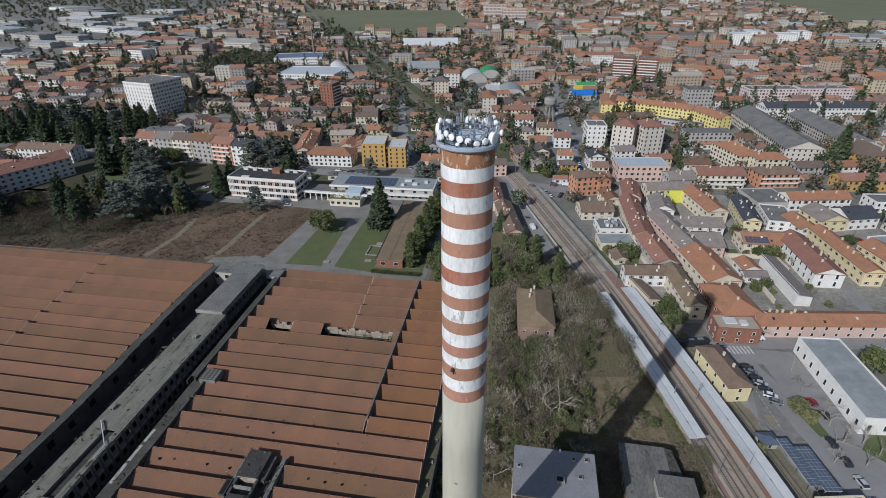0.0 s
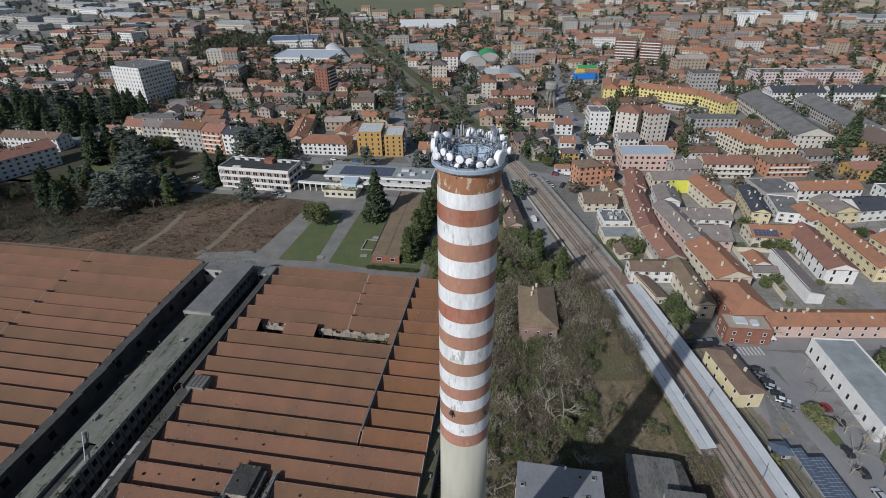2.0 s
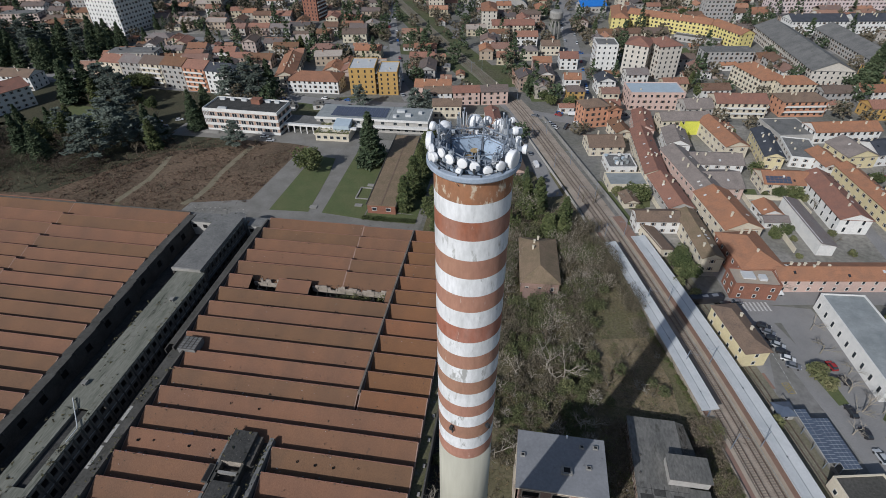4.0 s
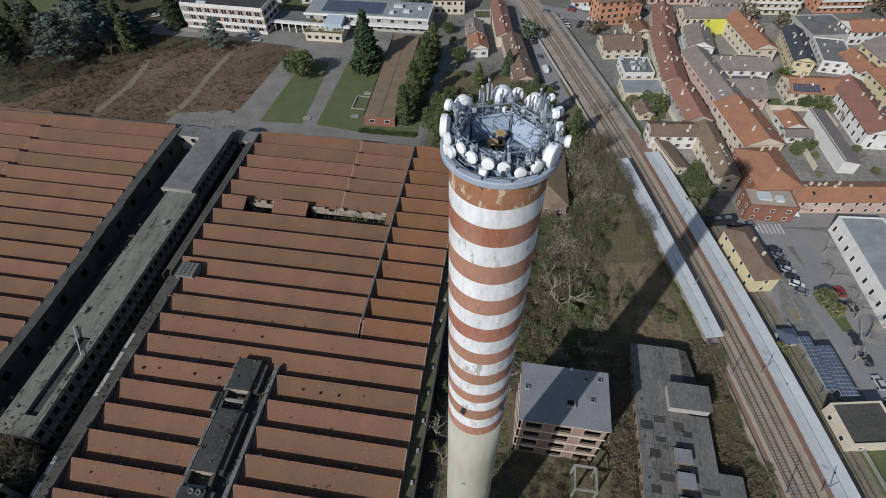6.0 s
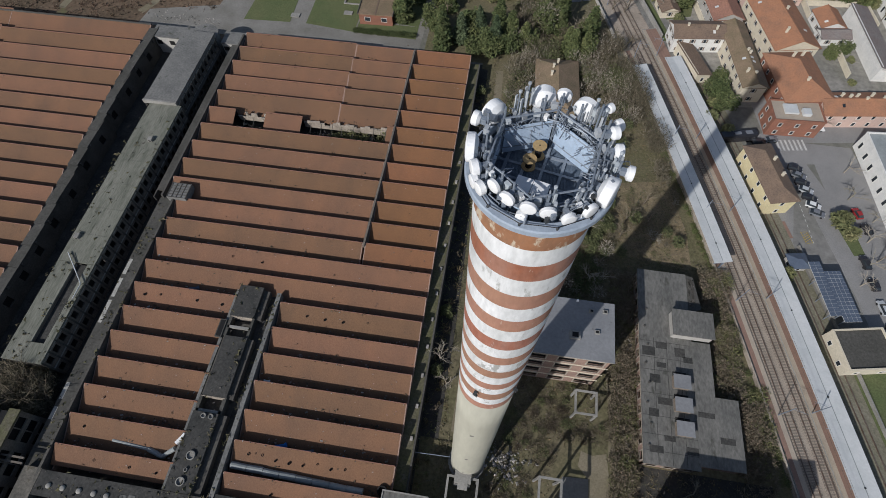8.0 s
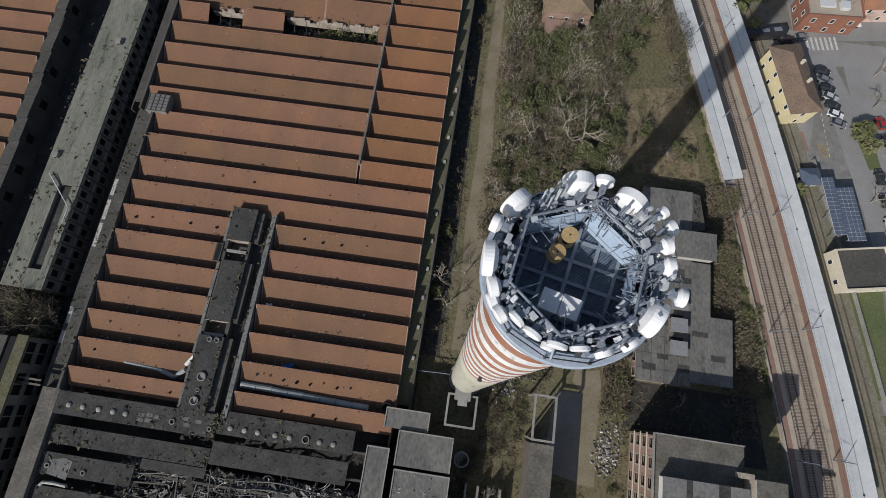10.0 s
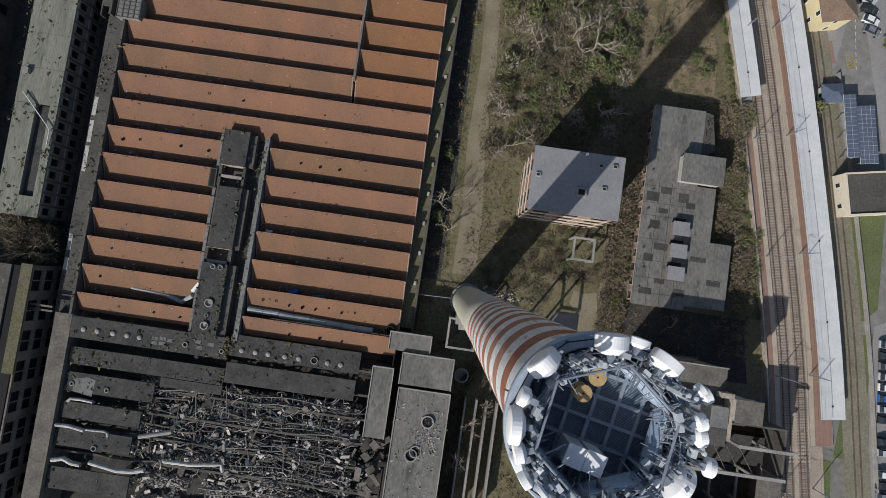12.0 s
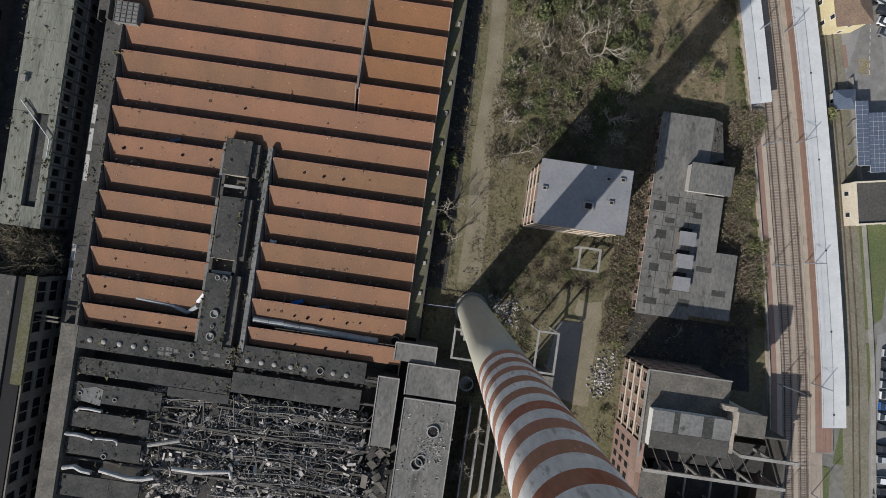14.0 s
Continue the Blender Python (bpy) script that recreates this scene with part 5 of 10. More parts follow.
solid("moss_bank", Geo().box(-20.7, -17.9, 46, 175, 0, 4.4), "moss", "mossy concrete shelf along the shed wall", "ledge", "structure")
solid("pipe_rail", Geo().tube((-17.5, 54.0, 3.0), (-9.8, 54.2, 3.0), 0.1, 6), "zinc", "thin pipe from the wall to the chimney", "pipe")
for k in range(12):
    solid("drain_block", Geo().box(-18.9, -18.3, 56 + k * 7, 56.9 + k * 7, 4.4, 4.8), "rubble", "small broken concrete block on the ledge", "block", group="ledge blocks")

# ---- ruined blocks east of the chimney ----
def ruin(name, x0, x1, y0, y1, z, storeys, label, roof="roof_concrete", wall="brick_old", step=3.4):
    t = thing(name, (0, 0, 0), 0, label, "ruined building")
    hgt = (z - 0.4) / storeys
    for face, (a0, a1, b0, b1) in enumerate(((x0, x1, y0, y0), (x0, x1, y1, y1), (x0, x0, y0, y1), (x1, x1, y0, y1))):
        g = Geo()
        for s in range(storeys):
            z0 = s * hgt
            if face < 2:
                t0, t1 = (y0, y0 + 0.35) if face == 0 else (y1 - 0.35, y1)
                n = max(1, int((x1 - x0) / step))
                w = (x1 - x0) / n
                g.box(x0, x1, t0, t1, z0, z0 + 1.0).box(x0, x1, t0, t1, z0 + hgt * 0.75, z0 + hgt)
                for k in range(n + 1):
                    g.box(max(x0, x0 + k * w - w * 0.22), min(x1, x0 + k * w + w * 0.22), t0, t1, z0 + 1.0, z0 + hgt * 0.75)
            else:
                opening_wall(g, x0 if face == 2 else x1, y0, y1, z0, z0 + hgt, step, step * 0.55, hgt * 0.75 - 1.0, 1.0, 1 if face == 2 else -1)
        part("wall", g, wall, t)
        for s in range(1, storeys + 1):
            zz = s * hgt
            if face == 0:
                part("band", Geo().box(x0 - 0.1, x1 + 0.1, y0 - 0.12, y0, zz - 0.5, zz - 0.15), "wall_cream", t, "pale plaster band")
            if face == 2:
                part("band", Geo().box(x0 - 0.12, x0, y0, y1, zz - 0.5, zz - 0.15), "wall_cream", t, "pale plaster band")
    # black filler box, added so the rooms look unlit through the windows
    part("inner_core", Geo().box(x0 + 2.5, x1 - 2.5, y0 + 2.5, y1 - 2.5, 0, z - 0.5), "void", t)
    n, m_n = max(1, int((x1 - x0) / step)), max(1, int((y1 - y0) / step))
    for s in range(storeys):
        za, zb = s * hgt + 1.0, s * hgt + hgt * 0.75
        for k in range(n):
            w = (x1 - x0) / n
            a, b = x0 + k * w + w * 0.22, x0 + (k + 1) * w - w * 0.22
            part("window_frame", Geo().box(a - 0.3, b + 0.3, y0 - 0.06, y0 + 0.2, zb, zb + 0.3).box(a - 0.3, b + 0.3, y0 - 0.1, y0 + 0.2, za - 0.25, za).box(a - 0.3, a, y0 - 0.06, y0 + 0.2, za, zb).box(b, b + 0.3, y0 - 0.06, y0 + 0.2, za, zb), "plaster_pale", t, "pale rendered window surround")
        for k in range(m_n):
            w = (y1 - y0) / m_n
            a, b = y0 + (k + 0.5) * w - step * 0.275, y0 + (k + 0.5) * w + step * 0.275
            part("window_frame", Geo().box(x0 - 0.06, x0 + 0.2, a - 0.3, b + 0.3, zb, zb + 0.3).box(x0 - 0.1, x0 + 0.2, a - 0.3, b + 0.3, za - 0.25, za).box(x0 - 0.06, x0 + 0.2, a - 0.3, a, za, zb).box(x0 - 0.06, x0 + 0.2, b, b + 0.3, za, zb), "plaster_pale", t, "pale rendered window surround")
    for s in range(1, storeys):
        part("floor", Geo().box(x0 + 0.36, x1 - 0.36, y0 + 0.36, y1 - 0.36, s * hgt - 0.3, s * hgt), "concrete_dark", t)
    part("roof_slab", Geo().box(x0 - 0.25, x1 + 0.25, y0 - 0.25, y1 + 0.25, z - 0.4, z), roof, t)
    return t


a_block = ruin("ruined_block", 2.9, 21.2, 75.4, 88.2, 18.7, 4, "four-storey ruined brick block with a flat grey roof", step=4.6, roof="roof_pale")
for x, y in ((13.1, 80.0), (16.5, 86.0), (19.4, 86.2), (17.7, 81.3), (3.9, 82.4)):
    s = 1.1 if x == 13.1 else 0.5
    part("roof_hatch", Geo().box(x - s, x + s, y - s * 0.8, y + s * 0.8, 18.7, 18.9 + s * 0.4).box(x - s * 0.6, x + s * 0.6, y - s * 0.5, y + s * 0.5, 18.9 + s * 0.4, 18.92 + s * 0.4, 1), ["concrete", "void"], a_block, "small roof hatch with kerb")
part("stub", Geo().box(13.2, 13.6, 87.8, 88.2, 18.7, 19.4), "dish", a_block, "white roof stub")
b_block = ruin("ruined_workshop", 31.6, 43.2, 59.4, 106.0, 4.3, 1, "long low ruined workshop with a flat mossy roof", step=3.2)
part("side_wing", Geo().box(43.3, 52.5, 60.6, 75.2, 0, 4.1), "brick_old", b_block)
part("side_wing_roof", Geo().box(43.2, 52.8, 60.2, 75.5, 4.1, 4.4), "roof_concrete", b_block)
part("side_wing", Geo().box(43.3, 47.5, 75.6, 88, 0, 4.1), "brick_old", b_block)
part("side_wing_roof", Geo().box(43.4, 47.8, 75.5, 88.2, 4.1, 4.38), "roof_concrete", b_block)
for x, y, w, d in ((33.4, 84.5, 3.0, 2.2), (36.4, 86.2, 2.6, 1.6), (40.6, 85.0, 2.4, 2.2), (42.6, 83.4, 2.6, 1.4), (34.6, 78.0, 2.4, 2.0), (36.6, 73.0, 3.2, 1.6), (34.0, 70.2, 2.2, 1.8), (45.5, 71.2, 3.6, 1.2), (49.6, 66.2, 3.2, 1.4), (37.2, 65.0, 2.4, 1.2), (42.0, 63.0, 2.6, 1.6), (34.2, 62.4, 3.0, 1.5), (36.2, 81.4, 2.2, 1.2)):
    part("roof_patch", Geo().box(x - w / 2, x + w / 2, y - d / 2, y + d / 2, 4.3 if x < 43 else 4.4, 4.315 if x < 43 else 4.415), "felt_dark", b_block, "dark roofing patch")
g = Geo()
for _ in range(260):
    u, v, q = random.uniform(43.8, 45.2), random.uniform(97.5, 105), random.uniform(0.06, 0.2)
    g.block(pose(u, v, 4.37, 0, 0, random.uniform(0, 180)), q * 2, q, 0.05)
tagged(part("roof_grit", g, "rubble_dark", b_block, "pale debris on the felt"), kind="stuff")
for x in (34.6, 37.6, 40.6):
    part("roof_seam", Geo().box(x - 0.05, x + 0.05, 59.4, 88, 4.3, 4.325), "felt_dark", b_block)
for y in (62, 65.5, 69.5, 74.5, 80, 83, 87):
    part("roof_seam", Geo().box(31.5, 43.1, y - 0.04, y + 0.04, 4.3, 4.322), "felt_dark", b_block)
part("dark_roof", Geo().prism([(43.4, 106), (43.5, 95.5), (46.6, 97), (45.2, 105.6)], 4.0, 4.35), "felt_grey", b_block, "worn felt roof wedge")
part("penthouse", Geo().box(38.6, 47.6, 88.6, 94.6, 4.3, 6.9), "wall_grey", b_block)
part("penthouse_roof", Geo().box(38.3, 47.9, 88.3, 94.9, 6.9, 7.2), "roof_concrete", b_block)
for y in (77.6, 72.4, 67.2):
    part("rooflight", Geo().box(38.4, 41.8, y - 1.4, y + 1.4, 4.3, 5.9).box(38.2, 42.0, y - 1.6, y + 1.6, 5.9, 6.05, 1), ["plaster_old", "roof_pale"], b_block, "raised box rooflight")
    part("rooflight_opening", Geo().box(38.6, 41.7, y + 1.45, y + 2.6, 4.3, 4.32), "void", b_block, "dark open hatch")
for k in range(8):
    part("drain", Geo().lathe([(0.25, 0), (0.25, 0.3), (0.1, 0.32)], 8, 0, pose(32.6 + (k % 2) * 0.6, 63 + k * 4.6, 4.3)), "concrete_dark", b_block)
c_block = ruin("ruined_block", 32.0, 49.0, 33.1, 48.3, 15.0, 4, "ruined four-storey block with terrace roofs", step=3.4, wall="brick_old", roof="roof_brown")
part("upper_hall", Geo().box(32.9, 48.6, 33.2, 40.7, 15.0, 17.4), "wall_white", c_block)
for j, (x0, x1) in enumerate(((32.7, 37.0), (37.0, 38.2), (38.2, 43.0), (43.0, 45.2), (45.2, 48.8))):
    part("upper_roof", Geo().box(x0, x1, 36.6, 40.9, 17.4, 17.75), "felt_dark" if j % 2 else "felt", c_block)
part("upper_roof", Geo().box(32.7, 48.8, 33.0, 36.5, 17.3, 17.6), "felt_grey", c_block)
part("wing_wall", Geo().box(31.9, 33.2, 26.5, 33.0, 0, 14.4).box(31.9, 33.4, 22.0, 26.4, 0, 11.0), "brick_old", c_block, "ruined west wall running on past the hall")
for y in (23.6, 26.0, 28.4, 30.8):
    for z in (1.4, 4.9, 8.4):
        # thin black plate on the wall, painting an opening's dark inside
        part("window_gap", Geo().box(31.84, 31.9, y - 0.6, y + 0.6, z, z + 1.7), "void", c_block, "empty window opening")
# low floor; its dark felt colour adds to the shade it gets
part("court_floor", Geo().box(33.4, 66.0, 26.5, 33.0, 0.0, 4.2), "felt_dark", c_block, "sunken court floor in dark felt that deepens its shade")
for j in range(9):
    x = 36.0 + j * 2.9
    part("rafter", Geo().tube((x, 26.6, 10.9), (x - 1.6, 31.0, 8.2), 0.11, 5), "concrete_sooty", c_block, "bare sloping rafter")

part("stair_wall", Geo().box(47.4, 50.0, 42.6, 43.6, 0, 17.2).box(49.2, 50.1, 34, 43.4, 0, 17.0), "plaster_pale", c_block, "tall pale stair wall")
part("stair_box", Geo().box(50.1, 55.3, 38.4, 42.7, 14.6, 18.0), "wall_grey", c_block)
part("stair_box_roof", Geo().box(49.9, 55.5, 38.2, 42.9, 18.0, 18.25), "roof_brown", c_block)
part("tower_shaft", Geo().box(50.4, 55.0, 38.7, 42.4, 0, 14.6), "wall_grey", c_block)
part("parapet", Geo().box(31.8, 49.2, 48.3, 48.55, 15, 15.5).box(31.5, 31.8, 30, 48.5, 15, 15.5), "concrete", c_block)
d_block = thing("open_hall", (0, 0, 0), 0, "open concrete hall with deep shaded bays", "ruined building")
for x in (35.6, 41.6, 47.6, 53.6, 59.6, 65.6):
    part("post", Geo().box(x - 0.25, x + 0.25, 25.8, 26.3, 0, 10.6), "concrete", d_block)
    part("post", Geo().box(x - 0.25, x + 0.25, 18.6, 19.1, 0, 10.6), "concrete", d_block)
    part("cross_beam", Geo().box(x - 0.2, x + 0.2, 18.6, 25.7, 4.6, 5.1), "concrete", d_block)
part("long_beam", Geo().box(35.2, 66.2, 25.7, 26.4, 10.6, 11.2), "concrete", d_block)
part("long_beam", Geo().box(55.6, 68.4, 31.6, 32.3, 10.6, 11.2), "concrete", d_block)
for x in (56.0, 62.8):
    part("post", Geo().box(x - 0.3, x + 0.3, 31.6, 32.2, 0, 10.6), "concrete", d_block)
part("wall", Geo().box(65.55, 66.0, 26.45, 36.8, 0, 10.5).box(56.2, 65.5, 36.4, 36.8, 0, 10.5).box(50.2, 56.1, 36.4, 36.8, 0, 11.4), "concrete_dark", d_block, "stained dark concrete wall")
# same dark felt, adding to the shade at the bottom of the bay
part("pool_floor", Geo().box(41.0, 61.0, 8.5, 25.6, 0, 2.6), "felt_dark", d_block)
part("roof_slab", Geo().box(61.0, 66.2, 8, 25.6, 9.7, 10.1), "roof_brown", d_block)
part("roof_slab", Geo().box(35.2, 41.0, 8, 25.6, 9.7, 10.1), "roof_brown", d_block)
part("roof_slab", Geo().box(41.2, 60.8, 8, 18.4, 9.5, 9.9), "roof_brown", d_block)
part("wall", Geo().box(35.4, 66, 8, 8.4, 0, 9.6).box(65.6, 66, 8, 26.4, 0, 9.6).box(35.4, 35.8, 8, 25, 0, 9.6), "brick_old", d_block)


def portal(x0, x1, y0, y1, z, label):
    f = thing("concrete_portal", (0, 0, 0), 0, label, "concrete frame", "concrete portals")
    for x in (x0, x1):
        for y in (y0, y1):
            part("post", Geo().box(x - 0.2, x + 0.2, y - 0.2, y + 0.2, 0, z), "concrete", f)
        part("beam", Geo().box(x - 0.22, x + 0.22, y0 - 0.2, y1 + 0.2, z, z + 0.45), "concrete", f)
    for y in (y0, y1):
        part("beam", Geo().box(x0 - 0.2, x1 + 0.2, y - 0.22, y + 0.22, z + 0.02, z + 0.43), "concrete", f)


portal(16.4, 21.0, 67.2, 72.2, 5.2, "bare concrete portal standing in the scrub")
portal(8.8, 13.2, 43.4, 52.4, 9.4, "tall bare concrete portal beside the chimney")
block = thing("boiler_annex", (0, 0, 0), 0, "plain concrete annex standing behind the chimney", "factory block")
part("wall", Geo().box(8.8, 13.3, 20.0, 42.5, 0, 9.1), "concrete_sooty", block)
part("roof_slab", Geo().box(8.6, 13.5, 19.8, 42.7, 9.1, 9.4), "roof_brown", block)
portal(-9.5, -3.4, 43.6, 50.0, 8.2, "bare concrete duct frame at the chimney's foot")
for x in (-3.2, -0.6, 1.8, 4.2):
    solid("duct_wall", Geo().box(x - 0.2, x + 0.2, 8, 32, 0, 3.4), "concrete", "low concrete duct wall beside the annex", "wall", group="duct walls")
tank = solid("round_pit", Geo().lathe([(1.7, 0), (1.7, 1.4), (1.4, 1.4), (1.38, 0.1)], 24, 0, pose(-4.8, 36.5, 0)), "concrete", "round concrete pit with dark water", "pit")
g = Geo()
for _ in range(520):
    x, y = random.choice(((random.gauss(27.2, 1.4), random.gauss(43, 3)), (random.gauss(27.2, 1.4), random.gauss(43, 3)), (random.gauss(2, 2.5), random.gauss(56, 1.2)), (random.gauss(2, 3), random.gauss(54, 2)), (random.gauss(29.6, 1), random.uniform(55, 105))))
    s = random.uniform(0.1, 0.5)
    g.block(pose(x, y, s * 0.3 + 0.05, random.uniform(0, 50), random.uniform(0, 50), random.uniform(0, 180)), s * 1.6, s, s * 0.6)
for _ in range(170):
    x, y, q = random.uniform(-143, -114), 188 + random.gauss(0, 1.6), random.uniform(0.06, 0.3)
    g.block(pose(x, y, q * 0.25 + 0.06, random.uniform(0, 50), random.uniform(0, 50), random.uniform(0, 180)), q * 1.8, q, q * 0.5)
solid("ground_rubble", g, "rubble", "rubble heaps and broken concrete among the scrub", "rubble", "stuff")

# ---- the chimney and its crown of antennas ----
AX, AY = -6.0, 54.1
chimney = thing("chimney", (AX, AY, 0), 0, "tall concrete chimney with red and white bands", "chimney")


def girth(z):
    return 3.52 - 0.50 * min(z, 68) / 68 - 0.06 * max(0, z - 68) / 36


part("shaft", Geo().lathe([(girth(z), z) for z in (0, 10, 22, 34, 46, 58, 68.7)], 64), "chimney_concrete", chimney, "bare pale concrete lower shaft", smooth=True)
lower = 68.7
for k, top in enumerate([70.6, 72.6, 74.7, 76.5, 78.2, 80.2, 82.0, 83.95, 85.7, 87.55, 89.4, 91.3, 93.1, 95.0, 96.85, 98.76, 100.45, 102.0, 103.9]):
    mid = (lower + top) / 2
    ring = Geo().lathe([(girth(lower), lower), (girth(mid), mid), (girth(top), top)], 64, caps=False)
    part("painted_band", ring, "band_rust" if k == 18 else "band_white" if k % 2 else "band_red" if k in (10, 16) else "band_pink", chimney, "worn white paint" if k % 2 else "faded red paint" if k in (10, 16) else "pale weathered red paint", smooth=True)
    lower = top
part("rim", Geo().lathe([(2.9, 103.75), (3.3, 103.9), (3.46, 104.06), (3.46, 104.36), (3.4, 104.44), (2.97, 104.47), (2.9, 104.4), (2.88, 103.3)], 64, caps=False), "rim_grey", chimney, "grey metal rim walkway", smooth=False)
part("liner", Geo().lathe([(2.88, 99.5), (2.88, 104.38)], 48, caps=False), "deck_steel", chimney, "dark inner wall")
part("plug", Geo().lathe([(2.9, 99.4), (2.9, 99.6)], 48), "steel_dark", chimney)
for k in range(13):
    a = 2 * math.pi * k / 13 - 1.8
    part("rim_bolt", Geo().lathe([(0.06, 0), (0.06, 0.12), (0.02, 0.16)], 6, 0, pose(3.3 * math.cos(a), 3.3 * math.sin(a), 104.45)), "steel_dark", chimney)
    b = a + 2 * math.pi / 13
    part("safety_cable", Geo().tube((3.3 * math.cos(a), 3.3 * math.sin(a), 104.6), (3.3 * math.cos(b), 3.3 * math.sin(b), 104.6), 0.025, 4), "cable", chimney)
for a, z in ((-1.95, 74.4), (-0.7, 74.2)):
    r = girth(z)
    m = pose(r * math.cos(a), r * math.sin(a), z, 0, 0, math.degrees(a))
    part("lamp_bracket", Geo().block(m @ pose(0.25, 0, 0), 0.4, 0.32, 0.4).block(m @ pose(0.3, 0.2, -0.35), 0.2, 0.12, 0.4), "steel_dark", chimney, "dark warning-lamp bracket")
for z in (5, 11, 30, 52):
    part("inspection_mark", Geo().block(pose(-0.6, -girth(z) + 0.0, z), 0.5, 0.06, 0.35), "concrete", chimney)
part("foot_block", Geo().box(-2.2, 1.2, -5.2, -2.8, 0, 9.2).box(-1.4, 0.6, -6.3, -5.2, 6.8, 8.9), "concrete", chimney, "concrete flue block at the foot")
part("foot_collar", Geo().lathe([(4.05, 0), (4.0, 1.0), (3.85, 1.2)], 48), "concrete", chimney)

# working floor: steel grating and hexagonal screens
deck = thing("steel_deck", (AX, AY, 103.0), 0, "steel grating floor and grey screens inside the chimney mouth", "platform")
g = Geo()
for k in range(-6, 7):
    half = math.sqrt(max(0.1, 2.8 ** 2 - (k * 0.45) ** 2))
    if k % 2 == 0:
        for bar in (Geo().box(k * 0.45 - 0.07, k * 0.45 + 0.07, -half, half, 0.0, 0.16), Geo().box(-half, half, k * 0.45 - 0.07, k * 0.45 + 0.07, 0.004, 0.156)):
            part("floor_beam", bar, "zinc", deck, "galvanised floor beam", pose(0, 0, 0, 0, 0, -12))
for k in range(-48, 49):
    half = math.sqrt(max(0.05, 2.8 ** 2 - (k * 0.057) ** 2))
    g.box(-half, half, k * 0.057 - 0.02, k * 0.057 + 0.02, 0.02, 0.07)
part("grating", g, "deck_steel", deck, "dark blue-grey steel grating", pose(0, 0, 0, 0, 0, -12))
HEX = [(2.55 * math.cos(radians(60 * k + 20)), 2.55 * math.sin(radians(60 * k + 20))) for k in range(6)]
for k in range(6):
    p, q = Vector(HEX[k]), Vector(HEX[(k + 1) % 6])
    d = (q - p)
    turn = math.degrees(math.atan2(d.y, d.x))
    mid = (p + q) / 2
    part("screen", Geo().block(pose(mid.x, mid.y, 1.0, 0, 0, turn), d.length * 0.9, 0.05, 1.7 if k in (0, 1) else 1.1), "screen", deck, "pale grey screen panel")
    for z in (0.5, 1.7, 2.5):
        part("ring_beam", Geo().tube((p.x, p.y, z), (q.x, q.y, z), 0.05, 6), "zinc", deck)
    part("corner_post", Geo().tube((p.x, p.y, 0), (p.x, p.y, 2.7), 0.055, 6), "zinc", deck)
    part("brace", Geo().tube((p.x, p.y, 0.6), (q.x, q.y, 2.4), 0.03, 5), "zinc", deck)
    out = p.normalized() * 3.3
    part("outrigger", Geo().tube((p.x, p.y, 1.9), (out.x, out.y, 1.6), 0.06, 5).tube((p.x, p.y, 0.7), (out.x, out.y, 1.6), 0.045, 5), "zinc", deck)
for a, r0 in ((30, 2.4), (45, 2.5), (60, 2.45), (10, 2.5), (80, 2.4), (-5, 2.55), (150, 2.4), (200, 2.5), (235, 2.4), (255, 2.5), (290, 2.5), (310, 2.4), (335, 2.5), (120, 2.4)):
    c, s = math.cos(radians(a)), math.sin(radians(a))
    t = Vector((-s, c))
    g = Geo()
    for z in (1.55, 1.95):
        g.tube((r0 * c - t.x * 0.75, r0 * s - t.y * 0.75, z), (r0 * c + t.x * 0.75, r0 * s + t.y * 0.75, z), 0.035, 5)
    for j in range(5):
        u, w = -0.75 + j * 0.3, -0.75 + (j + 1) * 0.3
        za, zb = (1.55, 1.95) if j % 2 else (1.95, 1.55)
        g.tube((r0 * c + t.x * u, r0 * s + t.y * u, za), (r0 * c + t.x * w, r0 * s + t.y * w, zb), 0.022, 4)
    part("lattice_girder", g, "zinc", deck)
for k in range(12):
    a = radians(30 * k + 8)
    line = [Vector((2.7 * math.cos(a), 2.7 * math.sin(a), 1.2))]
    for j in range(6):
        line.append(line[-1] + Vector((random.uniform(-0.35, 0.35), random.uniform(-0.35, 0.35), random.uniform(-0.4, 0.25))))
    part("cable_loom", Geo().chain(line, 0.03, 5), "cable", deck, "black cable loom")


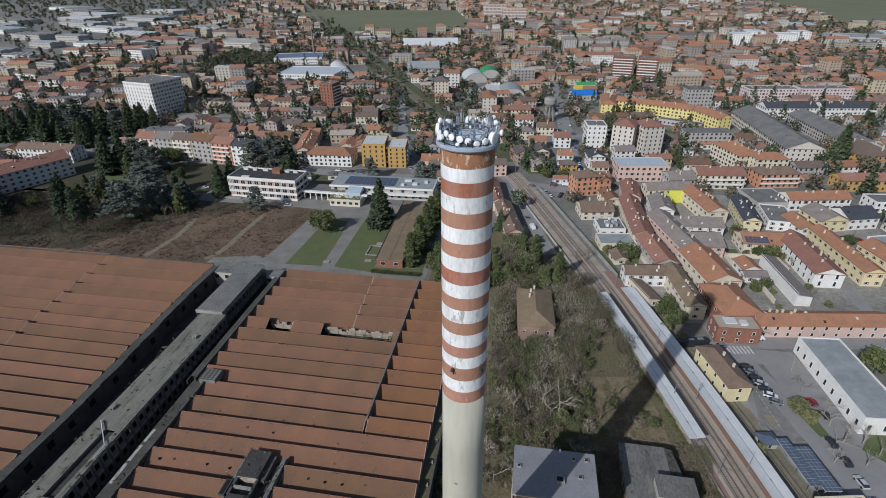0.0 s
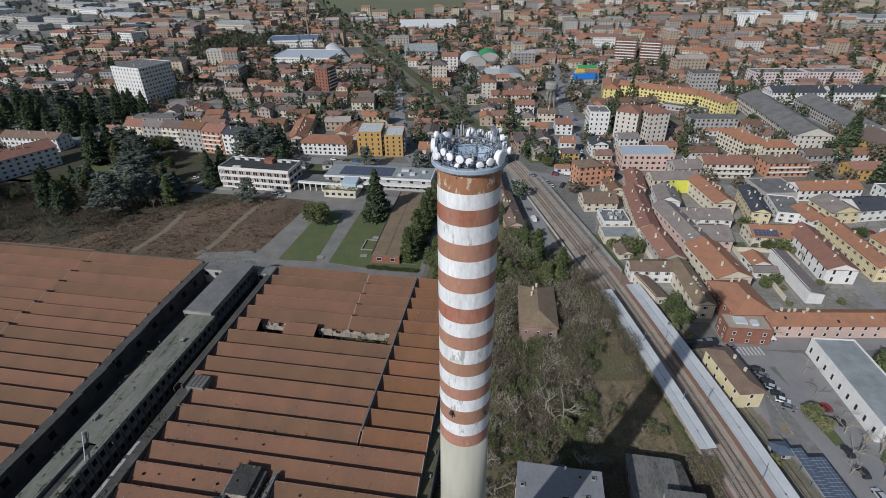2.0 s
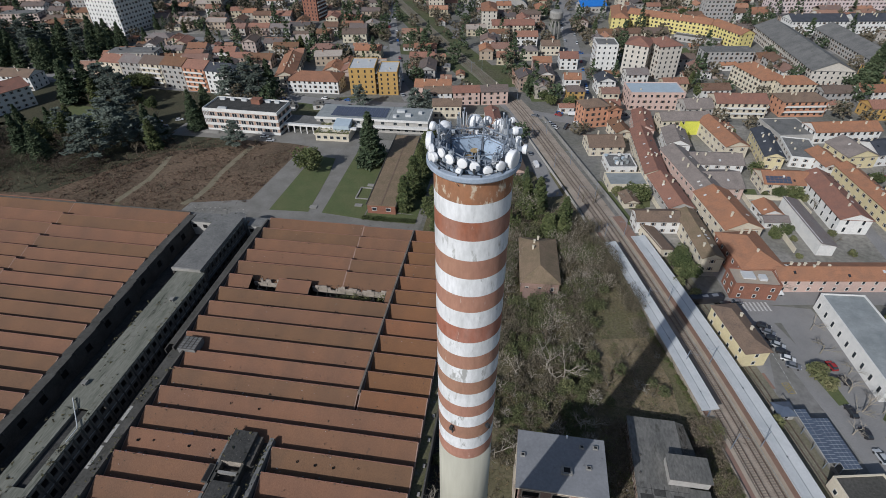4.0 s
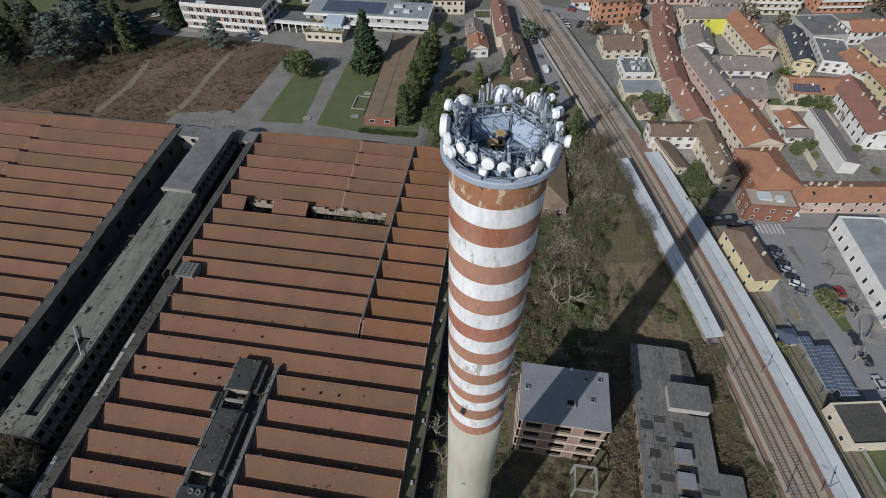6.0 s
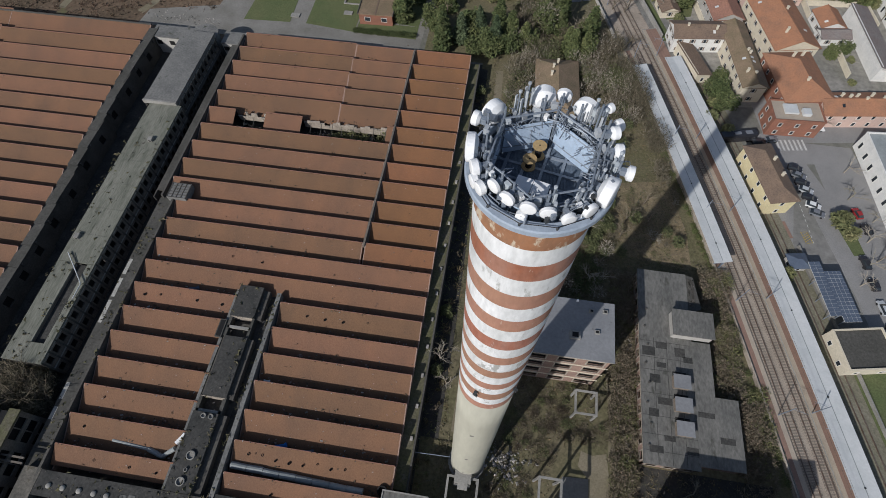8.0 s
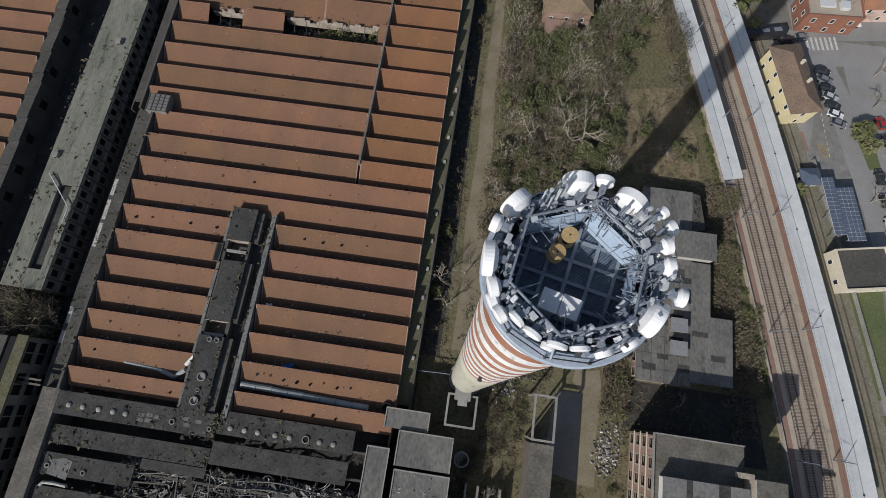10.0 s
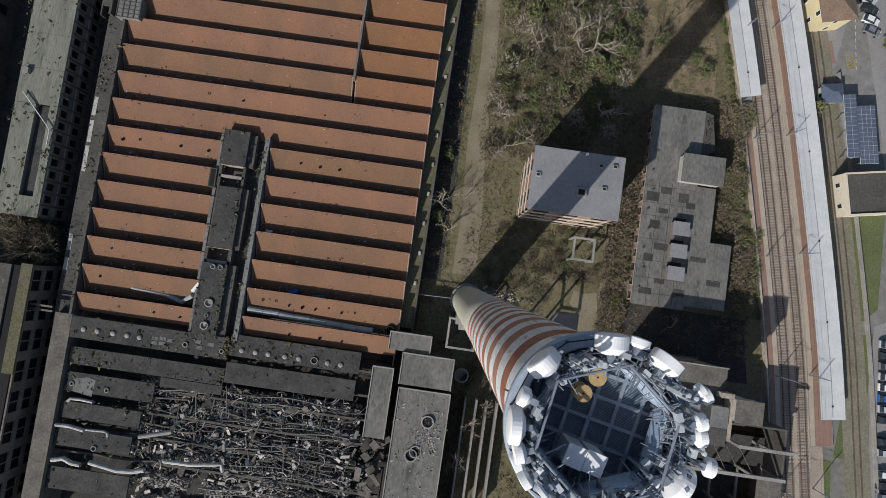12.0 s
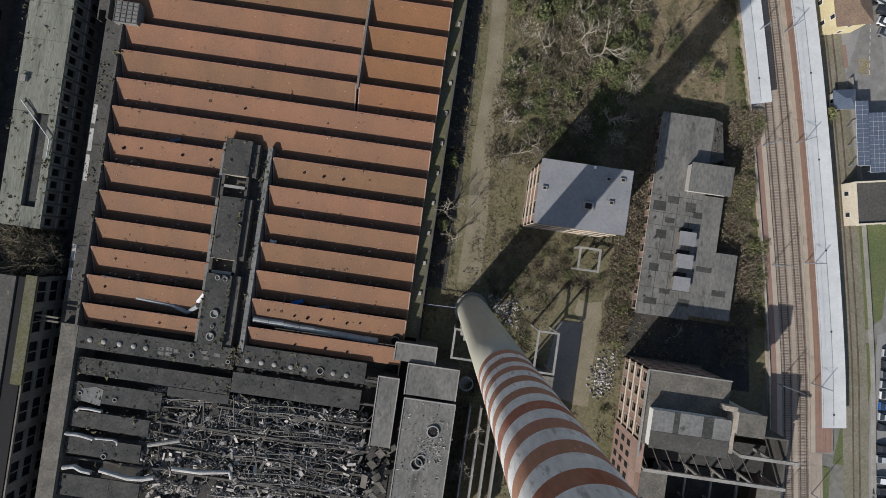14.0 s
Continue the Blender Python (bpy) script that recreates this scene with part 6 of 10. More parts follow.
def dish(a, r, z, size, deep, mat="dish"):
    """A drum antenna that looks outward at the angle a, on its own mast."""
    d = thing("drum_antenna", (AX + r * math.cos(radians(a)), AY + r * math.sin(radians(a)), z), a, "white drum microwave antenna on a steel mast at the rim", "antenna", "drum antennas")
    m = pose(0, 0, 0, 0, 90, 0)
    drum = part("drum", Geo().lathe([(size * 0.55, -deep * 0.9), (size * 0.98, -deep * 0.45), (size, -deep * 0.4), (size, deep * 0.5)], 28, 0, m, caps=True), "dish", d, smooth=False)
    part("radome", Geo().lathe([(size, deep * 0.5), (size * 0.93, deep * 0.62), (size * 0.7, deep * 0.62 + size * 0.05), (size * 0.35, deep * 0.62 + size * 0.085), (0.02, deep * 0.62 + size * 0.095)], 28, 0, m), "dish", drum, "white domed radome", smooth=True)
    part("mount", Geo().block(pose(-deep * 0.9 - 0.12, 0, 0), 0.3, 0.22, 0.32).tube((-deep * 0.9 - 0.1, 0, 0.1), (-deep * 0.9 - 0.32, 0.0, 0.1), 0.06, 5), "zinc", d, "steel mount")
    part("mast", Geo().tube((-deep * 0.9 - 0.32, 0, min(-0.5, 103.2 - z)), (-deep * 0.9 - 0.32, 0, size + 0.25), 0.055, 7), "zinc", d, "galvanised mast")
    part("radio_unit", Geo().block(pose(-deep * 0.9 - 0.4, 0.28, -0.15), 0.2, 0.3, 0.34), "panel_grey", d, "grey radio box")
    return d


for a, r, z, size, deep in ((139, 3.25, 105.3, 0.62, 0.42), (95, 3.2, 105.5, 0.58, 0.45), (79, 3.4, 105.6, 0.36, 0.22), (58, 3.25, 105.4, 0.62, 0.36), (31, 3.6, 105.6, 0.30, 0.25), (8, 3.15, 105.5, 0.36, 0.25), (-9, 3.65, 105.4, 0.34, 0.22),
                            (-26, 3.1, 105.0, 0.70, 0.42), (-49, 3.15, 104.95, 0.36, 0.2), (-66, 3.05, 104.75, 0.34, 0.2), (-83, 2.8, 105.0, 0.36, 0.14), (-100, 2.85, 105.2, 0.37, 0.14), (-119, 2.9, 105.3, 0.37, 0.14), (-133, 2.95, 105.55, 0.34, 0.14),
                            (-178, 3.2, 105.4, 0.66, 0.35), (-160, 3.1, 105.2, 0.40, 0.28), (-152, 3.25, 104.9, 0.34, 0.25), (-142, 3.25, 105.1, 0.34, 0.25), (162, 3.3, 106.0, 0.34, 0.25), (-104, 2.9, 104.6, 0.26, 0.2), (170, 2.9, 105.1, 0.2, 0.2), (-36, 2.6, 104.8, 0.25, 0.2), (40, 3.3, 106.3, 0.22, 0.2), (20, 3.0, 106.0, 0.3, 0.25)):
    dish(a, r, z, size, deep)


def mast_cluster(a, r, z0, hgt, n, label):
    m = thing("panel_antenna_mast", (AX + r * math.cos(radians(a)), AY + r * math.sin(radians(a)), z0), a, label, "antenna", "panel antenna masts")
    mast = part("mast", Geo().tube((0, 0, 0), (0, 0, hgt), 0.045, 8), "zinc", m)
    for k in range(n):
        b = radians(k * 360 / n + 20)
        c, s = 0.16 * math.cos(b), 0.16 * math.sin(b)
        part("panel", Geo().block(pose(c, s, hgt - 0.75, 0, 0, math.degrees(b)), 0.06, 0.12, 0.95), "panel_grey", m, "slim grey panel antenna")
        part("clamp", Geo().tube((0, 0, hgt - 0.5), (c, s, hgt - 0.5), 0.022, 4), "zinc", m)
    part("cap", Geo().lathe([(0.08, 0), (0.08, 0.09), (0.035, 0.1)], 12, 0, pose(0, 0, hgt)), "panel_grey", mast, "grey round cap")
    for z in (0.5, 0.9, 1.4):
        part("radio_unit", Geo().block(pose(-0.12, 0.05, z, 0, 0, 15), 0.16, 0.26, 0.34), "panel_grey", mast)


for a, r, z0, hgt, n in ((112, 2.75, 103.6, 3.2, 3), (121, 2.7, 103.6, 2.9, 2), (46, 2.75, 103.6, 3.2, 3), (38, 3.0, 103.6, 2.8, 2), (22, 3.1, 103.6, 2.6, 3), (0, 3.1, 103.6, 2.3, 2), (-20, 2.6, 103.6, 2.2, 2), (-78, 2.2, 103.6, 2.3, 3), (-150, 2.6, 103.6, 2.2, 2), (172, 2.6, 103.6, 2.3, 2), (-50, 2.5, 103.6, 2.0, 2)):
    mast_cluster(a, r, z0, hgt, n, "galvanised mast with slim grey panel antennas")
for a, r, z, mat in ((-123.5, 1.36, 103.2, "panel_grey"), (-90.5, 1.29, 103.2, "panel_grey")):
    c = thing("equipment_cabinet", (AX + r * math.cos(radians(a)), AY + r * math.sin(radians(a)), z), -15, "pale grey equipment cabinet on the grating", "cabinet", "equipment cabinets")
    part("body", Geo().box(-0.35, 0.35, -0.36, 0.36, 0, 1.3), mat, c)
    part("lid", Geo().box(-0.365, 0.365, -0.40, 0.40, 1.3, 1.36), "dish", c, "white lid")
    part("door", Geo().box(-0.3, 0.3, -0.385, -0.36, 0.1, 1.2), "dish", c)
for x, y, z in ((-0.1, 1.7, 0.75), (-0.5, 1.0, 0.55)):
    c = thing("cable_reel", (AX + x, AY + y, 103.14), 0, "plywood cable reel lying on the grating", "cable reel", "cable reels")
    part("flange", Geo().lathe([(0.34, z), (0.34, z + 0.05)], 22), "plywood", c)
    part("core", Geo().lathe([(0.16, 0.05), (0.16, z)], 14), "cable", c)
    part("flange", Geo().lathe([(0.34, 0), (0.34, 0.05)], 22), "plywood", c)
    part("bore", Geo().lathe([(0.04, z + 0.051), (0.04, z + 0.06)], 10), "void", c)
struts = thing("strut_frame", (AX, AY, 0), 0, "maze of thin galvanised struts between the antennas", "steel frame")
for k in range(250):
    a = radians(random.uniform(-30, 110) if k < 130 else random.uniform(0, 360))
    r, z = random.uniform(2.35, 3.1), random.uniform(104.0, 105.5)
    p = Vector((r * math.cos(a), r * math.sin(a), z))
    d = random.choice((Vector((-math.sin(a) - 0.25 * math.cos(a), math.cos(a) - 0.25 * math.sin(a), random.uniform(-0.3, 0.3))), Vector((-math.cos(a), -math.sin(a), random.uniform(-0.5, 0.3))), Vector((-0.08 * math.cos(a), -0.08 * math.sin(a), 0.8))))
    part("strut", Geo().tube(p, p + d * random.uniform(0.3, 0.95), random.uniform(0.014, 0.032), 5), "zinc", struts)
for k in range(80):
    a, r = radians(random.uniform(0, 360)), random.uniform(2.3, 3.1)
    part("junction_box", Geo().block(pose(r * math.cos(a), r * math.sin(a), random.uniform(104.0, 105.6), 0, 0, random.uniform(0, 90)), random.uniform(0.08, 0.24), random.uniform(0.08, 0.2), random.uniform(0.12, 0.34)), random.choice(("panel_grey", "zinc", "dish", "steel_dark")), struts)
lad = thing("ladder", (AX, AY, 0), 0, "galvanised access ladders across the antenna ring", "ladder")
for a, r0, r1, z in ((3, 2.0, 3.7, 105.1), (17, 1.9, 3.6, 105.3), (65, 1.9, 2.9, 105.0), (128, 2.0, 3.0, 105.0)):
    c, s = math.cos(radians(a)), math.sin(radians(a))
    g = Geo()
    for o in (-0.13, 0.13):
        part("rail", Geo().tube((r0 * c - o * s, r0 * s + o * c, z), (r1 * c - o * s, r1 * s + o * c, z), 0.025, 5), "zinc", lad)
    for j in range(9):
        r = r0 + (r1 - r0) * j / 8
        part("rung", Geo().tube((r * c + 0.13 * s, r * s - 0.13 * c, z), (r * c - 0.13 * s, r * s + 0.13 * c, z), 0.015, 4), "zinc", lad)


# ---- houses ----
def window_mesh(w, h, kind):
    """Frame, sunk pane and shutters in one connected sheet."""
    f, d = 0.1, 0.09
    xs = [-w / 2 - f, -w / 2, w / 2, w / 2 + f]
    zs = [-f, 0, h, h + f]
    vs = [(x, -d, z) for z in zs for x in xs] + [(x, -0.02, z) for z in (0, h) for x in (-w / 2, w / 2)] + [(x, 0.02, z) for z in (zs[0], zs[3]) for x in (xs[0], xs[3])]
    g = Geo().add(vs, [(0, 1, 5, 4), (1, 2, 6, 5), (2, 3, 7, 6), (4, 5, 9, 8), (6, 7, 11, 10), (8, 9, 13, 12), (9, 10, 14, 13), (10, 11, 15, 14),
                       (5, 6, 17, 16), (6, 10, 19, 17), (10, 9, 18, 19), (9, 5, 16, 18), (0, 20, 21, 3), (15, 23, 22, 12), (0, 4, 8, 12, 22, 20), (3, 21, 23, 15, 11, 7)])
    g.f.append([16, 17, 19, 18])
    g.m.append(1)
    if kind == "shutters":
        n = len(g.v)
        g.v.extend([(-w - 0.05, -0.12, 0), (-w - 0.05, -0.12, h), (w + 0.05, -0.12, 0), (w + 0.05, -0.12, h)])
        g.f.extend([[n, 4, 8, n + 1], [7, n + 2, n + 3, 11]])
        g.m.extend([2, 2])
    return g.mesh("window", ["trim_white", "pane", "tile_brown"])


WINDOWS = {k: window_mesh(w, h, k) for k, w, h in (("plain", 0.95, 1.35), ("shutters", 0.9, 1.35), ("tall", 1.0, 2.1), ("wide", 1.9, 1.5))}


def gable_roof(L, W, h, over=0.5, pitch=0.36, hip=False):
    """Two sloping slabs (or four) with thick eaves, over a box L by W whose walls end at h."""
    a, b = L / 2 + over, W / 2 + over
    r = b * pitch * 2 * 0.5 * 1.15
    e, top, t = h - over * pitch * 0.5, h + r, 0.22
    ra = a - b * 0.9 if hip and a > b * 0.95 else (0.05 if hip else a)
    low, up = [(-a, -b), (a, -b), (a, b), (-a, b)], [(-ra, 0), (ra, 0)]
    vs = [(*p, e) for p in low] + [(*p, top) for p in up] + [(*p, e - t) for p in low] + [(*p, top - t) for p in up]
    fs = [(0, 1, 5, 4), (2, 3, 4, 5), (0, 6, 7, 1), (2, 8, 9, 3), (1, 7, 8, 2), (3, 9, 6, 0), (6, 10, 11, 7), (8, 11, 10, 9)]
    fs += [(1, 2, 5), (3, 0, 4), (7, 11, 8), (9, 10, 6)] if hip else [(1, 5, 11, 7), (2, 8, 11, 5), (3, 4, 10, 9), (0, 6, 10, 4)]
    g = Geo().add(vs, fs)
    if not hip:
        g.box(-a, a, -0.14, 0.14, top - 0.06, top + 0.1)
    return g, r


def far_body(L, W, h, st):
    g = Geo().box(-L / 2, L / 2, -W / 2, W / 2, 0, h)
    fh = h / st
    for s in range(st):
        for k in range(max(1, int(L / 3.2))):
            n = max(1, int(L / 3.2))
            u, z = -L / 2 + L * (k + 0.5) / n, s * fh + fh * 0.3
            for q in (-1, 1):
                y0, y1 = sorted((q * W / 2, q * (W / 2 + 0.05)))
                g.box(u - 0.55, u + 0.55, y0, y1, z, z + 1.5, 1)
                if (s + k) % 3 == 0:
                    y0, y1 = sorted((q * W / 2, q * (W / 2 + 0.12)))
                    g.box(u - 1.15, u - 0.6, y0, y1, z, z + 1.5, 2).box(u + 0.6, u + 1.15, y0, y1, z, z + 1.5, 2)
        for k in range(max(1, int(W / 3.4))):
            n = max(1, int(W / 3.4))
            u, z = -W / 2 + W * (k + 0.5) / n, s * fh + fh * 0.3
            for q in (-1, 1):
                x0, x1 = sorted((q * L / 2, q * (L / 2 + 0.05)))
                g.box(x0, x1, u - 0.5, u + 0.5, z, z + 1.5, 1)
    return g


def house(x, y, L, W, rz, h, roof="gable", wall="plaster", tile="tile", storeys=0, win="shutters", label="", name="house", along_y=None, stacks=2, balcony=False, sides=(0, 1, 2, 3), kind_name="house"):
    """A building with walls, roof, windows, chimneys. L runs along its own x axis."""
    if along_y is None:
        along_y = W > L
    if along_y:
        L, W, rz = W, L, rz + 90
    st = storeys or max(1, round(h / 3.1))
    t = thing(name, (x, y, 0), rz, label or "house with plastered walls and a tiled roof in the town", kind_name, "town houses")
    distant = y > 292
    body = far_body(L, W, h, st) if distant else Geo().box(-L / 2, L / 2, -W / 2, W / 2, 0, h)
    if roof in ("gable",):
        g, r = gable_roof(L, W, h)
        rr = r * (W / 2) / (W / 2 + 0.5)
        for s in (-1, 1):
            body.add([(s * (L / 2 - 0.01), -W / 2, h - 0.02), (s * (L / 2 - 0.01), W / 2, h - 0.02), (s * (L / 2 - 0.01), 0, h + rr - 0.15), (s * (L / 2 - 0.2), -W / 2, h - 0.02), (s * (L / 2 - 0.2), W / 2, h - 0.02), (s * (L / 2 - 0.2), 0, h + rr - 0.15)],
                     [(0, 1, 2), (5, 4, 3), (0, 2, 5, 3), (1, 4, 5, 2)] if s > 0 else [(2, 1, 0), (3, 4, 5), (3, 5, 2, 0), (2, 5, 4, 1)])
        part("roof", g, tile, t)
    elif roof == "hip":
        g, r = gable_roof(L, W, h, hip=True)
        part("roof", g, tile, t)
    elif roof == "shed":
        g = Geo().add([(-L / 2 - 0.4, -W / 2 - 0.4, h), (L / 2 + 0.4, -W / 2 - 0.4, h), (L / 2 + 0.4, W / 2 + 0.4, h + W * 0.25), (-L / 2 - 0.4, W / 2 + 0.4, h + W * 0.25), (-L / 2 - 0.4, -W / 2 - 0.4, h - 0.2), (L / 2 + 0.4, -W / 2 - 0.4, h - 0.2), (L / 2 + 0.4, W / 2 + 0.4, h + W * 0.25 - 0.2), (-L / 2 - 0.4, W / 2 + 0.4, h + W * 0.25 - 0.2)],
                      [(0, 1, 2, 3), (7, 6, 5, 4), (4, 5, 1, 0), (1, 5, 6, 2), (2, 6, 7, 3), (3, 7, 4, 0)])
        body.box(-L / 2, L / 2, W / 2 - 0.3, W / 2, h - 0.01, h + W * 0.24)
        part("roof", g, tile, t)
        r = W * 0.25
    else:
        part("roof", Geo().box(-L / 2 + 0.3, L / 2 - 0.3, -W / 2 + 0.3, W / 2 - 0.3, h - 0.1, h + 0.12), tile, t)
        body.box(-L / 2 - 0.05, L / 2 + 0.05, -W / 2 - 0.05, -W / 2 + 0.3, h, h + 0.55).box(-L / 2 - 0.05, L / 2 + 0.05, W / 2 - 0.3, W / 2 + 0.05, h, h + 0.55)
        body.box(-L / 2 - 0.05, -L / 2 + 0.3, -W / 2 + 0.3, W / 2 - 0.3, h, h + 0.55).box(L / 2 - 0.3, L / 2 + 0.05, -W / 2 + 0.3, W / 2 - 0.3, h, h + 0.55)
        r = 0.3
    part("wall", body, [wall, "pane", "tile_brown"], t)
    fh = h / st
    for side in sides:
        ang = (0, 90, 180, 270)[side]
        out = radians(rz + ang - 90)
        if math.sin(out) > 0.35:
            continue
        run, depth = (L, W) if side % 2 == 0 else (W, L)
        n = max(1, int(run / 4.1))
        for s in range(st):
            for k in range(0 if distant else n):
                u = -run / 2 + run * (k + 0.5) / n
                m = pose(0, 0, 0, 0, 0, ang) @ pose(u, -depth / 2, s * fh + fh * 0.28)
                part("window", WINDOWS[win], None, t, "", m)
            if balcony and side in (0, 1) and s:
                part("balcony", Geo().box(-run * 0.45, run * 0.45, -depth / 2 - 1.2, -depth / 2, s * fh - 0.15, s * fh).box(-run * 0.45, run * 0.45, -depth / 2 - 1.2, -depth / 2 - 1.1, s * fh, s * fh + 0.95), "trim_white", t, "white balcony", pose(0, 0, 0, 0, 0, ang))
    for k in range(stacks if stacks < 2 else max(2, int(L / 7))):
        u, w = random.uniform(-0.4, 0.4) * L, random.uniform(-0.25, 0.25) * W
        part("flue", Geo().box(u - 0.3, u + 0.3, w - 0.3, w + 0.3, h - 0.2, h + r + 0.5).box(u - 0.4, u + 0.4, w - 0.4, w + 0.4, h + r + 0.5, h + r + 0.62), "wall_cream", t)
    if roof == "gable" and not distant and min(L, W) > 6:
        slope = r / (W / 2 + 0.5)
        for k in range(max(1, int(L / 9))):
            u, q = random.uniform(-0.42, 0.42) * L, random.choice((-1, 1))
            w = random.uniform(0.15, 0.38) * W
            part("skylight", Geo().block(pose(u, q * w, h + r - slope * w + 0.06, math.degrees(math.atan(slope)) * -q, 0, 0), 0.8, 1.1, 0.12), random.choice(("sheet_white", "pane", "trim_white")), t)
    return t


TAKEN = []


def placed(x, y, L, W, rz, h, roof="gable", wall="plaster", tile="tile", **more):
    TAKEN.append((x, y, max(L, W) / 2 + 4))
    if max(L, W) > 2 * min(L, W):
        a = radians(rz if L > W else rz + 90)
        reach = (max(L, W) - min(L, W)) / 2
        TAKEN.pop()
        for s in (-1, -0.5, 0, 0.5, 1):
            TAKEN.append((x + s * reach * math.cos(a), y + s * reach * math.sin(a), min(L, W) / 2 + 5))
    return house(x, y, L, W, rz, h, roof, wall, tile, **more)


# the quarter east of the railway
placed(82.3, 181, 14.5, 21, 10, 7.4, "hip", "brick", "tile_orange", win="plain", label="red brick corner house with an orange roof")
tr = placed(80, 166.5, 15, 8.5, 3, 6.2, "flat", "brick", "paving_pale", win="plain", stacks=0, label="brick corner wing with a tiled roof terrace")
part("awning", Geo().box(-4, 0, -1.5, 2.2, 6.5, 7.1).box(1.2, 3.5, -2, 0.5, 6.4, 7.4), "sheet_white", tr, "pale terrace pergola")
placed(81.5, 207, 14.5, 27, 12, 7.6, "gable", "wall_cream", "tile_orange", label="cream terrace house with a bright orange roof")
placed(74.5, 239, 11, 40, 13, 7.6, "gable", "wall_pink", "tile_grey", label="pink terrace row under a grey-brown roof")
placed(74.3, 272, 11, 18, -2, 7.6, "gable", "wall_white", "tile_grey", label="white house with a grey-brown roof round a courtyard")
placed(83, 298, 26, 11, 10, 7.6, "gable", "wall_cream", "tile_grey", label="courtyard house with a grey-brown roof")
placed(98.5, 281, 11, 32, 12, 7.4, "gable", "wall_cream", "tile_orange", label="cream wing with an orange roof")
solid("courtyard_wall", Geo().box(-4.2, 4.2, -0.25, 0.25, 0, 7.4), "wall_lime", "bright yellow courtyard wall", "wall", m=pose(87, 291.6, 0, 0, 0, 8))
solid("courtyard_wall", Geo().box(-0.25, 0.25, -6, 6, 0, 7.2), "wall_lime", "bright yellow side wall of the courtyard", "wall", m=pose(81.2, 285.5, 0, 0, 0, 4))
placed(88.5, 254, 23, 12, 4, 6, "gable", "wall_white", "tile_grey", label="white courtyard wing with a grey roof")
placed(85.5, 234.5, 16, 16, 8, 5.8, "gable", "wall_pink", "tile_grey", along_y=False, label="pink wing with a low grey roof in a courtyard")
placed(58.8, 257, 9.5, 46, 1, 6.6, "gable", "wall_cream", "tile_red", label="long cream house row with a red-brown roof")
placed(61.5, 292, 9.5, 24, -3, 6.8, "gable", "wall_pink", "tile_red", label="house row with a dark red tile roof")
placed(62.4, 220, 10, 26, 10, 6.6, "gable", "wall_grey", "tile", label="grey house row with a pinkish roof")
placed(67.2, 190, 7.4, 30, 7, 6.6, "gable", "wall_cream", "tile_moss", label="cream house row with an olive-brown roof")
placed(53.8, 201, 16.5, 8.4, 7, 6, "gable", "wall_white", "tile_brown", label="white house with a brown roof by the railway")
placed(52.5, 189, 5, 15.5, 20, 3.4, "shed", "wall_cream", "tile_brown", storeys=1, stacks=0, label="low lean-to shed with a brown roof", win="plain")
placed(112.6, 207, 6, 32, 4.4, 4.6, "shed", "wall_white", "tile", stacks=0, sides=(), label="long lean-to wing with a blind white wall")
placed(128.5, 225, 12, 36, 3, 7, "gable", "wall_white", "tile_red", win="tall", label="long white building with a brown-red roof")
placed(112, 175, 48, 9, 8, 5.6, "gable", "wall_pink", "tile_orange", win="plain", label="pink terrace along the street with an orange roof")
placed(146.5, 232, 8.5, 42, 6, 7, "gable", "wall_yellow", "tile_orange", label="yellow terrace with an orange roof")
sol = placed(114, 240.5, 19, 13, 3, 5.6, "gable", "wall_cream", "tile_orange", label="cream house with solar panels on an orange roof")
panel = Geo().box(-0.82, 0.82, -0.6, 0.6, -0.03, 0.03).mesh("solar_panel", "solar")
for i in range(6):
    for j in range(3):
        part("solar_panel", panel, None, sol, "blue solar panel", pose(-8 + i * 1.75, -5.8 + j * 1.25, 6.15 + j * 0.47, 21.5, 0, 0))
placed(117.4, 272, 8.5, 30, -5, 7, "gable", "wall_yellow", "slate", label="yellow wing with a dark slate and solar roof")
placed(133, 272, 13, 22, -6, 5, "flat", "wall_white", "felt", storeys=2, label="white house with a grey flat roof and dish aerials")
placed(137, 299, 20, 21, 10, 4, "flat", "wall_grey", "felt", storeys=1, label="low workshop with a dark grey flat roof")
placed(140.5, 262, 10, 16, 10, 5.6, "gable", "wall_white", "tile_orange", label="white house with an orange roof")
placed(155.5, 272, 15, 16, 14, 6.4, "gable", "wall_yellow", "tile_grey", label="pale yellow house with a grey roof")
placed(171.5, 276.5, 17, 15, 16, 6.4, "gable", "wall_white", "slate", stacks=1, label="white house with a dark roof")
placed(162, 298, 34, 12, 11, 6.4, "gable", "wall_white", "tile_orange", win="wide", label="white long house with an orange roof")
placed(73, 331, 31, 17, 7, 10, "flat", "wall_pink", "sheet_blue", win="wide", stacks=1, label="pale pink office block with a light blue flat roof")
placed(70, 384, 15, 17, -20, 21, "hip", "wall_pale", "tile_red", win="wide", label="tall cream apartment house with a red roof")
placed(86, 385, 15, 17, 20, 21, "hip", "wall_pale", "tile_red", win="wide", label="tall cream apartment house with a red roof")
placed(50, 395, 14, 16, 5, 17, "flat", "wall_white", "felt", win="wide", balcony=True, label="white apartment house with rows of balconies")
placed(35.5, 299, 14, 11, 20, 12, "hip", "wall_orange", "tile_brown", win="plain", label="tall orange plastered house beside the crossing")
placed(46, 301, 8, 9, 20, 9.5, "gable", "wall_orange", "tile", win="tall", label="orange house with tall windows")
placed(39.5, 268, 17, 14, 10, 5, "gable", "wall_cream", "tile_brown", label="cream house with a brown roof")
placed(49, 285, 8, 14, 14, 5.5, "gable", "wall_cream", "tile", label="narrow cream house with a clay roof")
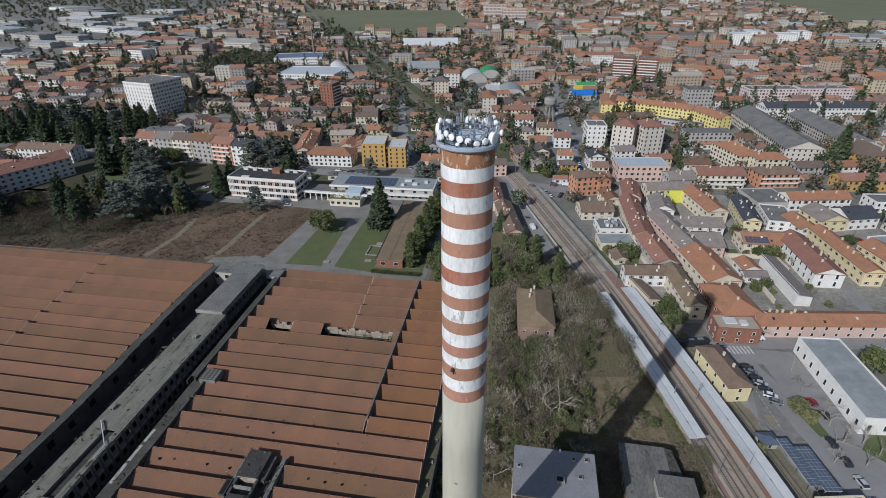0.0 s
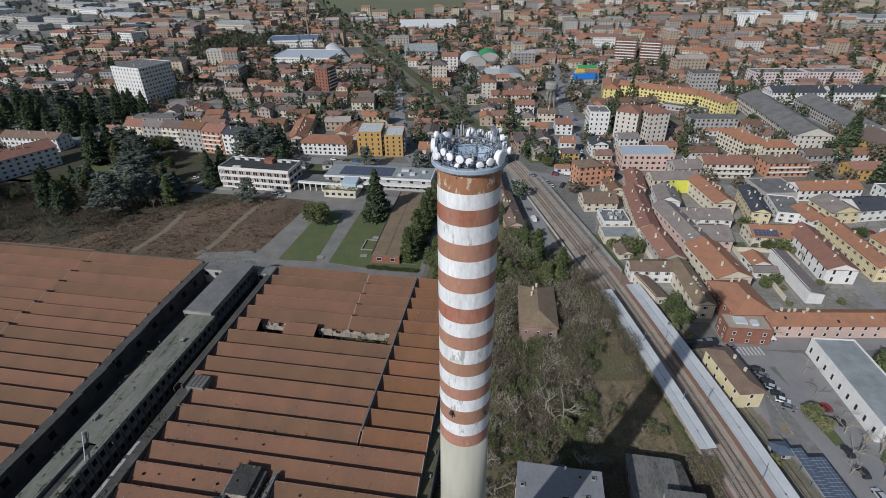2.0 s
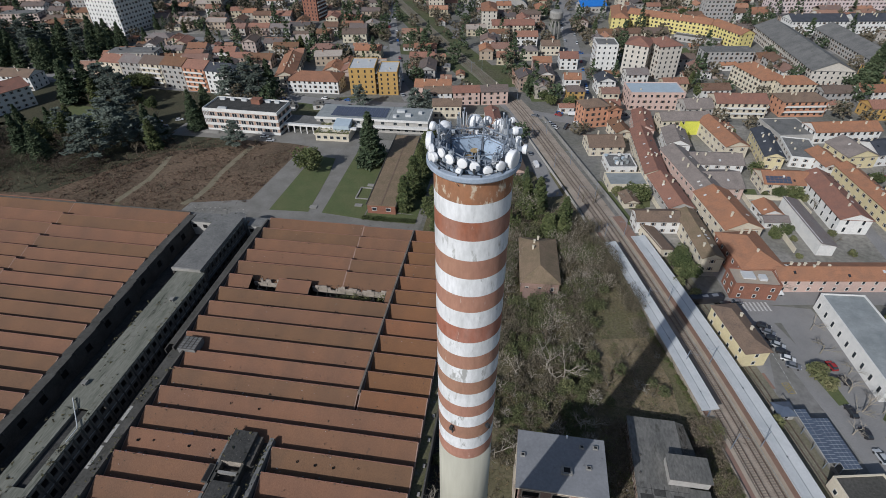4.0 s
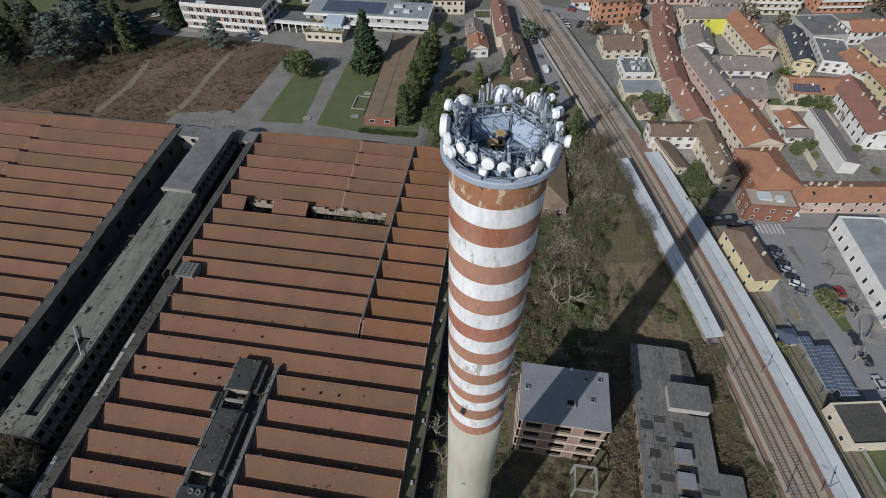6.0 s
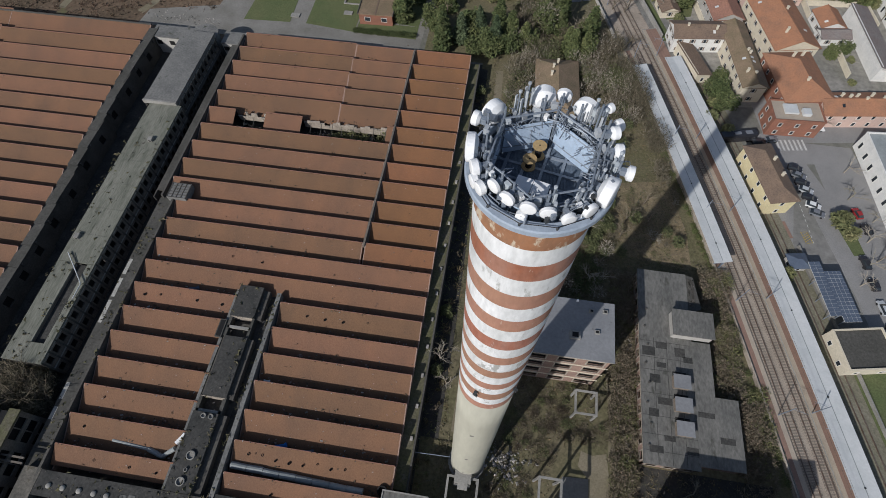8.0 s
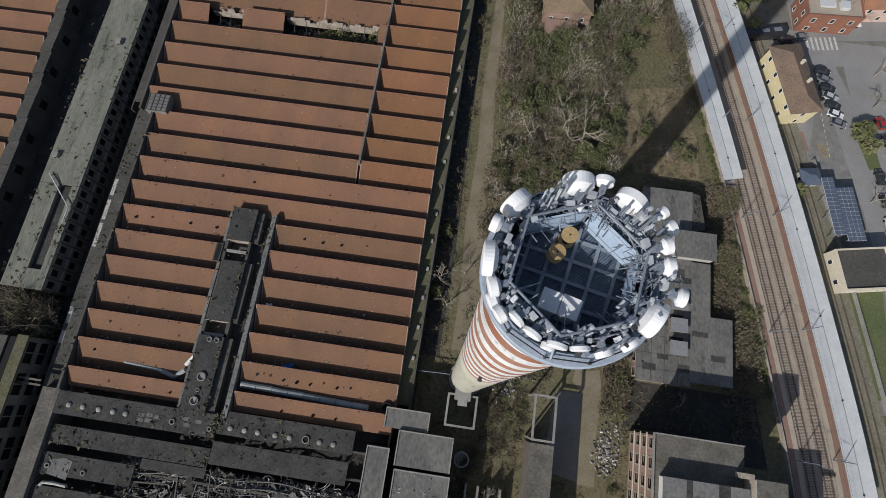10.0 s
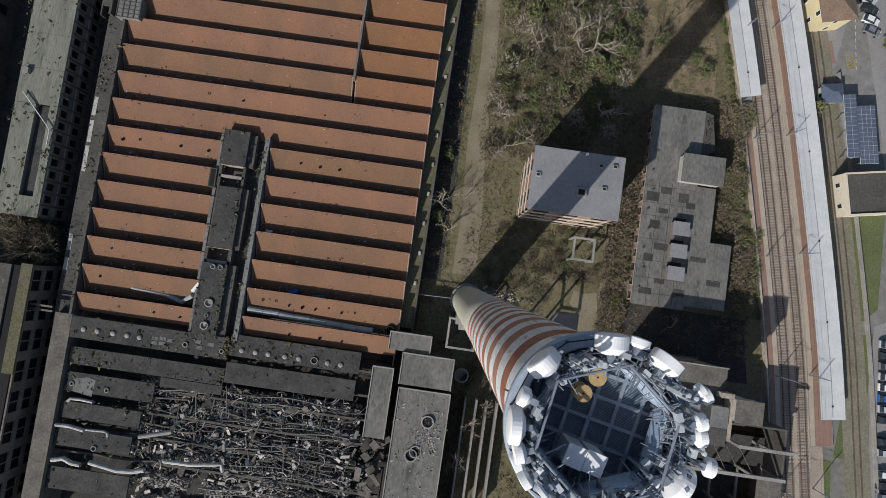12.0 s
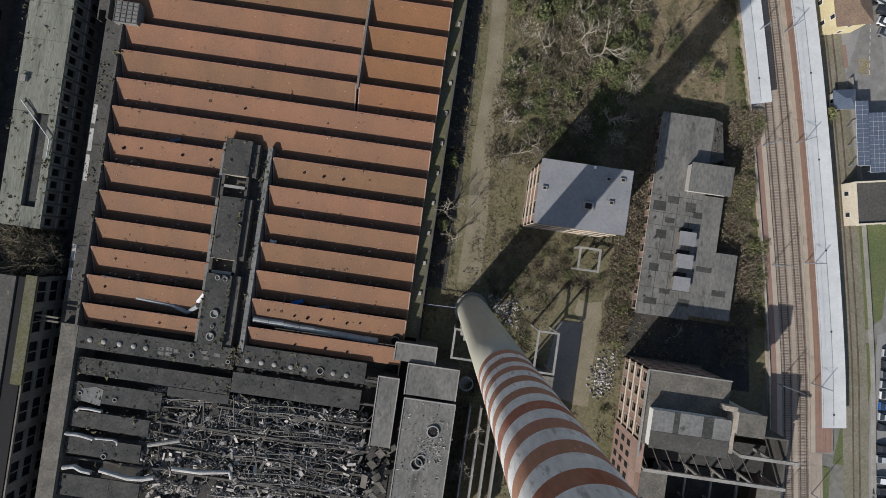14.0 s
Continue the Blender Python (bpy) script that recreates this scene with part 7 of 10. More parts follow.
placed(28, 330, 10, 9, 6, 8, "hip", "wall_ochre", "tile", label="small ochre villa with balconies")
placed(27, 352, 10, 10, 4, 7.5, "gable", "wall_white", "tile_orange", label="white house with an orange roof")
placed(47, 350, 11, 12, 8, 8, "gable", "wall_white", "slate", label="white house under a dark slate roof")
placed(48, 332, 10, 9, 8, 7, "gable", "wall_cream", "tile", label="cream house with a clay roof")
placed(46, 316, 12, 8, 8, 6, "gable", "wall_pink", "tile_red", label="pink house with a dark red roof")
placed(94, 318, 15, 14, 10, 7, "gable", "wall_grey", "tile_grey", label="grey house with a grey-brown roof")
placed(117.5, 323.5, 28, 14, 6, 9, "gable", "wall_cream", "tile_red", win="tall", balcony=True, label="cream apartment house with a red roof")
placed(152.5, 330, 25, 13, 10, 9, "hip", "wall_orange", "tile_brown", balcony=True, win="wide", label="apartment house with white wraparound balconies")
placed(141, 366, 16, 30, 18, 11, "hip", "wall_cream", "tile_orange", label="large pale yellow building with clay roofs", win="tall")
placed(156, 352, 20, 13, 8, 11, "hip", "wall_cream", "tile_orange", label="pale yellow wing with a clay roof")
placed(202, 331, 30, 12, 8, 7, "gable", "wall_ochre", "tile", label="long ochre terrace with a clay roof")
placed(226, 380, 24, 30, 12, 10, "hip", "wall_ochre", "tile", label="ochre apartment house with a clay roof")
placed(205, 300, 30, 12, 6, 6, "flat", "wall_white", "felt", stacks=1, label="low white flat-roofed shed")
placed(180, 245, 30, 14, 16, 6, "flat", "wall_white", "sheet_grey", stacks=0, label="low white workshop with a grey roof")
placed(166, 215, 12, 50, 12, 7, "gable", "wall_yellow", "tile_orange", label="yellow terrace with an orange roof")
placed(101, 216.5, 8, 9, 8, 3.8, "gable", "wall_white", "tile_orange", storeys=1, stacks=0, label="small outbuilding with an orange roof")
placed(101.5, 209.5, 9.5, 5, 8, 3.2, "gable", "wall_white", "tile", storeys=1, stacks=0, label="small courtyard shed with a clay roof")
placed(46.5, 233, 17, 11, 8, 3.4, "flat", "wall_cream", "sheet_grey", storeys=1, stacks=0, label="low cream workshop with a grey flat roof")
cl = placed(45.5, 249.5, 13, 13, 8, 3.6, "flat", "wall_white", "felt", storeys=1, stacks=1, label="low white building with a cluttered roof terrace")
for k in range(14):
    u, w = random.uniform(-5.5, 5.5), random.uniform(-5.5, 5.5)
    part("terrace_clutter", Geo().box(u - random.uniform(0.3, 1.3), u + 0.6, w - 0.5, w + random.uniform(0.2, 0.8), 3.7, 3.9 + random.uniform(0.3, 1.6)), random.choice(("sheet_white", "sheet_grey", "wall_white", "sheet_blue")), cl)
placed(46, 218, 6, 8, 12, 3, "gable", "wall_cream", "tile_brown", storeys=1, stacks=0, label="small garden shed with a brown roof")
for x, y, L, rz in ((105, 229, 18, 4), (96, 228, 14, 94), (58, 214, 22, 100), (50, 240, 16, 8), (118, 228, 20, 96), (103, 198, 14, 94), (92, 268, 12, 10), (126, 252, 16, 6), (60, 204, 10, 8), (122, 246, 14, 98)):
    solid("garden_wall", Geo().box(-L / 2, L / 2, -0.15, 0.15, 0, 2.1).box(-L / 2, L / 2, -0.22, 0.22, 2.1, 2.2), "wall_cream", "low cream garden wall in a courtyard", "wall", group="garden walls", m=pose(x, y, 0, 0, 0, rz))
sheet("lawn", [(95, 230), (103, 230), (103.6, 237.5), (95, 237)], 0.09, "lawn", "small green courtyard lawn", "lawn")
sheet("lawn", [(46, 213), (55, 216), (57, 226), (47, 226)], 0.09, "lawn", "rough garden grass by the railway", "lawn")
# station quarter
st = placed(68.6, 141.4, 7.5, 19.5, 14, 6.5, "hip", "wall_yellow", "tile_brown", label="yellow and white station house with a brown roof", win="plain")
placed(107, 143, 13.5, 37, 4.5, 6, "flat", "wall_white", "sheet_grey", stacks=0, storeys=1, label="large white flat-roofed hall", win="tall")
for x, y, L, W in ((78.5, 108.2, 3.0, 15.2), (82.4, 106.6, 4.4, 14)):
    t = thing("panel_roof_shelter", (x, y, 0), 10, "bicycle shelter with a blue-grey panel roof", "shelter", "shelters")
    cols, rows = round(L / 1.25), round(W / 1.1)
    part("roof_frame", Geo().box(-L / 2, L / 2, -W / 2, W / 2, 3.2, 3.28), "sheet_white", t, "pale roof frame")
    for i in range(rows):
        for j in range(cols):
            part("roof_panel", Geo().box(-L / 2 + L * j / cols + 0.05, -L / 2 + L * (j + 1) / cols - 0.05, -W / 2 + W * i / rows + 0.05, -W / 2 + W * (i + 1) / rows - 0.05, 3.27, 3.34), "sheet_bluegrey", t)
    for sx in (-1, 1):
        for sy in (-0.95, -0.3, 0.3, 0.95):
            part("post", Geo().box(sx * L / 2 * 0.9 - 0.08, sx * L / 2 * 0.9 + 0.08, sy * W / 2 - 0.08, sy * W / 2 + 0.08, 0, 3.2), "zinc", t)
placed(84.2, 92.6, 12.2, 10, 11, 4, "flat", "wall_cream", "felt_grey", storeys=1, stacks=0, label="low hut with a dark grey flat roof", win="plain")
placed(73.8, 115.8, 4.2, 3.6, 10, 2.6, "hip", "wall_grey", "sheet_bluegrey", storeys=1, stacks=0, label="small kiosk with a hipped blue-grey roof", win="plain")
solid("paved_pad", Geo().prism([(69.2, 128.5), (73.9, 129.8), (75.3, 124.5), (70.7, 123.2)], 0, 0.12), "paving_red", "red paved pad beside the station", "pavement", "structure")

bus = thing("coach", (63.8, 158.4, 0), 14, "dark parked coach beside the station house", "bus")
part("body", Geo().add([(x, y, z) for z, i in ((0.4, 0.0), (2.2, 0.0), (3.05, 0.14)) for x, y in ((-5.6 + i, -1.22 + i), (5.6 - i, -1.22 + i), (5.6 - i, 1.22 - i), (-5.6 + i, 1.22 - i))], [(0, 1, 5, 4), (1, 2, 6, 5), (2, 3, 7, 6), (3, 0, 4, 7), (4, 5, 9, 8), (5, 6, 10, 9), (6, 7, 11, 10), (7, 4, 8, 11), (8, 9, 10, 11), (3, 2, 1, 0)]), "car_black", bus)
part("roof_hatch", Geo().box(-1.5, 0.5, -0.5, 0.5, 3.05, 3.2), "car_grey", bus)
part("roof_hatch", Geo().box(2, 4, -0.6, 0.6, 3.05, 3.25), "car_grey", bus)
for x in (-3.6, 3.4):
    for y in (-1.2, 1.2):
        part("wheel", Geo().lathe([(0.48, -0.14), (0.48, 0.14)], 14, 0, pose(x, y, 0.48, 90, 0, 0)), "tyre", bus)
# the office range across the yard, and the brick wing
off = thing("office_building", (-151.2, 270, 0), -1.9, "three-storey office with white bands and brick panels", "office building")
part("wall", Geo().box(-21.2, 21.2, -8.0, 8.2, 0, 12.0), "brick_pale", off)
for z0, z1, out in ((0, 1.5, 0.15), (3.5, 4.9, 0.45), (7.3, 8.7, 0.45), (11.2, 13.0, 0.3)):
    part("white_band", Geo().box(-21.2 - out, 21.2 + out, -8.0 - out, -8.0, z0, z1).box(21.2, 21.2 + out, -8.0, 8.2, z0, z1).box(-21.2 - out, -21.2, -8.0, 8.2, z0, z1).box(-21.2, 21.2, 8.2, 8.2 + out, z0, z1), "wall_white", off, "white concrete band")
part("roof", Geo().box(-21.1, 21.1, -7.9, 8.1, 12.0, 12.3), "felt_dark", off, "dark felt roof")
part("plant_room", Geo().box(2, 7, 2, 6, 12.3, 14.6).box(1.8, 7.2, 1.8, 6.2, 14.6, 14.9), "brick", off)
for x, w in ((-17, 3), (-11, 2.4), (-4, 3.2), (10, 3), (15.5, 2.6)):
    part("roof_unit", Geo().box(x - w / 2, x + w / 2, 5.0, 6.6, 12.3, 13.5), "sheet_white", off, "white rooftop unit")
part("roof_unit", Geo().box(-13.5, -8.5, -6.5, -5.0, 12.3, 13.0), "sheet_white", off, "white rooftop unit")
for s_n, z in ((0, 1.6), (1, 5.0), (2, 8.8)):
    for k in range(9):
        u = -16.4 + k * 4.35
        part("window", Geo().box(u - 1.35, u + 1.35, -8.04, -7.98, z, z + 1.9), "pane", off, "dark ribbon window")
        for v in (-1.39, 0.0, 1.39):
            part("mullion", Geo().box(u + v - 0.06, u + v + 0.06, -8.12, -8.03, z, z + 1.9), "wall_white", off, "white window frame")
    for k in range(3):
        v = -5 + k * 5
        part("window", Geo().box(21.18, 21.25, v - 1.4, v + 1.4, z, z + 1.9), "pane", off, "dark ribbon window")
for k in range(4):
    part("pier", Geo().box(-21.6 + k * 0.95, -21.3 + k * 0.95, -8.5, -8.0, 3.5, 12), "wall_white", off, "white upright fin")
part("steps", Geo().box(-24, -14, -11, -8.6, 0, 0.7).box(-24.6, -13.4, -11.8, -8.6, 0, 0.4), "concrete", off, "entrance terrace")
TAKEN.append((-150, 272, 24)), TAKEN.append((-168, 272, 18))
lk = thing("link_canopy", (-119.5, 266, 0), -2, "flat canopy on white pillars between the offices", "canopy")
part("roof", Geo().box(-10.4, 10.6, 0.8, 12, 4.4, 4.7), "felt", lk)
part("white_band", Geo().box(-10.4, 31, -1.0, 0.8, 4.2, 5.2), "wall_white", lk, "white bridge beam")
for k in range(6):
    part("pillar", Geo().box(-8 + k * 3.6 - 0.25, -8 + k * 3.6 + 0.25, -0.6, 0.1, 0, 4.2), "wall_white", lk)
o2 = thing("office_wing", (-82, 279, 0), 1, "low flat-roofed office wing with a planted terrace", "office building")
part("wall", Geo().box(-31, 30.5, -7, 10, 0, 7.2), "wall_grey", o2)
part("terrace_block", Geo().box(-27.5, -9.5, -20.5, -7.05, 0, 4.0), "wall_cream", o2, "cream terrace block")
part("roof", Geo().box(-31.3, 9.0, -7.3, 10.3, 7.2, 7.6).box(9.1, 30.8, -7.3, 10.3, 7.2, 7.5), "sheet_grey", o2)
part("white_band", Geo().box(-31.6, 30.9, -7.8, -7.35, 6.6, 7.8).box(-9.4, 30.9, -9.4, -7.1, 3.4, 4.3).box(30.55, 31.0, -7.3, 10.4, 6.6, 7.8), "wall_white", o2)
part("terrace_edge", Geo().box(-27.9, -9.1, -20.9, -20.4, 3.4, 4.6).box(-27.9, -27.4, -20.4, -7.4, 3.4, 4.6).box(-9.6, -9.1, -20.4, -9.5, 3.4, 4.6), "wall_cream", o2, "cream terrace parapet")
g = Geo()
for _ in range(240):
    clump_x, clump_y = random.choice((random.uniform(-27, -10), random.choice((-27, -10)))), random.choice((-20, -20, random.uniform(-20, -8)))
    q = random.uniform(0.3, 0.7)
    for _ in range(4):
        a = [Vector((clump_x, clump_y, 4.4)) + Vector((random.gauss(0, q), random.gauss(0, q), random.uniform(-0.3, 1.1) * q)) for _ in range(3)]
        g.add([tuple(p) for p in a], [(0, 1, 2)])
part("terrace_plants", g, "leaf_ivy", o2, "green terrace planting")
panel = Geo().box(-1.2, 1.2, -0.85, 0.85, -0.03, 0.03).mesh("solar_panel", "solar")
for i in range(12):
    for j in range(5):
        part("solar_panel", panel, None, o2, "dark solar panel", pose(-22 + i * 2.55, -4 + j * 2.5, 7.9, 12, 0, 0))
part("glass_canopy", Geo().add([(-19, -15.5, 6.6), (-10.5, -15.5, 6.6), (-10.5, -8, 7.6), (-19, -8, 7.6), (-19, -15.5, 4.0), (-10.5, -15.5, 4.0), (-10.5, -8, 4.0), (-19, -8, 4.0)], [(0, 1, 2, 3), (4, 5, 1, 0), (5, 6, 2, 1), (7, 4, 0, 3), (6, 7, 3, 2)]), "sheet_blue", o2, "pale glazed roof pavilion")
for k in range(5):
    part("window", WINDOWS["wide"], None, o2, "", pose(-25.6 + k * 3.5, -20.55, 1.4))
for k in range(9):
    part("window", WINDOWS["wide"], None, o2, "", pose(-6.5 + k * 4.2, -7.03, 1.2))
    part("window", WINDOWS["wide"], None, o2, "", pose(-28 + k * 6.8, -7.03, 4.7))
for x, y, w in ((14, 4, 4.5), (19, -1, 3), (12, -3, 2), (25, 3, 2)):
    part("roof_unit", Geo().box(x - w / 2, x + w / 2, y - 1, y + 1, 7.5, 8.7), "sheet_white", o2, "white rooftop unit")
TAKEN.extend([(-98, 282, 20), (-78, 281, 20), (-56, 280, 20), (-122, 277, 16)])
br = thing("brick_wing", (-58.5, 228, 0), 2, "long low brick wing with a flat brown roof", "workshop")
part("wall", Geo().box(-6, 6, -33, 33, 0, 4.2), "brick", br)
part("roof", Geo().box(-6.3, 6.3, -33.3, 33.3, 4.2, 4.5), "tile_moss", br, "flat grey-brown roof")
part("roof_seam", Geo().box(-0.25, 0.25, -33.2, 33.2, 4.5, 4.58), "tile_brown", br)
part("coping", Geo().box(-6.5, -6.2, -33.4, 33.4, 4.2, 4.75).box(6.2, 6.5, -33.4, 33.4, 4.2, 4.75), "concrete_dark", br)
for x in (-3, 3):
    part("window", WINDOWS["wide"], None, br, "", pose(x, -33.03, 1.6))
TAKEN.extend([(-58, 200 + 12 * k, 12) for k in range(6)])
solid("basin_kerb", Geo().box(-72, -66, 214, 214.5, 0, 0.6).box(-72, -71.4, 205, 214, 0, 0.6).box(-71.4, -66, 205, 205.4, 0, 0.5), "concrete", "low concrete basin kerb on the lawn", "kerb")
for x, y in ((-68, 217), (-69, 200), (-88, 196)):
    solid("manhole_slab", Geo().box(x - 1.6, x + 1.6, y - 1, y + 1, 0, 0.4), "concrete", "concrete slab in the lawn", "slab", group="lawn slabs")

# landmarks further off
placed(-349, 446, 33, 36, -12, 30, "flat", "wall_white", "felt", win="wide", storeys=9, balcony=True, stacks=3, label="nine-storey white apartment slab with balconies")
for k, (c, hh) in enumerate((("wall_cream", 11), ("wall_grey", 12), ("wall_cream", 12.5), ("wall_grey", 13), ("wall_orange", 12.5), ("wall_white", 12))):
    placed(-272 + k * 16.2, 331 - k * 2.2, 15.6, 14, -7, hh + 2.5, "gable", c, "tile" if k < 5 else "slate", balcony=k in (2, 4), label="terraced apartment house with a clay roof")
placed(-103, 334, 16, 20, 8, 16, "flat", "wall_ochre", "sheet_white", win="tall", storeys=5, balcony=True, label="ochre apartment block with a pale flat roof")
placed(-87, 335, 12, 20, 8, 14, "flat", "wall_ochre", "sheet_white", storeys=5, balcony=True, label="ochre apartment block with balconies")
placed(-134, 330, 33, 16, 2, 8, "hip", "wall_white", "tile", win="tall", label="white palazzo with a clay roof")
placed(-160, 350, 12, 44, 14, 8, "gable", "wall_cream", "tile_orange", label="long house row with an orange roof")
placed(-317, 258, 17, 62, -24, 12, "gable", "wall_white", "tile_red", label="long apartment house with a dark red roof")
placed(-338, 309, 44, 13, 0, 9, "gable", "wall_white", "tile_brown", label="white apartment house with a brown roof")
placed(-58, 330, 22, 12, 4, 7, "gable", "wall_pink", "tile_orange", label="house with an orange roof behind the offices")
placed(-16.6, 282, 7.5, 35, 10.5, 6, "gable", "wall_cream", "tile_red", label="narrow cream house row with a red-brown roof along the shaded street")
placed(-6.4, 247, 8.5, 38, 13, 5.6, "gable", "wall_pink", "tile_brown", label="pink house row with a brown roof along the shaded street")
placed(-45, 300, 16, 10, 7, 7.5, "gable", "wall_cream", "tile_brown", label="cream house with small windows and a brown roof")
placed(-25.5, 259, 8.5, 11, 12, 4.6, "gable", "wall_white", "tile_orange", stacks=1, label="small white house with a bright orange roof")
placed(-28.6, 271.5, 7.5, 13, 12, 5.6, "gable", "wall_cream", "tile_grey", stacks=1, label="cream house with a grey-brown roof")
placed(-26.5, 291, 8, 9, 8, 2.7, "flat", "wall_grey", "moss", storeys=1, stacks=0, win="plain", label="low shed with a mossy flat roof")
for k, (c, tl) in enumerate((("wall_white", "tile_brown"), ("wall_pink", "tile_red"), ("wall_pink", "tile"))):
    placed(-53 + k * 16.4, 316.5 + k * 3.4, 15.8, 10, 12, 8.2, "gable", c, tl, win="plain", label="terraced house with rows of small windows")
placed(8, 167.5, 13, 25, 3, 5, "hip", "brick_old", "tile_moss", storeys=1, stacks=2, label="derelict house with a mossy brown hipped roof")
solid("derelict_lean_to", Geo().box(3, 12, 149.5, 154.4, 0, 2.4), "brick_old", "broken pale lean-to against the derelict house", "shed")
placed(-333, 742, 66, 48, 18, 9, "flat", "wall_white", "solar_old", storeys=2, stacks=0, label="sports hall with a blue solar roof", win="wide")
placed(-269, 632, 72, 54, 2, 8, "flat", "wall_white", "panel_grey", storeys=2, stacks=0, label="sports hall with a white sheet roof", win="wide")
placed(82, 768, 70, 14, -4, 14, "gable", "wall_white", "tile_red", win="wide", storeys=4, label="long white four-storey building with a red roof")
placed(106, 664, 24, 18, -10, 27, "flat", "brick", "felt", balcony=True, win="wide", label="brick apartment tower with balconies")
placed(132, 655, 22, 18, -12, 27, "flat", "brick", "felt", balcony=True, win="wide", label="brick apartment tower with balconies")
for x, y in ((56, 905), (80, 900), (108, 900), (134, 895)):
    placed(x, y, 20, 22, 6, 18, "hip", "wall_grey", "tile_grey", win="wide", label="grey apartment tower with a low hipped roof")
placed(111, 493, 66, 13, -26, 11, "gable", "wall_school", "tile_orange", win="tall", label="long yellow school with an orange roof")
placed(151, 464, 13, 34, 26, 11, "gable", "wall_school", "tile_orange", win="tall", label="yellow school wing with an orange roof")
placed(72, 505, 13, 40, -4, 11, "hip", "wall_school", "tile_orange", win="tall", label="yellow school wing with an orange hipped roof")
placed(128, 462, 34, 8, -26, 4, "flat", "wall_grey", "roof_concrete", storeys=1, stacks=0, win="plain", label="low grey annex in front of the school")
placed(226, 505, 44, 17, 8, 10, "gable", "wall_white", "slate", win="tall", label="brick and white school with a dark roof")
placed(276, 512, 46, 17, 8, 10, "gable", "wall_white", "slate", win="tall", label="white school wing with a dark roof")
placed(188, 430, 26, 104, 2, 9, "gable", "wall_pale", "felt", win="tall", stacks=0, label="long grey works hall with rows of windows")
placed(233, 438, 22, 92, 4, 8, "gable", "wall_grey", "felt", stacks=0, win="wide", label="grey works hall with a sheet roof")
placed(236, 574, 48, 18, 8, 12, "flat", "wall_lilac", "felt", win="wide", label="long pale pink apartment range")
placed(288, 582, 50, 18, 8, 12, "flat", "wall_lilac", "felt", win="wide", label="long pale pink apartment range")
placed(53, 553, 24, 16, 14, 6, "gable", "wall_grey", "tarp_blue", storeys=1, stacks=0, label="fairground tent with a bright blue cover", win="wide")
placed(58, 592, 22, 10, 10, 4, "gable", "wall_yellow", "tarp_yellow", storeys=1, stacks=0, label="market stall with a yellow cover", win="plain")
placed(60, 612, 20, 9, 10, 4, "gable", "wall_white", "tarp_green", storeys=1, stacks=0, label="market stall with a green cover", win="plain")
for k in range(4):
    placed(340 + k * 36, 1000 + (k % 2) * 40, 30, 34, -10, 18, "flat", "wall_white", "sheet_white", win="wide", stacks=1, balcony=True, storeys=6, label="white modern apartment block with balconies")
placed(-32, 566, 40, 26, -14, 6, "flat", "wall_grey", "sheet_white", stacks=0, storeys=1, win="wide", label="grey sports shed with a pale roof")
placed(-138, 680, 40, 30, 12, 8, "gable", "wall_grey", "sheet_grey", stacks=0, storeys=2, win="wide", label="grey sheet-roofed hall beside the line")
placed(-170, 900, 90, 40, 10, 8, "gable", "wall_white", "sheet_white", stacks=0, storeys=2, win="wide", label="long white factory with a pale roof")
placed(-290, 972, 62, 20, 24, 9, "flat", "wall_grey", "sheet_white", stacks=0, storeys=2, win="wide", label="grey warehouse at the edge of the field")
placed(-105, 1450, 60, 22, 6, 34, "flat", "wall_pink", "felt", balcony=True, storeys=10, win="wide", label="tall pink and white apartment tower")
placed(-52, 1380, 60, 22, 4, 30, "flat", "wall_pink", "felt", balcony=True, storeys=9, win="wide", label="tall pink apartment tower")
placed(-195, 497, 14, 16, -11, 21, "flat", "brick", "felt", balcony=True, win="wide", label="brick apartment tower with balconies")
placed(-466, 830, 62, 16, -4, 17, "hip", "wall_pale", "sheet_grey", win="wide", storeys=5, label="long pale barrack block with a grey roof")
placed(-415, 842, 16, 22, -4, 19, "flat", "wall_orange", "felt", win="wide", label="orange plastered apartment block with balconies")
placed(-628, 850, 70, 15, 4, 16, "hip", "wall_pink", "tile_red", balcony=True, win="wide", storeys=5, label="long pink apartment slab with balconies")
placed(-662, 760, 46, 16, 12, 17, "flat", "brick", "felt", balcony=True, win="wide", label="dark red apartment slab with white balconies")
placed(-620, 800, 40, 16, 10, 15, "flat", "slate", "sheet_bluegrey", win="wide", label="dark glazed office block")
placed(560, 1060, 120, 60, -12, 10, "flat", "wall_grey", "sheet_grey", stacks=0, storeys=2, win="wide", label="large grey warehouse beyond the town")


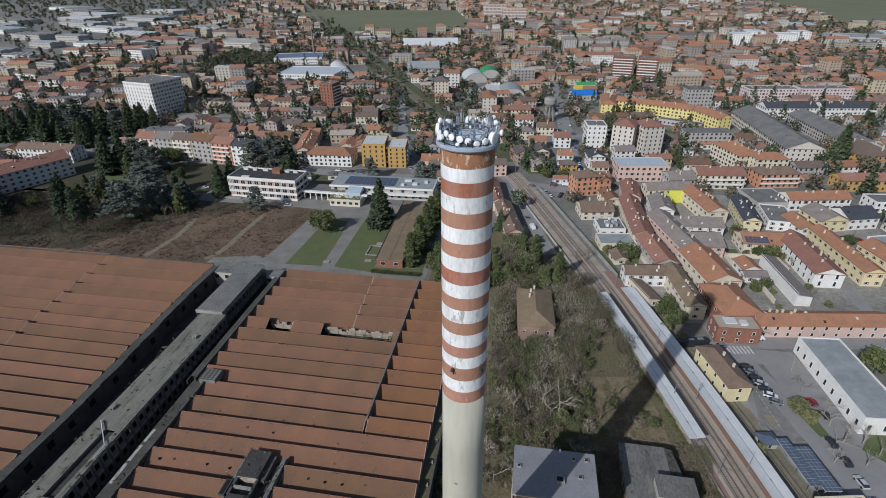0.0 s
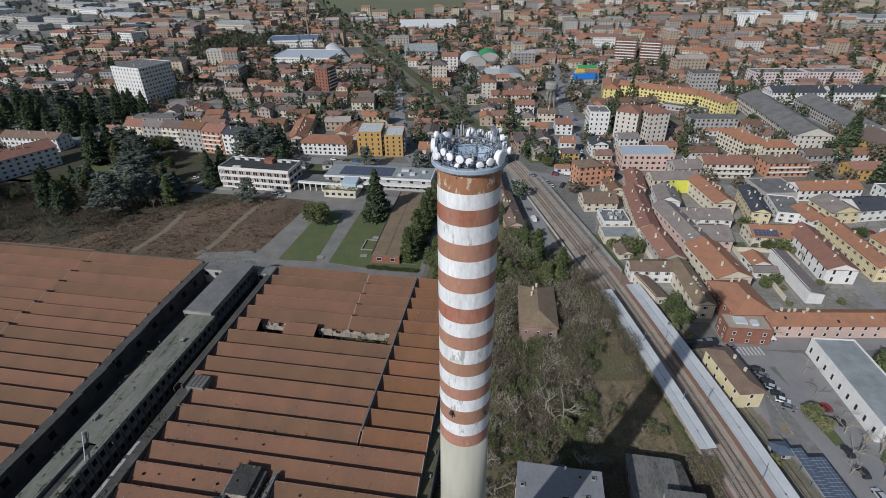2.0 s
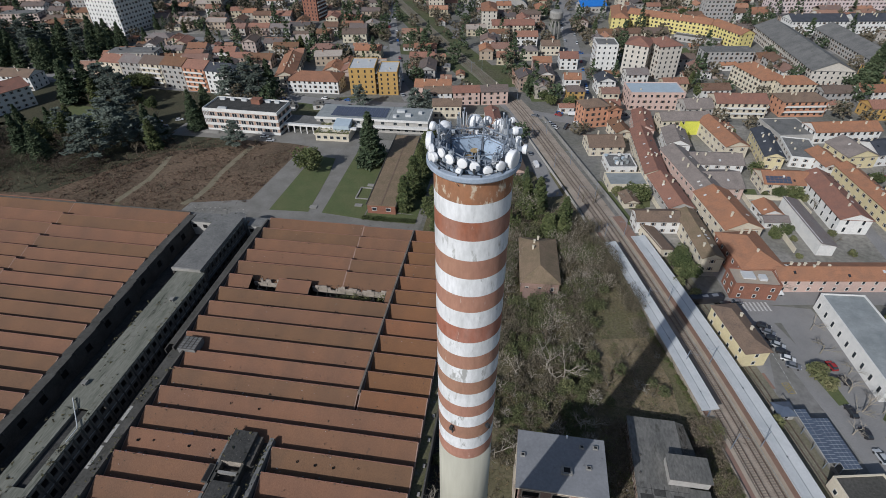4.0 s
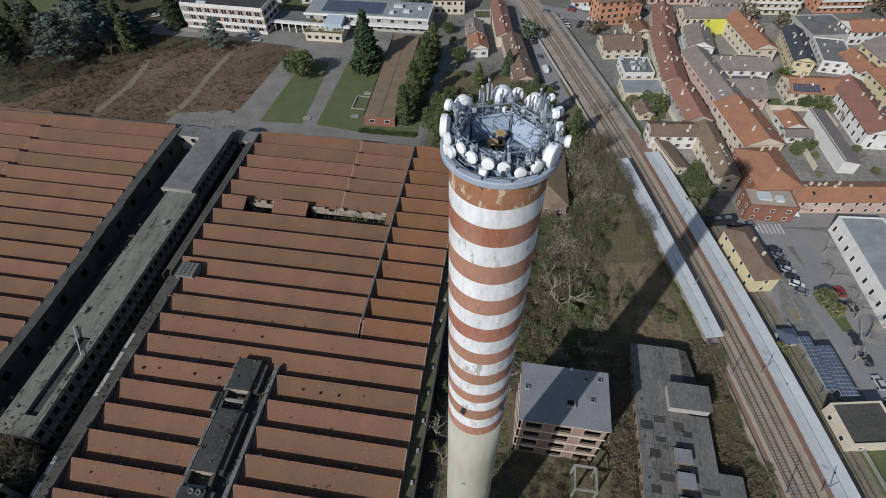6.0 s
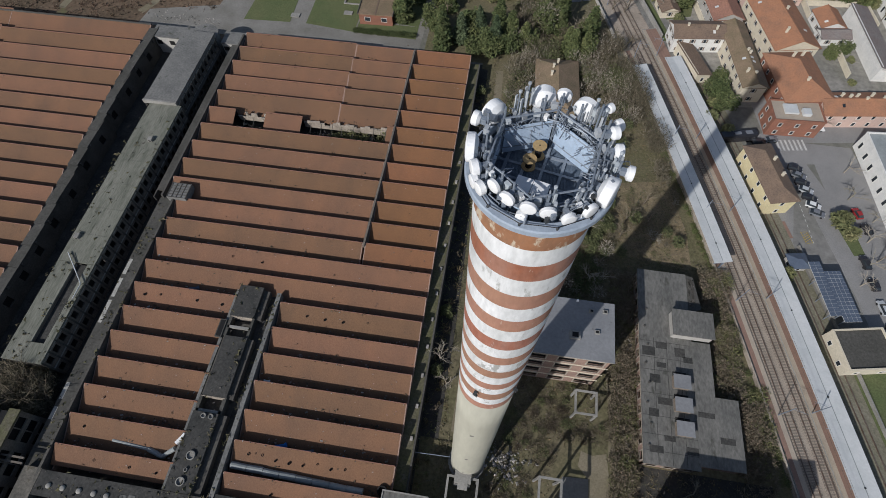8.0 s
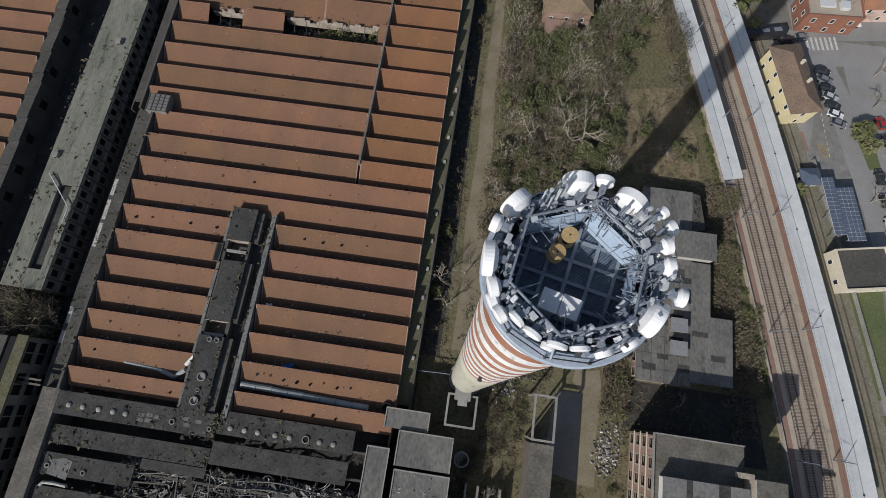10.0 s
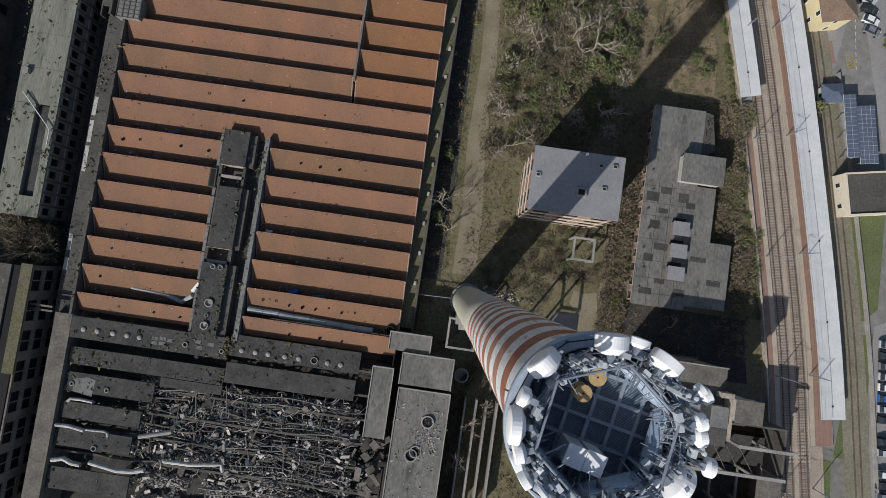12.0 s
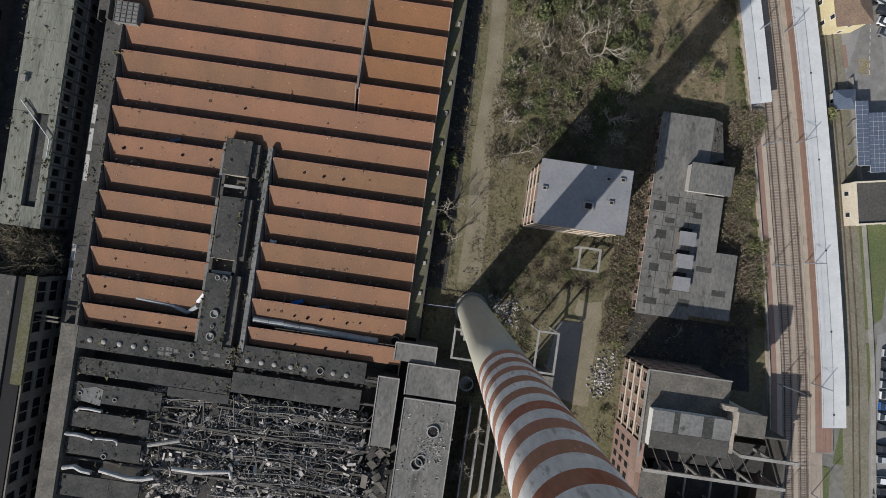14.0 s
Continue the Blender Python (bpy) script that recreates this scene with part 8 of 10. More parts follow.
# mid-rise blocks west of the line and the houses beside it
for x, y, L, W, rz, h, roof, wall, tile, text in ((-549, 694, 26, 20, -12, 20, "flat", "wall_white", "felt", "white apartment block with a flat roof"), 
                                                (-588, 823, 50, 15, -8, 15, "flat", "wall_grey", "roof_concrete", "grey apartment slab with a flat roof"), (-631, 623, 34, 16, -10, 13, "flat", "wall_grey", "felt", "grey flat-roofed apartment block"), 
                                                (-412, 806, 56, 14, -4, 13, "gable", "wall_grey", "tile_grey", "long grey apartment row"), (-489, 509, 36, 15, -12, 10, "gable", "wall_pink", "tile_red", "pink apartment house with a red roof"), (-430, 545, 24, 14, -10, 12, "hip", "wall_cream", "tile", "cream apartment house with a clay roof"),
                                                (-600, 560, 38, 15, -10, 12, "hip", "wall_white", "tile_brown", "white apartment house with a brown roof"), (-16, 471, 34, 13, 8, 8, "gable", "wall_cream", "tile_red", "cream building with a red roof beside the line"), (26, 392, 12, 12, 6, 8, "gable", "wall_white", "tile_red", "white house with a red roof"),
                                                (-4, 440, 16, 12, 8, 8, "gable", "wall_white", "tile", "white house with a clay roof"), (-2, 408, 13, 11, 10, 7, "hip", "wall_cream", "tile", "cream villa with a clay roof"), (8, 384, 12, 10, 8, 7, "gable", "wall_pink", "tile_orange", "pink house with an orange roof"), (14, 422, 13, 11, 6, 7, "gable", "wall_cream", "tile_brown", "cream house with a brown roof"),
                                                (180, 720, 90, 12, -6, 7, "gable", "wall_cream", "tile_orange", "long terrace with an orange roof"), (147, 808, 30, 18, -8, 20, "flat", "brick", "felt", "brick apartment tower with balconies")):
    placed(x, y, L, W, rz, h, roof, wall, tile, win="wide", label=text, kind_name="house")


def barrel(x, y, L, W, rz, mat, label):
    t = thing("barrel_hall", (x, y, 0), rz, label, "hall", "barrel halls")
    g, n = Geo(), 12
    arc = [(-W / 2 * math.cos(math.pi * k / n), 1.5 + W * 0.36 * math.sin(math.pi * k / n)) for k in range(n + 1)]
    for s in range(n):
        (u0, z0), (u1, z1) = arc[s], arc[s + 1]
        g.quad((u0, -L / 2, z0), (u0, L / 2, z0), (u1, L / 2, z1), (u1, -L / 2, z1))
    part("roof", g, mat, t, smooth=True)
    for e in (-1, 1):
        part("end_wall", Geo().add([(u, e * L / 2 * 0.98, z) for u, z in arc] + [(W / 2, e * L / 2 * 0.98, 0), (-W / 2, e * L / 2 * 0.98, 0)], [tuple(range(n + 3))]), "wall_grey", t)
    TAKEN.append((x, y, L / 2 + 4))


barrel(-244, 668, 92, 19, 27, "sheet_white", "white barrel-roofed sports hall")
barrel(-68, 640, 36, 26, 15, "sheet_white", "pale hall with a barrel roof")
barrel(-52, 668, 30, 24, 10, "tarp_green", "green and white barrel-roofed hall")
barrel(-20, 560, 34, 26, 8, "sheet_grey", "grey hall with a barrel roof")
wt = thing("water_tower", (18, 462, 0), 0, "grey concrete water tower on legs", "water tower")
part("tank", Geo().lathe([(3.2, 13), (5.2, 15.5), (5.3, 19.5), (4.2, 20.5), (0.3, 21.2)], 24), "concrete", wt, smooth=False)
part("core", Geo().lathe([(1.2, 0), (1.2, 13.5)], 12), "concrete", wt)
for k in range(8):
    a = 2 * math.pi * k / 8
    part("leg", Geo().tube((4.4 * math.cos(a), 4.4 * math.sin(a), 0), (3.4 * math.cos(a), 3.4 * math.sin(a), 13.6), 0.38, 6), "concrete", wt)
for x, y, hh, r in ((-322, 770, 42, 1.5),):
    st2 = thing("brick_stack", (x, y, 0), 0, "slim brick factory stack far in the town", "chimney")
    part("shaft", Geo().lathe([(r, 0), (r * 0.6, hh), (r * 0.75, hh), (r * 0.75, hh + 1)], 18), "brick_old", st2)
TAKEN.extend([(18, 462, 10), (-322, 770, 8)])


# ---- the rest of the town: repeated houses in rough blocks ----
KINDS = []
for n in range(50):
    if n == 42:
        kept = random.getstate()
    if n >= 42:
        L, W, h, roof = random.uniform(17, 36), random.uniform(12, 15), random.choice((13, 16, 16, 19, 22)), random.choice(("flat", "hip", "flat", "gable"))
    elif n >= 34:
        L, W, h, roof = random.uniform(6, 11), random.uniform(4, 6.5), random.uniform(2.6, 4.2), random.choice(("gable", "gable", "flat"))
    elif n < 20:
        L, W, h, roof = random.uniform(11, 20), random.uniform(9, 12), random.choice((5.6, 6.4, 6.8, 8.5)), random.choice(("gable", "gable", "gable", "hip"))
    elif n < 28:
        L, W, h, roof = random.uniform(16, 34), random.uniform(11, 14), random.uniform(9.5, 16), random.choice(("gable", "hip", "gable", "flat"))
    else:
        L, W, h, roof = random.uniform(22, 46), random.uniform(16, 26), random.uniform(5, 7.5), "flat"
    st_n = max(1, round(h / 3.1))
    body = far_body(L, W, h, st_n)
    if roof == "flat":
        g = Geo().box(-L / 2 - 0.2, L / 2 + 0.2, -W / 2 - 0.2, W / 2 + 0.2, h, h + 0.4)
        for _ in range(4):
            u, w = random.uniform(-0.4, 0.4) * L, random.uniform(-0.35, 0.35) * W
            g.box(u - 0.9, u + 0.9, w - 0.7, w + 0.7, h + 0.4, h + 1.5)
        rm = random.choice(("sheet_grey", "felt", "sheet_grey", "roof_concrete", "felt")) if 28 <= n < 34 else random.choice(("felt", "roof_concrete"))
    else:
        g, r = gable_roof(L, W, h, hip=roof == "hip")
        if roof == "gable":
            for s in (-1, 1):
                x0, x1 = sorted((s * (L / 2 - 0.2), s * (L / 2 - 0.01)))
                body.add([(x0, -W / 2, h), (x0, W / 2, h), (x0, 0, h + r * 0.82), (x1, -W / 2, h), (x1, W / 2, h), (x1, 0, h + r * 0.82)], [(2, 1, 0), (3, 4, 5), (0, 3, 5, 2), (1, 2, 5, 4)])
        for _ in range(2):
            u, w = random.uniform(-0.4, 0.4) * L, random.uniform(-0.2, 0.2) * W
            g.box(u - 0.3, u + 0.3, w - 0.3, w + 0.3, h, h + r + 0.6)
        rm = "tile"
    KINDS.append((L, W, h, roof, body.mesh("wall", ["plaster", "pane", "tile_brown"]), g.mesh("roof", rm), body, g, rm))
random.setstate(kept)

NO_BUILD = [(-452, 650, -378, 800), (-322, 262, -180, 312), (-440, 330, -312, 404), (-330, -100, -17, 262), (-17, -100, 30, 235), (-115, 262, -40, 300)]
FIELDS = [[(-720, 1480), (-700, 1720), (-240, 1740), (-140, 1291), (-200, 1021), (-369, 1078), (-499, 1261)], [(740, 1900), (760, 2400), (1900, 2600), (1900, 1100), (698, 1235), (660, 1361)]]


def in_poly(x, y, poly):
    hit = False
    for (x0, y0), (x1, y1) in zip(poly, poly[1:] + poly[:1]):
        if (y0 > y) != (y1 > y) and x < (x1 - x0) * (y - y0) / (y1 - y0) + x0:
            hit = not hit
    return hit


RAIL_PTS = along(-1.5, 150, 2050, 10)
ROAD_PTS = [(a[0] + (b[0] - a[0]) * k / 12, a[1] + (b[1] - a[1]) * k / 12, w) for pts, w in STREETS for a, b in zip(pts, pts[1:]) for k in range(12)]
GRID = {}


def mark(x, y, r):
    for i in range(int((x - r) // 40), int((x + r) // 40) + 1):
        for j in range(int((y - r) // 40), int((y + r) // 40) + 1):
            GRID.setdefault((i, j), []).append((x, y, r))


def free(x, y, r):
    return all((x - a) ** 2 + (y - b) ** 2 > (r + c) ** 2 for a, b, c in GRID.get((int(x // 40), int(y // 40)), ()))


for x, y, r in TAKEN:
    mark(x, y, r + 1)
for x, y in RAIL_PTS:
    mark(x, y, 12)
for x, y, w in ROAD_PTS:
    mark(x, y, w / 2 + 1)


def open_ground(x, y, r):
    if any(a - r < x < c + r and b - r < y < d + r for a, b, c, d in NO_BUILD) or any(in_poly(x, y, f) for f in FIELDS):
        return False
    for i in (-1, 0, 1):
        for j in (-1, 0, 1):
            for a, b, c in GRID.get((int(x // 40) + i, int(y // 40) + j), ()):
                if (x - a) ** 2 + (y - b) ** 2 < (r + c) ** 2:
                    return False
    return True


def in_fan(x, y, slack=40):
    c, s = math.cos(radians(-9)), math.sin(radians(-9))
    u, w = c * x - s * y, s * x + c * y
    return w > 120 and abs(u) < w * 0.9 + slack


far_wall, far_roof, far_flat = Geo(), Geo(), Geo()


def append_far(x, y, rz, kind):
    m = pose(x, y, 0, 0, 0, rz)
    L, W, h, roof, _, _, body, g, rm = kind
    if y < 540:
        far_wall.add([tuple(m @ Vector(p)) for p in body.v], [])
        n = len(far_wall.v) - len(body.v)
        far_wall.f.extend([[n + k for k in f] for f in body.f])
        far_wall.m.extend(body.m)
    else:
        far_wall.add([tuple(m @ Vector(p)) for p in ((-L / 2, -W / 2, 0), (L / 2, -W / 2, 0), (L / 2, W / 2, 0), (-L / 2, W / 2, 0), (-L / 2, -W / 2, h), (L / 2, -W / 2, h), (L / 2, W / 2, h), (-L / 2, W / 2, h))],
                     [(0, 1, 5, 4), (1, 2, 6, 5), (2, 3, 7, 6), (3, 0, 4, 7)])
        for s in range(max(1, round(h / 3.1))):
            z = (s + 0.3) * 3.1
            for q in range(int(L / 4)):
                u = -L / 2 + (q + 0.5) * 4
                for q2 in (-1, 1):
                    far_wall.add([tuple(m @ Vector(p)) for p in ((u - 0.7, q2 * (W / 2 + 0.06), z), (u + 0.7, q2 * (W / 2 + 0.06), z), (u + 0.7, q2 * (W / 2 + 0.06), z + 1.5), (u - 0.7, q2 * (W / 2 + 0.06), z + 1.5))], [(0, 1, 2, 3)], 1)
            for q in range(int(W / 4)):
                u = -W / 2 + (q + 0.5) * 4
                for q2 in (-1, 1):
                    far_wall.add([tuple(m @ Vector(p)) for p in ((q2 * (L / 2 + 0.06), u - 0.6, z), (q2 * (L / 2 + 0.06), u + 0.6, z), (q2 * (L / 2 + 0.06), u + 0.6, z + 1.5), (q2 * (L / 2 + 0.06), u - 0.6, z + 1.5))], [(0, 1, 2, 3)], 1)
    (far_flat if roof == "flat" else far_roof).add([tuple(m @ Vector(p)) for p in g.v], g.f)


def zone(x, y):
    n = noise.noise((x * 0.0042, y * 0.0042, 7))
    if x < 60 - (y - 300) * 0.5 and y > 470:
        return "flats" if n > -0.3 else "villas"
    if y > 430 and x < 60 and n > 0.08 or y > 1100 and n > 0.2:
        return "flats"
    return "old" if noise.noise((x * 0.006, y * 0.006, 1.5)) > -0.05 else "villas"


# long halls of the industrial quarter north-west of the town
HALLS = [(-1168, 1056, 130, 60, -14), (-1246, 1434, 150, 70, -16), (-974, 946, 90, 40, -12), (-760, 856, 70, 34, -10), (-846, 842, 52, 28, -10), (-780, 984, 84, 44, -12), (-765, 714, 60, 30, -8), (-850, 752, 56, 34, -8), (-1060, 1180, 120, 48, -14), (-930, 1090, 100, 46, -14), (-1320, 1240, 140, 60, -16), (-1000, 1330, 130, 60, -14),
         (-860, 1220, 90, 40, -12), (-1110, 1560, 120, 60, -14), (-1420, 1600, 150, 80, -18), (-640, 930, 60, 26, -8), (520, 1290, 110, 50, -12), (660, 1120, 80, 46, -12), (400, 1180, 60, 40, -10), (-700, 1120, 80, 38, -10), (-1090, 870, 70, 40, -12), (-900, 700, 60, 36, -8), (-1000, 780, 70, 34, -10), (-870, 930, 60, 30, -10), (-1240, 1130, 90, 44, -14), (-1180, 1300, 110, 50, -16), (-1330, 1500, 120, 60, -16), (-1560, 1700, 150, 70, -18), (-950, 1200, 70, 34, -12)]
for k, (x, y, L, W, rz) in enumerate(HALLS):
    t = thing("factory_hall", (x, y, 0), rz, "long industrial hall with a pale ribbed sheet roof" if k % 2 else "long grey industrial hall with rooflights", "hall", "industrial halls")
    h = 8 + k % 3
    part("wall", far_body(L, W, h, 2), ["wall_grey" if k % 3 else "wall_white", "pane", "wall_grey"], t)
    g, n = Geo(), max(2, round(W / 14))
    for q in range(n):
        y0, y1 = -W / 2 + W * q / n, -W / 2 + W * (q + 1) / n
        ym = (y0 + y1) / 2
        g.add([(-L / 2, y0, h), (L / 2, y0, h), (L / 2, ym, h + 1.6), (-L / 2, ym, h + 1.6), (L / 2, y1, h), (-L / 2, y1, h)], [(0, 1, 2, 3), (3, 2, 4, 5), (1, 4, 2), (0, 3, 5)])
        for w in range(int(L / 12)):
            u = -L / 2 + 6 + w * 12
            g.add([(u, y0 + 1.2, h + 0.42), (u + 2.4, y0 + 1.2, h + 0.42), (u + 2.4, ym - 1.2, h + 1.5), (u, ym - 1.2, h + 1.5)], [(0, 1, 2, 3)], 1)
    part("roof", g, [("sheet_grey", "sheet_white", "roof_concrete", "sheet_grey")[k % 4], "sheet_white" if k % 2 == 0 else "felt"], t)
    a = radians(rz)
    for q in range(-3, 4):
        mark(x + q * L / 7 * math.cos(a), y + q * L / 7 * math.sin(a), W / 2 + 8)

HOUSE_LABELS = ("plastered town house with a clay tile roof", "small town house with shutters and a clay roof", "town house with a weathered tile roof", "apartment house in the town", "low flat-roofed workshop in the town")
count, tree_spots = 0, []
far_green, far_yard = Geo(), Geo()
BW, BD, WAY_W = 66.0, 50.0, 8.5
blocks = []
for row in range(-6, 46):
    for col in range(-46, 40):
        u, v = col * (BW + WAY_W) + (row % 3) * 21, 200 + row * (BD + WAY_W)
        c, sn = math.cos(radians(9)), math.sin(radians(9))
        x, y = u * c - v * sn * 0.3, u * sn + v * c
        x += 30 * noise.noise((u * 0.002, v * 0.002, 3.3))
        y += 30 * noise.noise((u * 0.002, v * 0.002, 8.1))
        if 215 < y < 2350 and in_fan(x, y, 60):
            blocks.append((y, x, 9 + 9 * noise.noise((u * 0.0016, v * 0.0016, 0))))
blocks.sort()


def put_house(x, y, rz, kind):
    """One house of the fill; the near ones are things of their own, the far ones joined."""
    global count
    L, W = kind[:2]
    r = min(L, W) / 2 - 0.6
    a = radians(rz)
    reach = max(0.0, (L - W) / 2)
    spots3 = [(x + q * reach * math.cos(a), y + q * reach * math.sin(a)) for q in ((-1, 0, 1) if reach > 1 else (0,))]
    if not all(open_ground(px, py, r) for px, py in spots3):
        return False
    for px, py in spots3:
        mark(px, py, r)
    if count < 215:
        count += 1
        t = thing("house" if kind[2] < 9 else "apartment_house", (x, y, 0), rz, HOUSE_LABELS[4 if kind[3] == "flat" and kind[2] < 9 else 3 if kind[2] > 9 else count % 3], "house", "town houses")
        part("wall", kind[4], None, t)
        part("roof", kind[5], None, t)
    else:
        append_far(x, y, rz, kind)
    return True


for y, x, turn in blocks:
    z = zone(x, y)
    if y > 680 and x < -690 - 0.3 * (y - 690):
        tree_spots.extend((x + random.uniform(-30, 30), y + random.uniform(-22, 22)) for _ in range(3))
        continue
    if random.random() < ((0.09 if z == "flats" else 0.03) if y < 1100 else 0.16):
        for _ in range(16):
            tree_spots.append((x + random.uniform(-30, 30), y + random.uniform(-22, 22)))
        continue
    m = pose(x, y, 0, 0, 0, turn)

    def spot(u, v):
        p = m @ Vector((u, v, 0))
        return p.x, p.y

    # the garden inside the block
    if open_ground(x, y, 4) and y < 1500:
        gx, gy = BW / 2 - random.uniform(7, 12), BD / 2 - random.uniform(7, 12)
        (far_green if random.random() < (0.75 if z != "old" else 0.45) else far_yard).add([tuple(m @ Vector((u + random.uniform(-4, 4), v + random.uniform(-3, 3), 0.03 + random.uniform(0, 0.02)))) for u, v in ((-gx, -gy), (0, -gy), (gx, -gy), (gx, gy), (0, gy), (-gx, gy))], [(0, 1, 4, 5), (1, 2, 3, 4)])
    # houses round its edge
    for side in range(4):
        run, depth = (BW, BD) if side % 2 == 0 else (BD - 24, BW)
        u = -run / 2 + random.uniform(0, 4)
        while u < run / 2 - 8:
            pick = random.random()
            if z == "flats" and pick < 0.22:
                kind = KINDS[random.randrange(20, 28)]
            elif y > 470 and pick < (0.36 if z == "flats" else 0.14):
                kind = KINDS[random.randrange(42, 50)]
            elif pick < (0.05 if z == "old" else 0.1):
                kind = KINDS[random.randrange(20, 30)]
            else:
                kind = KINDS[random.randrange(0, 20)]
            L, W = kind[:2]
            if u + L > run / 2 + 5:
                break
            back = random.choice((0, 0, 1.5, 4)) if z != "old" else random.choice((0, 0, 0, 1))
            b = depth / 2 - W / 2 - back
            cu = u + L / 2
            px, py = spot(cu, -b) if side == 0 else spot(b, cu) if side == 1 else spot(-cu, b) if side == 2 else spot(-b, -cu)
            if not in_fan(px, py) or not put_house(px, py, turn + side * 90 + random.gauss(0, 1.5), kind):
                if random.random() < 0.25:
                    tree_spots.append((px, py))
            u += L + (random.choice((0.2, 0.3, 3, 5)) if z == "old" else random.choice((3, 6, 9, 14)))
    # outbuildings and trees inside
    for _ in range(5 if z == "old" else 2):
        px, py = spot(random.uniform(-BW / 2 + 14, BW / 2 - 14), random.uniform(-8, 8))
        put_house(px, py, turn + random.choice((0, 90)) + random.gauss(0, 3), KINDS[random.randrange(34, 42)])
    for _ in range(random.randrange(5, 10) if z == "old" else random.randrange(16, 27)):
        tree_spots.append(spot(random.uniform(-BW / 2, BW / 2), random.uniform(-BD / 2, BD / 2)))
    for _ in range(2):
        tree_spots.append(spot(random.uniform(-BW / 2, BW / 2), BD / 2 + random.choice((0.5, 6))))
tree_spots.extend((random.uniform(-455, -375), random.uniform(648, 802)) for _ in range(150))
# houses and trees in the gaps that the blocks leave
for _ in range(2600):
    y = 300 + 620 * random.random() ** 1.3
    x = -y * math.tan(radians(9)) + random.uniform(-0.92, 0.92) * y
    if x < -690 - 0.3 * (y - 690) and y > 680 or not in_fan(x, y, 0):
        continue
    if random.random() < 0.6:
        put_house(x, y, 9 + 9 * noise.noise((x * 0.0016, y * 0.0016, 0)) + random.choice((0, 0, 90)) + random.gauss(0, 3), KINDS[random.randrange(0, 20) if random.random() < 0.75 else random.randrange(34, 42)])
    elif open_ground(x, y, 2):
        tree_spots.append((x, y))
M["plaster_far"] = surface("distant plaster", (0.5, 0.46, 0.39), (0.40, 0.37, 0.33), 0.1, 0.9, 0.0, 1.0, grain=0.1, island=1.0, palette=[(0.52, 0.48, 0.40), (0.64, 0.62, 0.58), (0.40, 0.32, 0.24), (0.36, 0.33, 0.28), (0.50, 0.44, 0.31), (0.34, 0.25, 0.20), (0.27, 0.255, 0.24)])
M["tile_far"] = surface("distant clay roofs", (0.28, 0.11, 0.06), (0.16, 0.09, 0.07), 0.05, 0.9, 0.0, 1.0, grain=0.2, island=1.0, palette=[(0.35, 0.17, 0.10), (0.27, 0.145, 0.10), (0.20, 0.145, 0.125), (0.37, 0.185, 0.105), (0.15, 0.125, 0.115), (0.30, 0.18, 0.13), (0.36, 0.32, 0.28), (0.31, 0.165, 0.11), (0.10, 0.095, 0.095), (0.38, 0.205, 0.13)])
M["flat_far"] = surface("distant flat roofs", (0.3, 0.3, 0.3), (0.25, 0.25, 0.25), 0.05, 0.8, 0.0, 1.0, grain=0.1, island=1.0, palette=[(0.30, 0.30, 0.31), (0.20, 0.20, 0.205), (0.14, 0.14, 0.14), (0.24, 0.24, 0.25), (0.45, 0.46, 0.46)])
solid("far_gardens", far_green, "garden", "green gardens inside the town blocks", "gardens", "stuff")
solid("far_yards", far_yard, "yard", "paved and gravelled yards inside the town blocks", "yards", "stuff")
solid("far_houses", far_wall, ["plaster_far", "pane", "tile_brown"], "pale walls of the distant town", "houses", "stuff")
solid("far_tile_roofs", far_roof, "tile_far", "clay roofs of the distant town", "roofs", "stuff")
solid("far_flat_roofs", far_flat, "flat_far", "flat grey and white roofs of distant works", "roofs", "stuff")

# ---- trees and scrub ----
def clump(g, p, s, flat=0.5):
    """A ragged leaf clump: three crossed uneven triangles."""
    for _ in range(3):
        a = Vector((random.gauss(0, 1), random.gauss(0, 1), random.gauss(0, flat)))
        b = Vector((random.gauss(0, 1), random.gauss(0, 1), random.gauss(0, flat)))
        a, b = a.normalized() * s * random.uniform(0.7, 1.3), b.normalized() * s * random.uniform(0.7, 1.3)
        g.add([tuple(p + a), tuple(p + b), tuple(p - (a + b) * 0.6)], [(0, 1, 2)])


def conifer(h, r, droop=0.15, n=900, blunt=0.0, size=0.55):
    g = Geo()
    for _ in range(n):
        t = random.random() ** 0.75
        z = h * (0.08 + 0.92 * (1 - t)) if blunt == 0 else h * (0.06 + 0.94 * (1 - t))
        tier = 0.78 + 0.22 * math.sin(z * 2.4 + random.uniform(-0.4, 0.4))
        rr = (r * t ** (0.85 if blunt == 0 else 0.45) * tier + 0.15) * (0.55 + 0.45 * random.random() ** 0.4)
        a = random.uniform(0, 2 * math.pi)
        rr *= 0.85 + 0.3 * noise.noise((math.cos(a) * 1.3, math.sin(a) * 1.3, z * 0.25))
        clump(g, Vector((rr * math.cos(a), rr * math.sin(a), z - droop * rr)), size * random.uniform(0.7, 1.4) * (0.6 + 0.5 * t), 0.35)
    return g


def cedar(h, r, n=1000):
    g = Geo()
    for lev in range(9):
        z0 = h * (0.22 + 0.78 * lev / 9)
        reach = r * (1.0 - 0.75 * (lev / 9) ** 1.3) * random.uniform(0.8, 1.1)
        for br in range(7):
            a = random.uniform(0, 2 * math.pi)
            L = reach * random.uniform(0.7, 1.15)
            for k in range(n // 63):
                d = L * random.uniform(0.25, 1)
                w = random.gauss(0, 0.9 * (0.3 + d / r))
                clump(g, Vector((d * math.cos(a) - w * math.sin(a), d * math.sin(a) + w * math.cos(a), z0 + d * 0.08 + random.gauss(0, 0.2))), random.uniform(0.5, 0.95), 0.2)
    return g


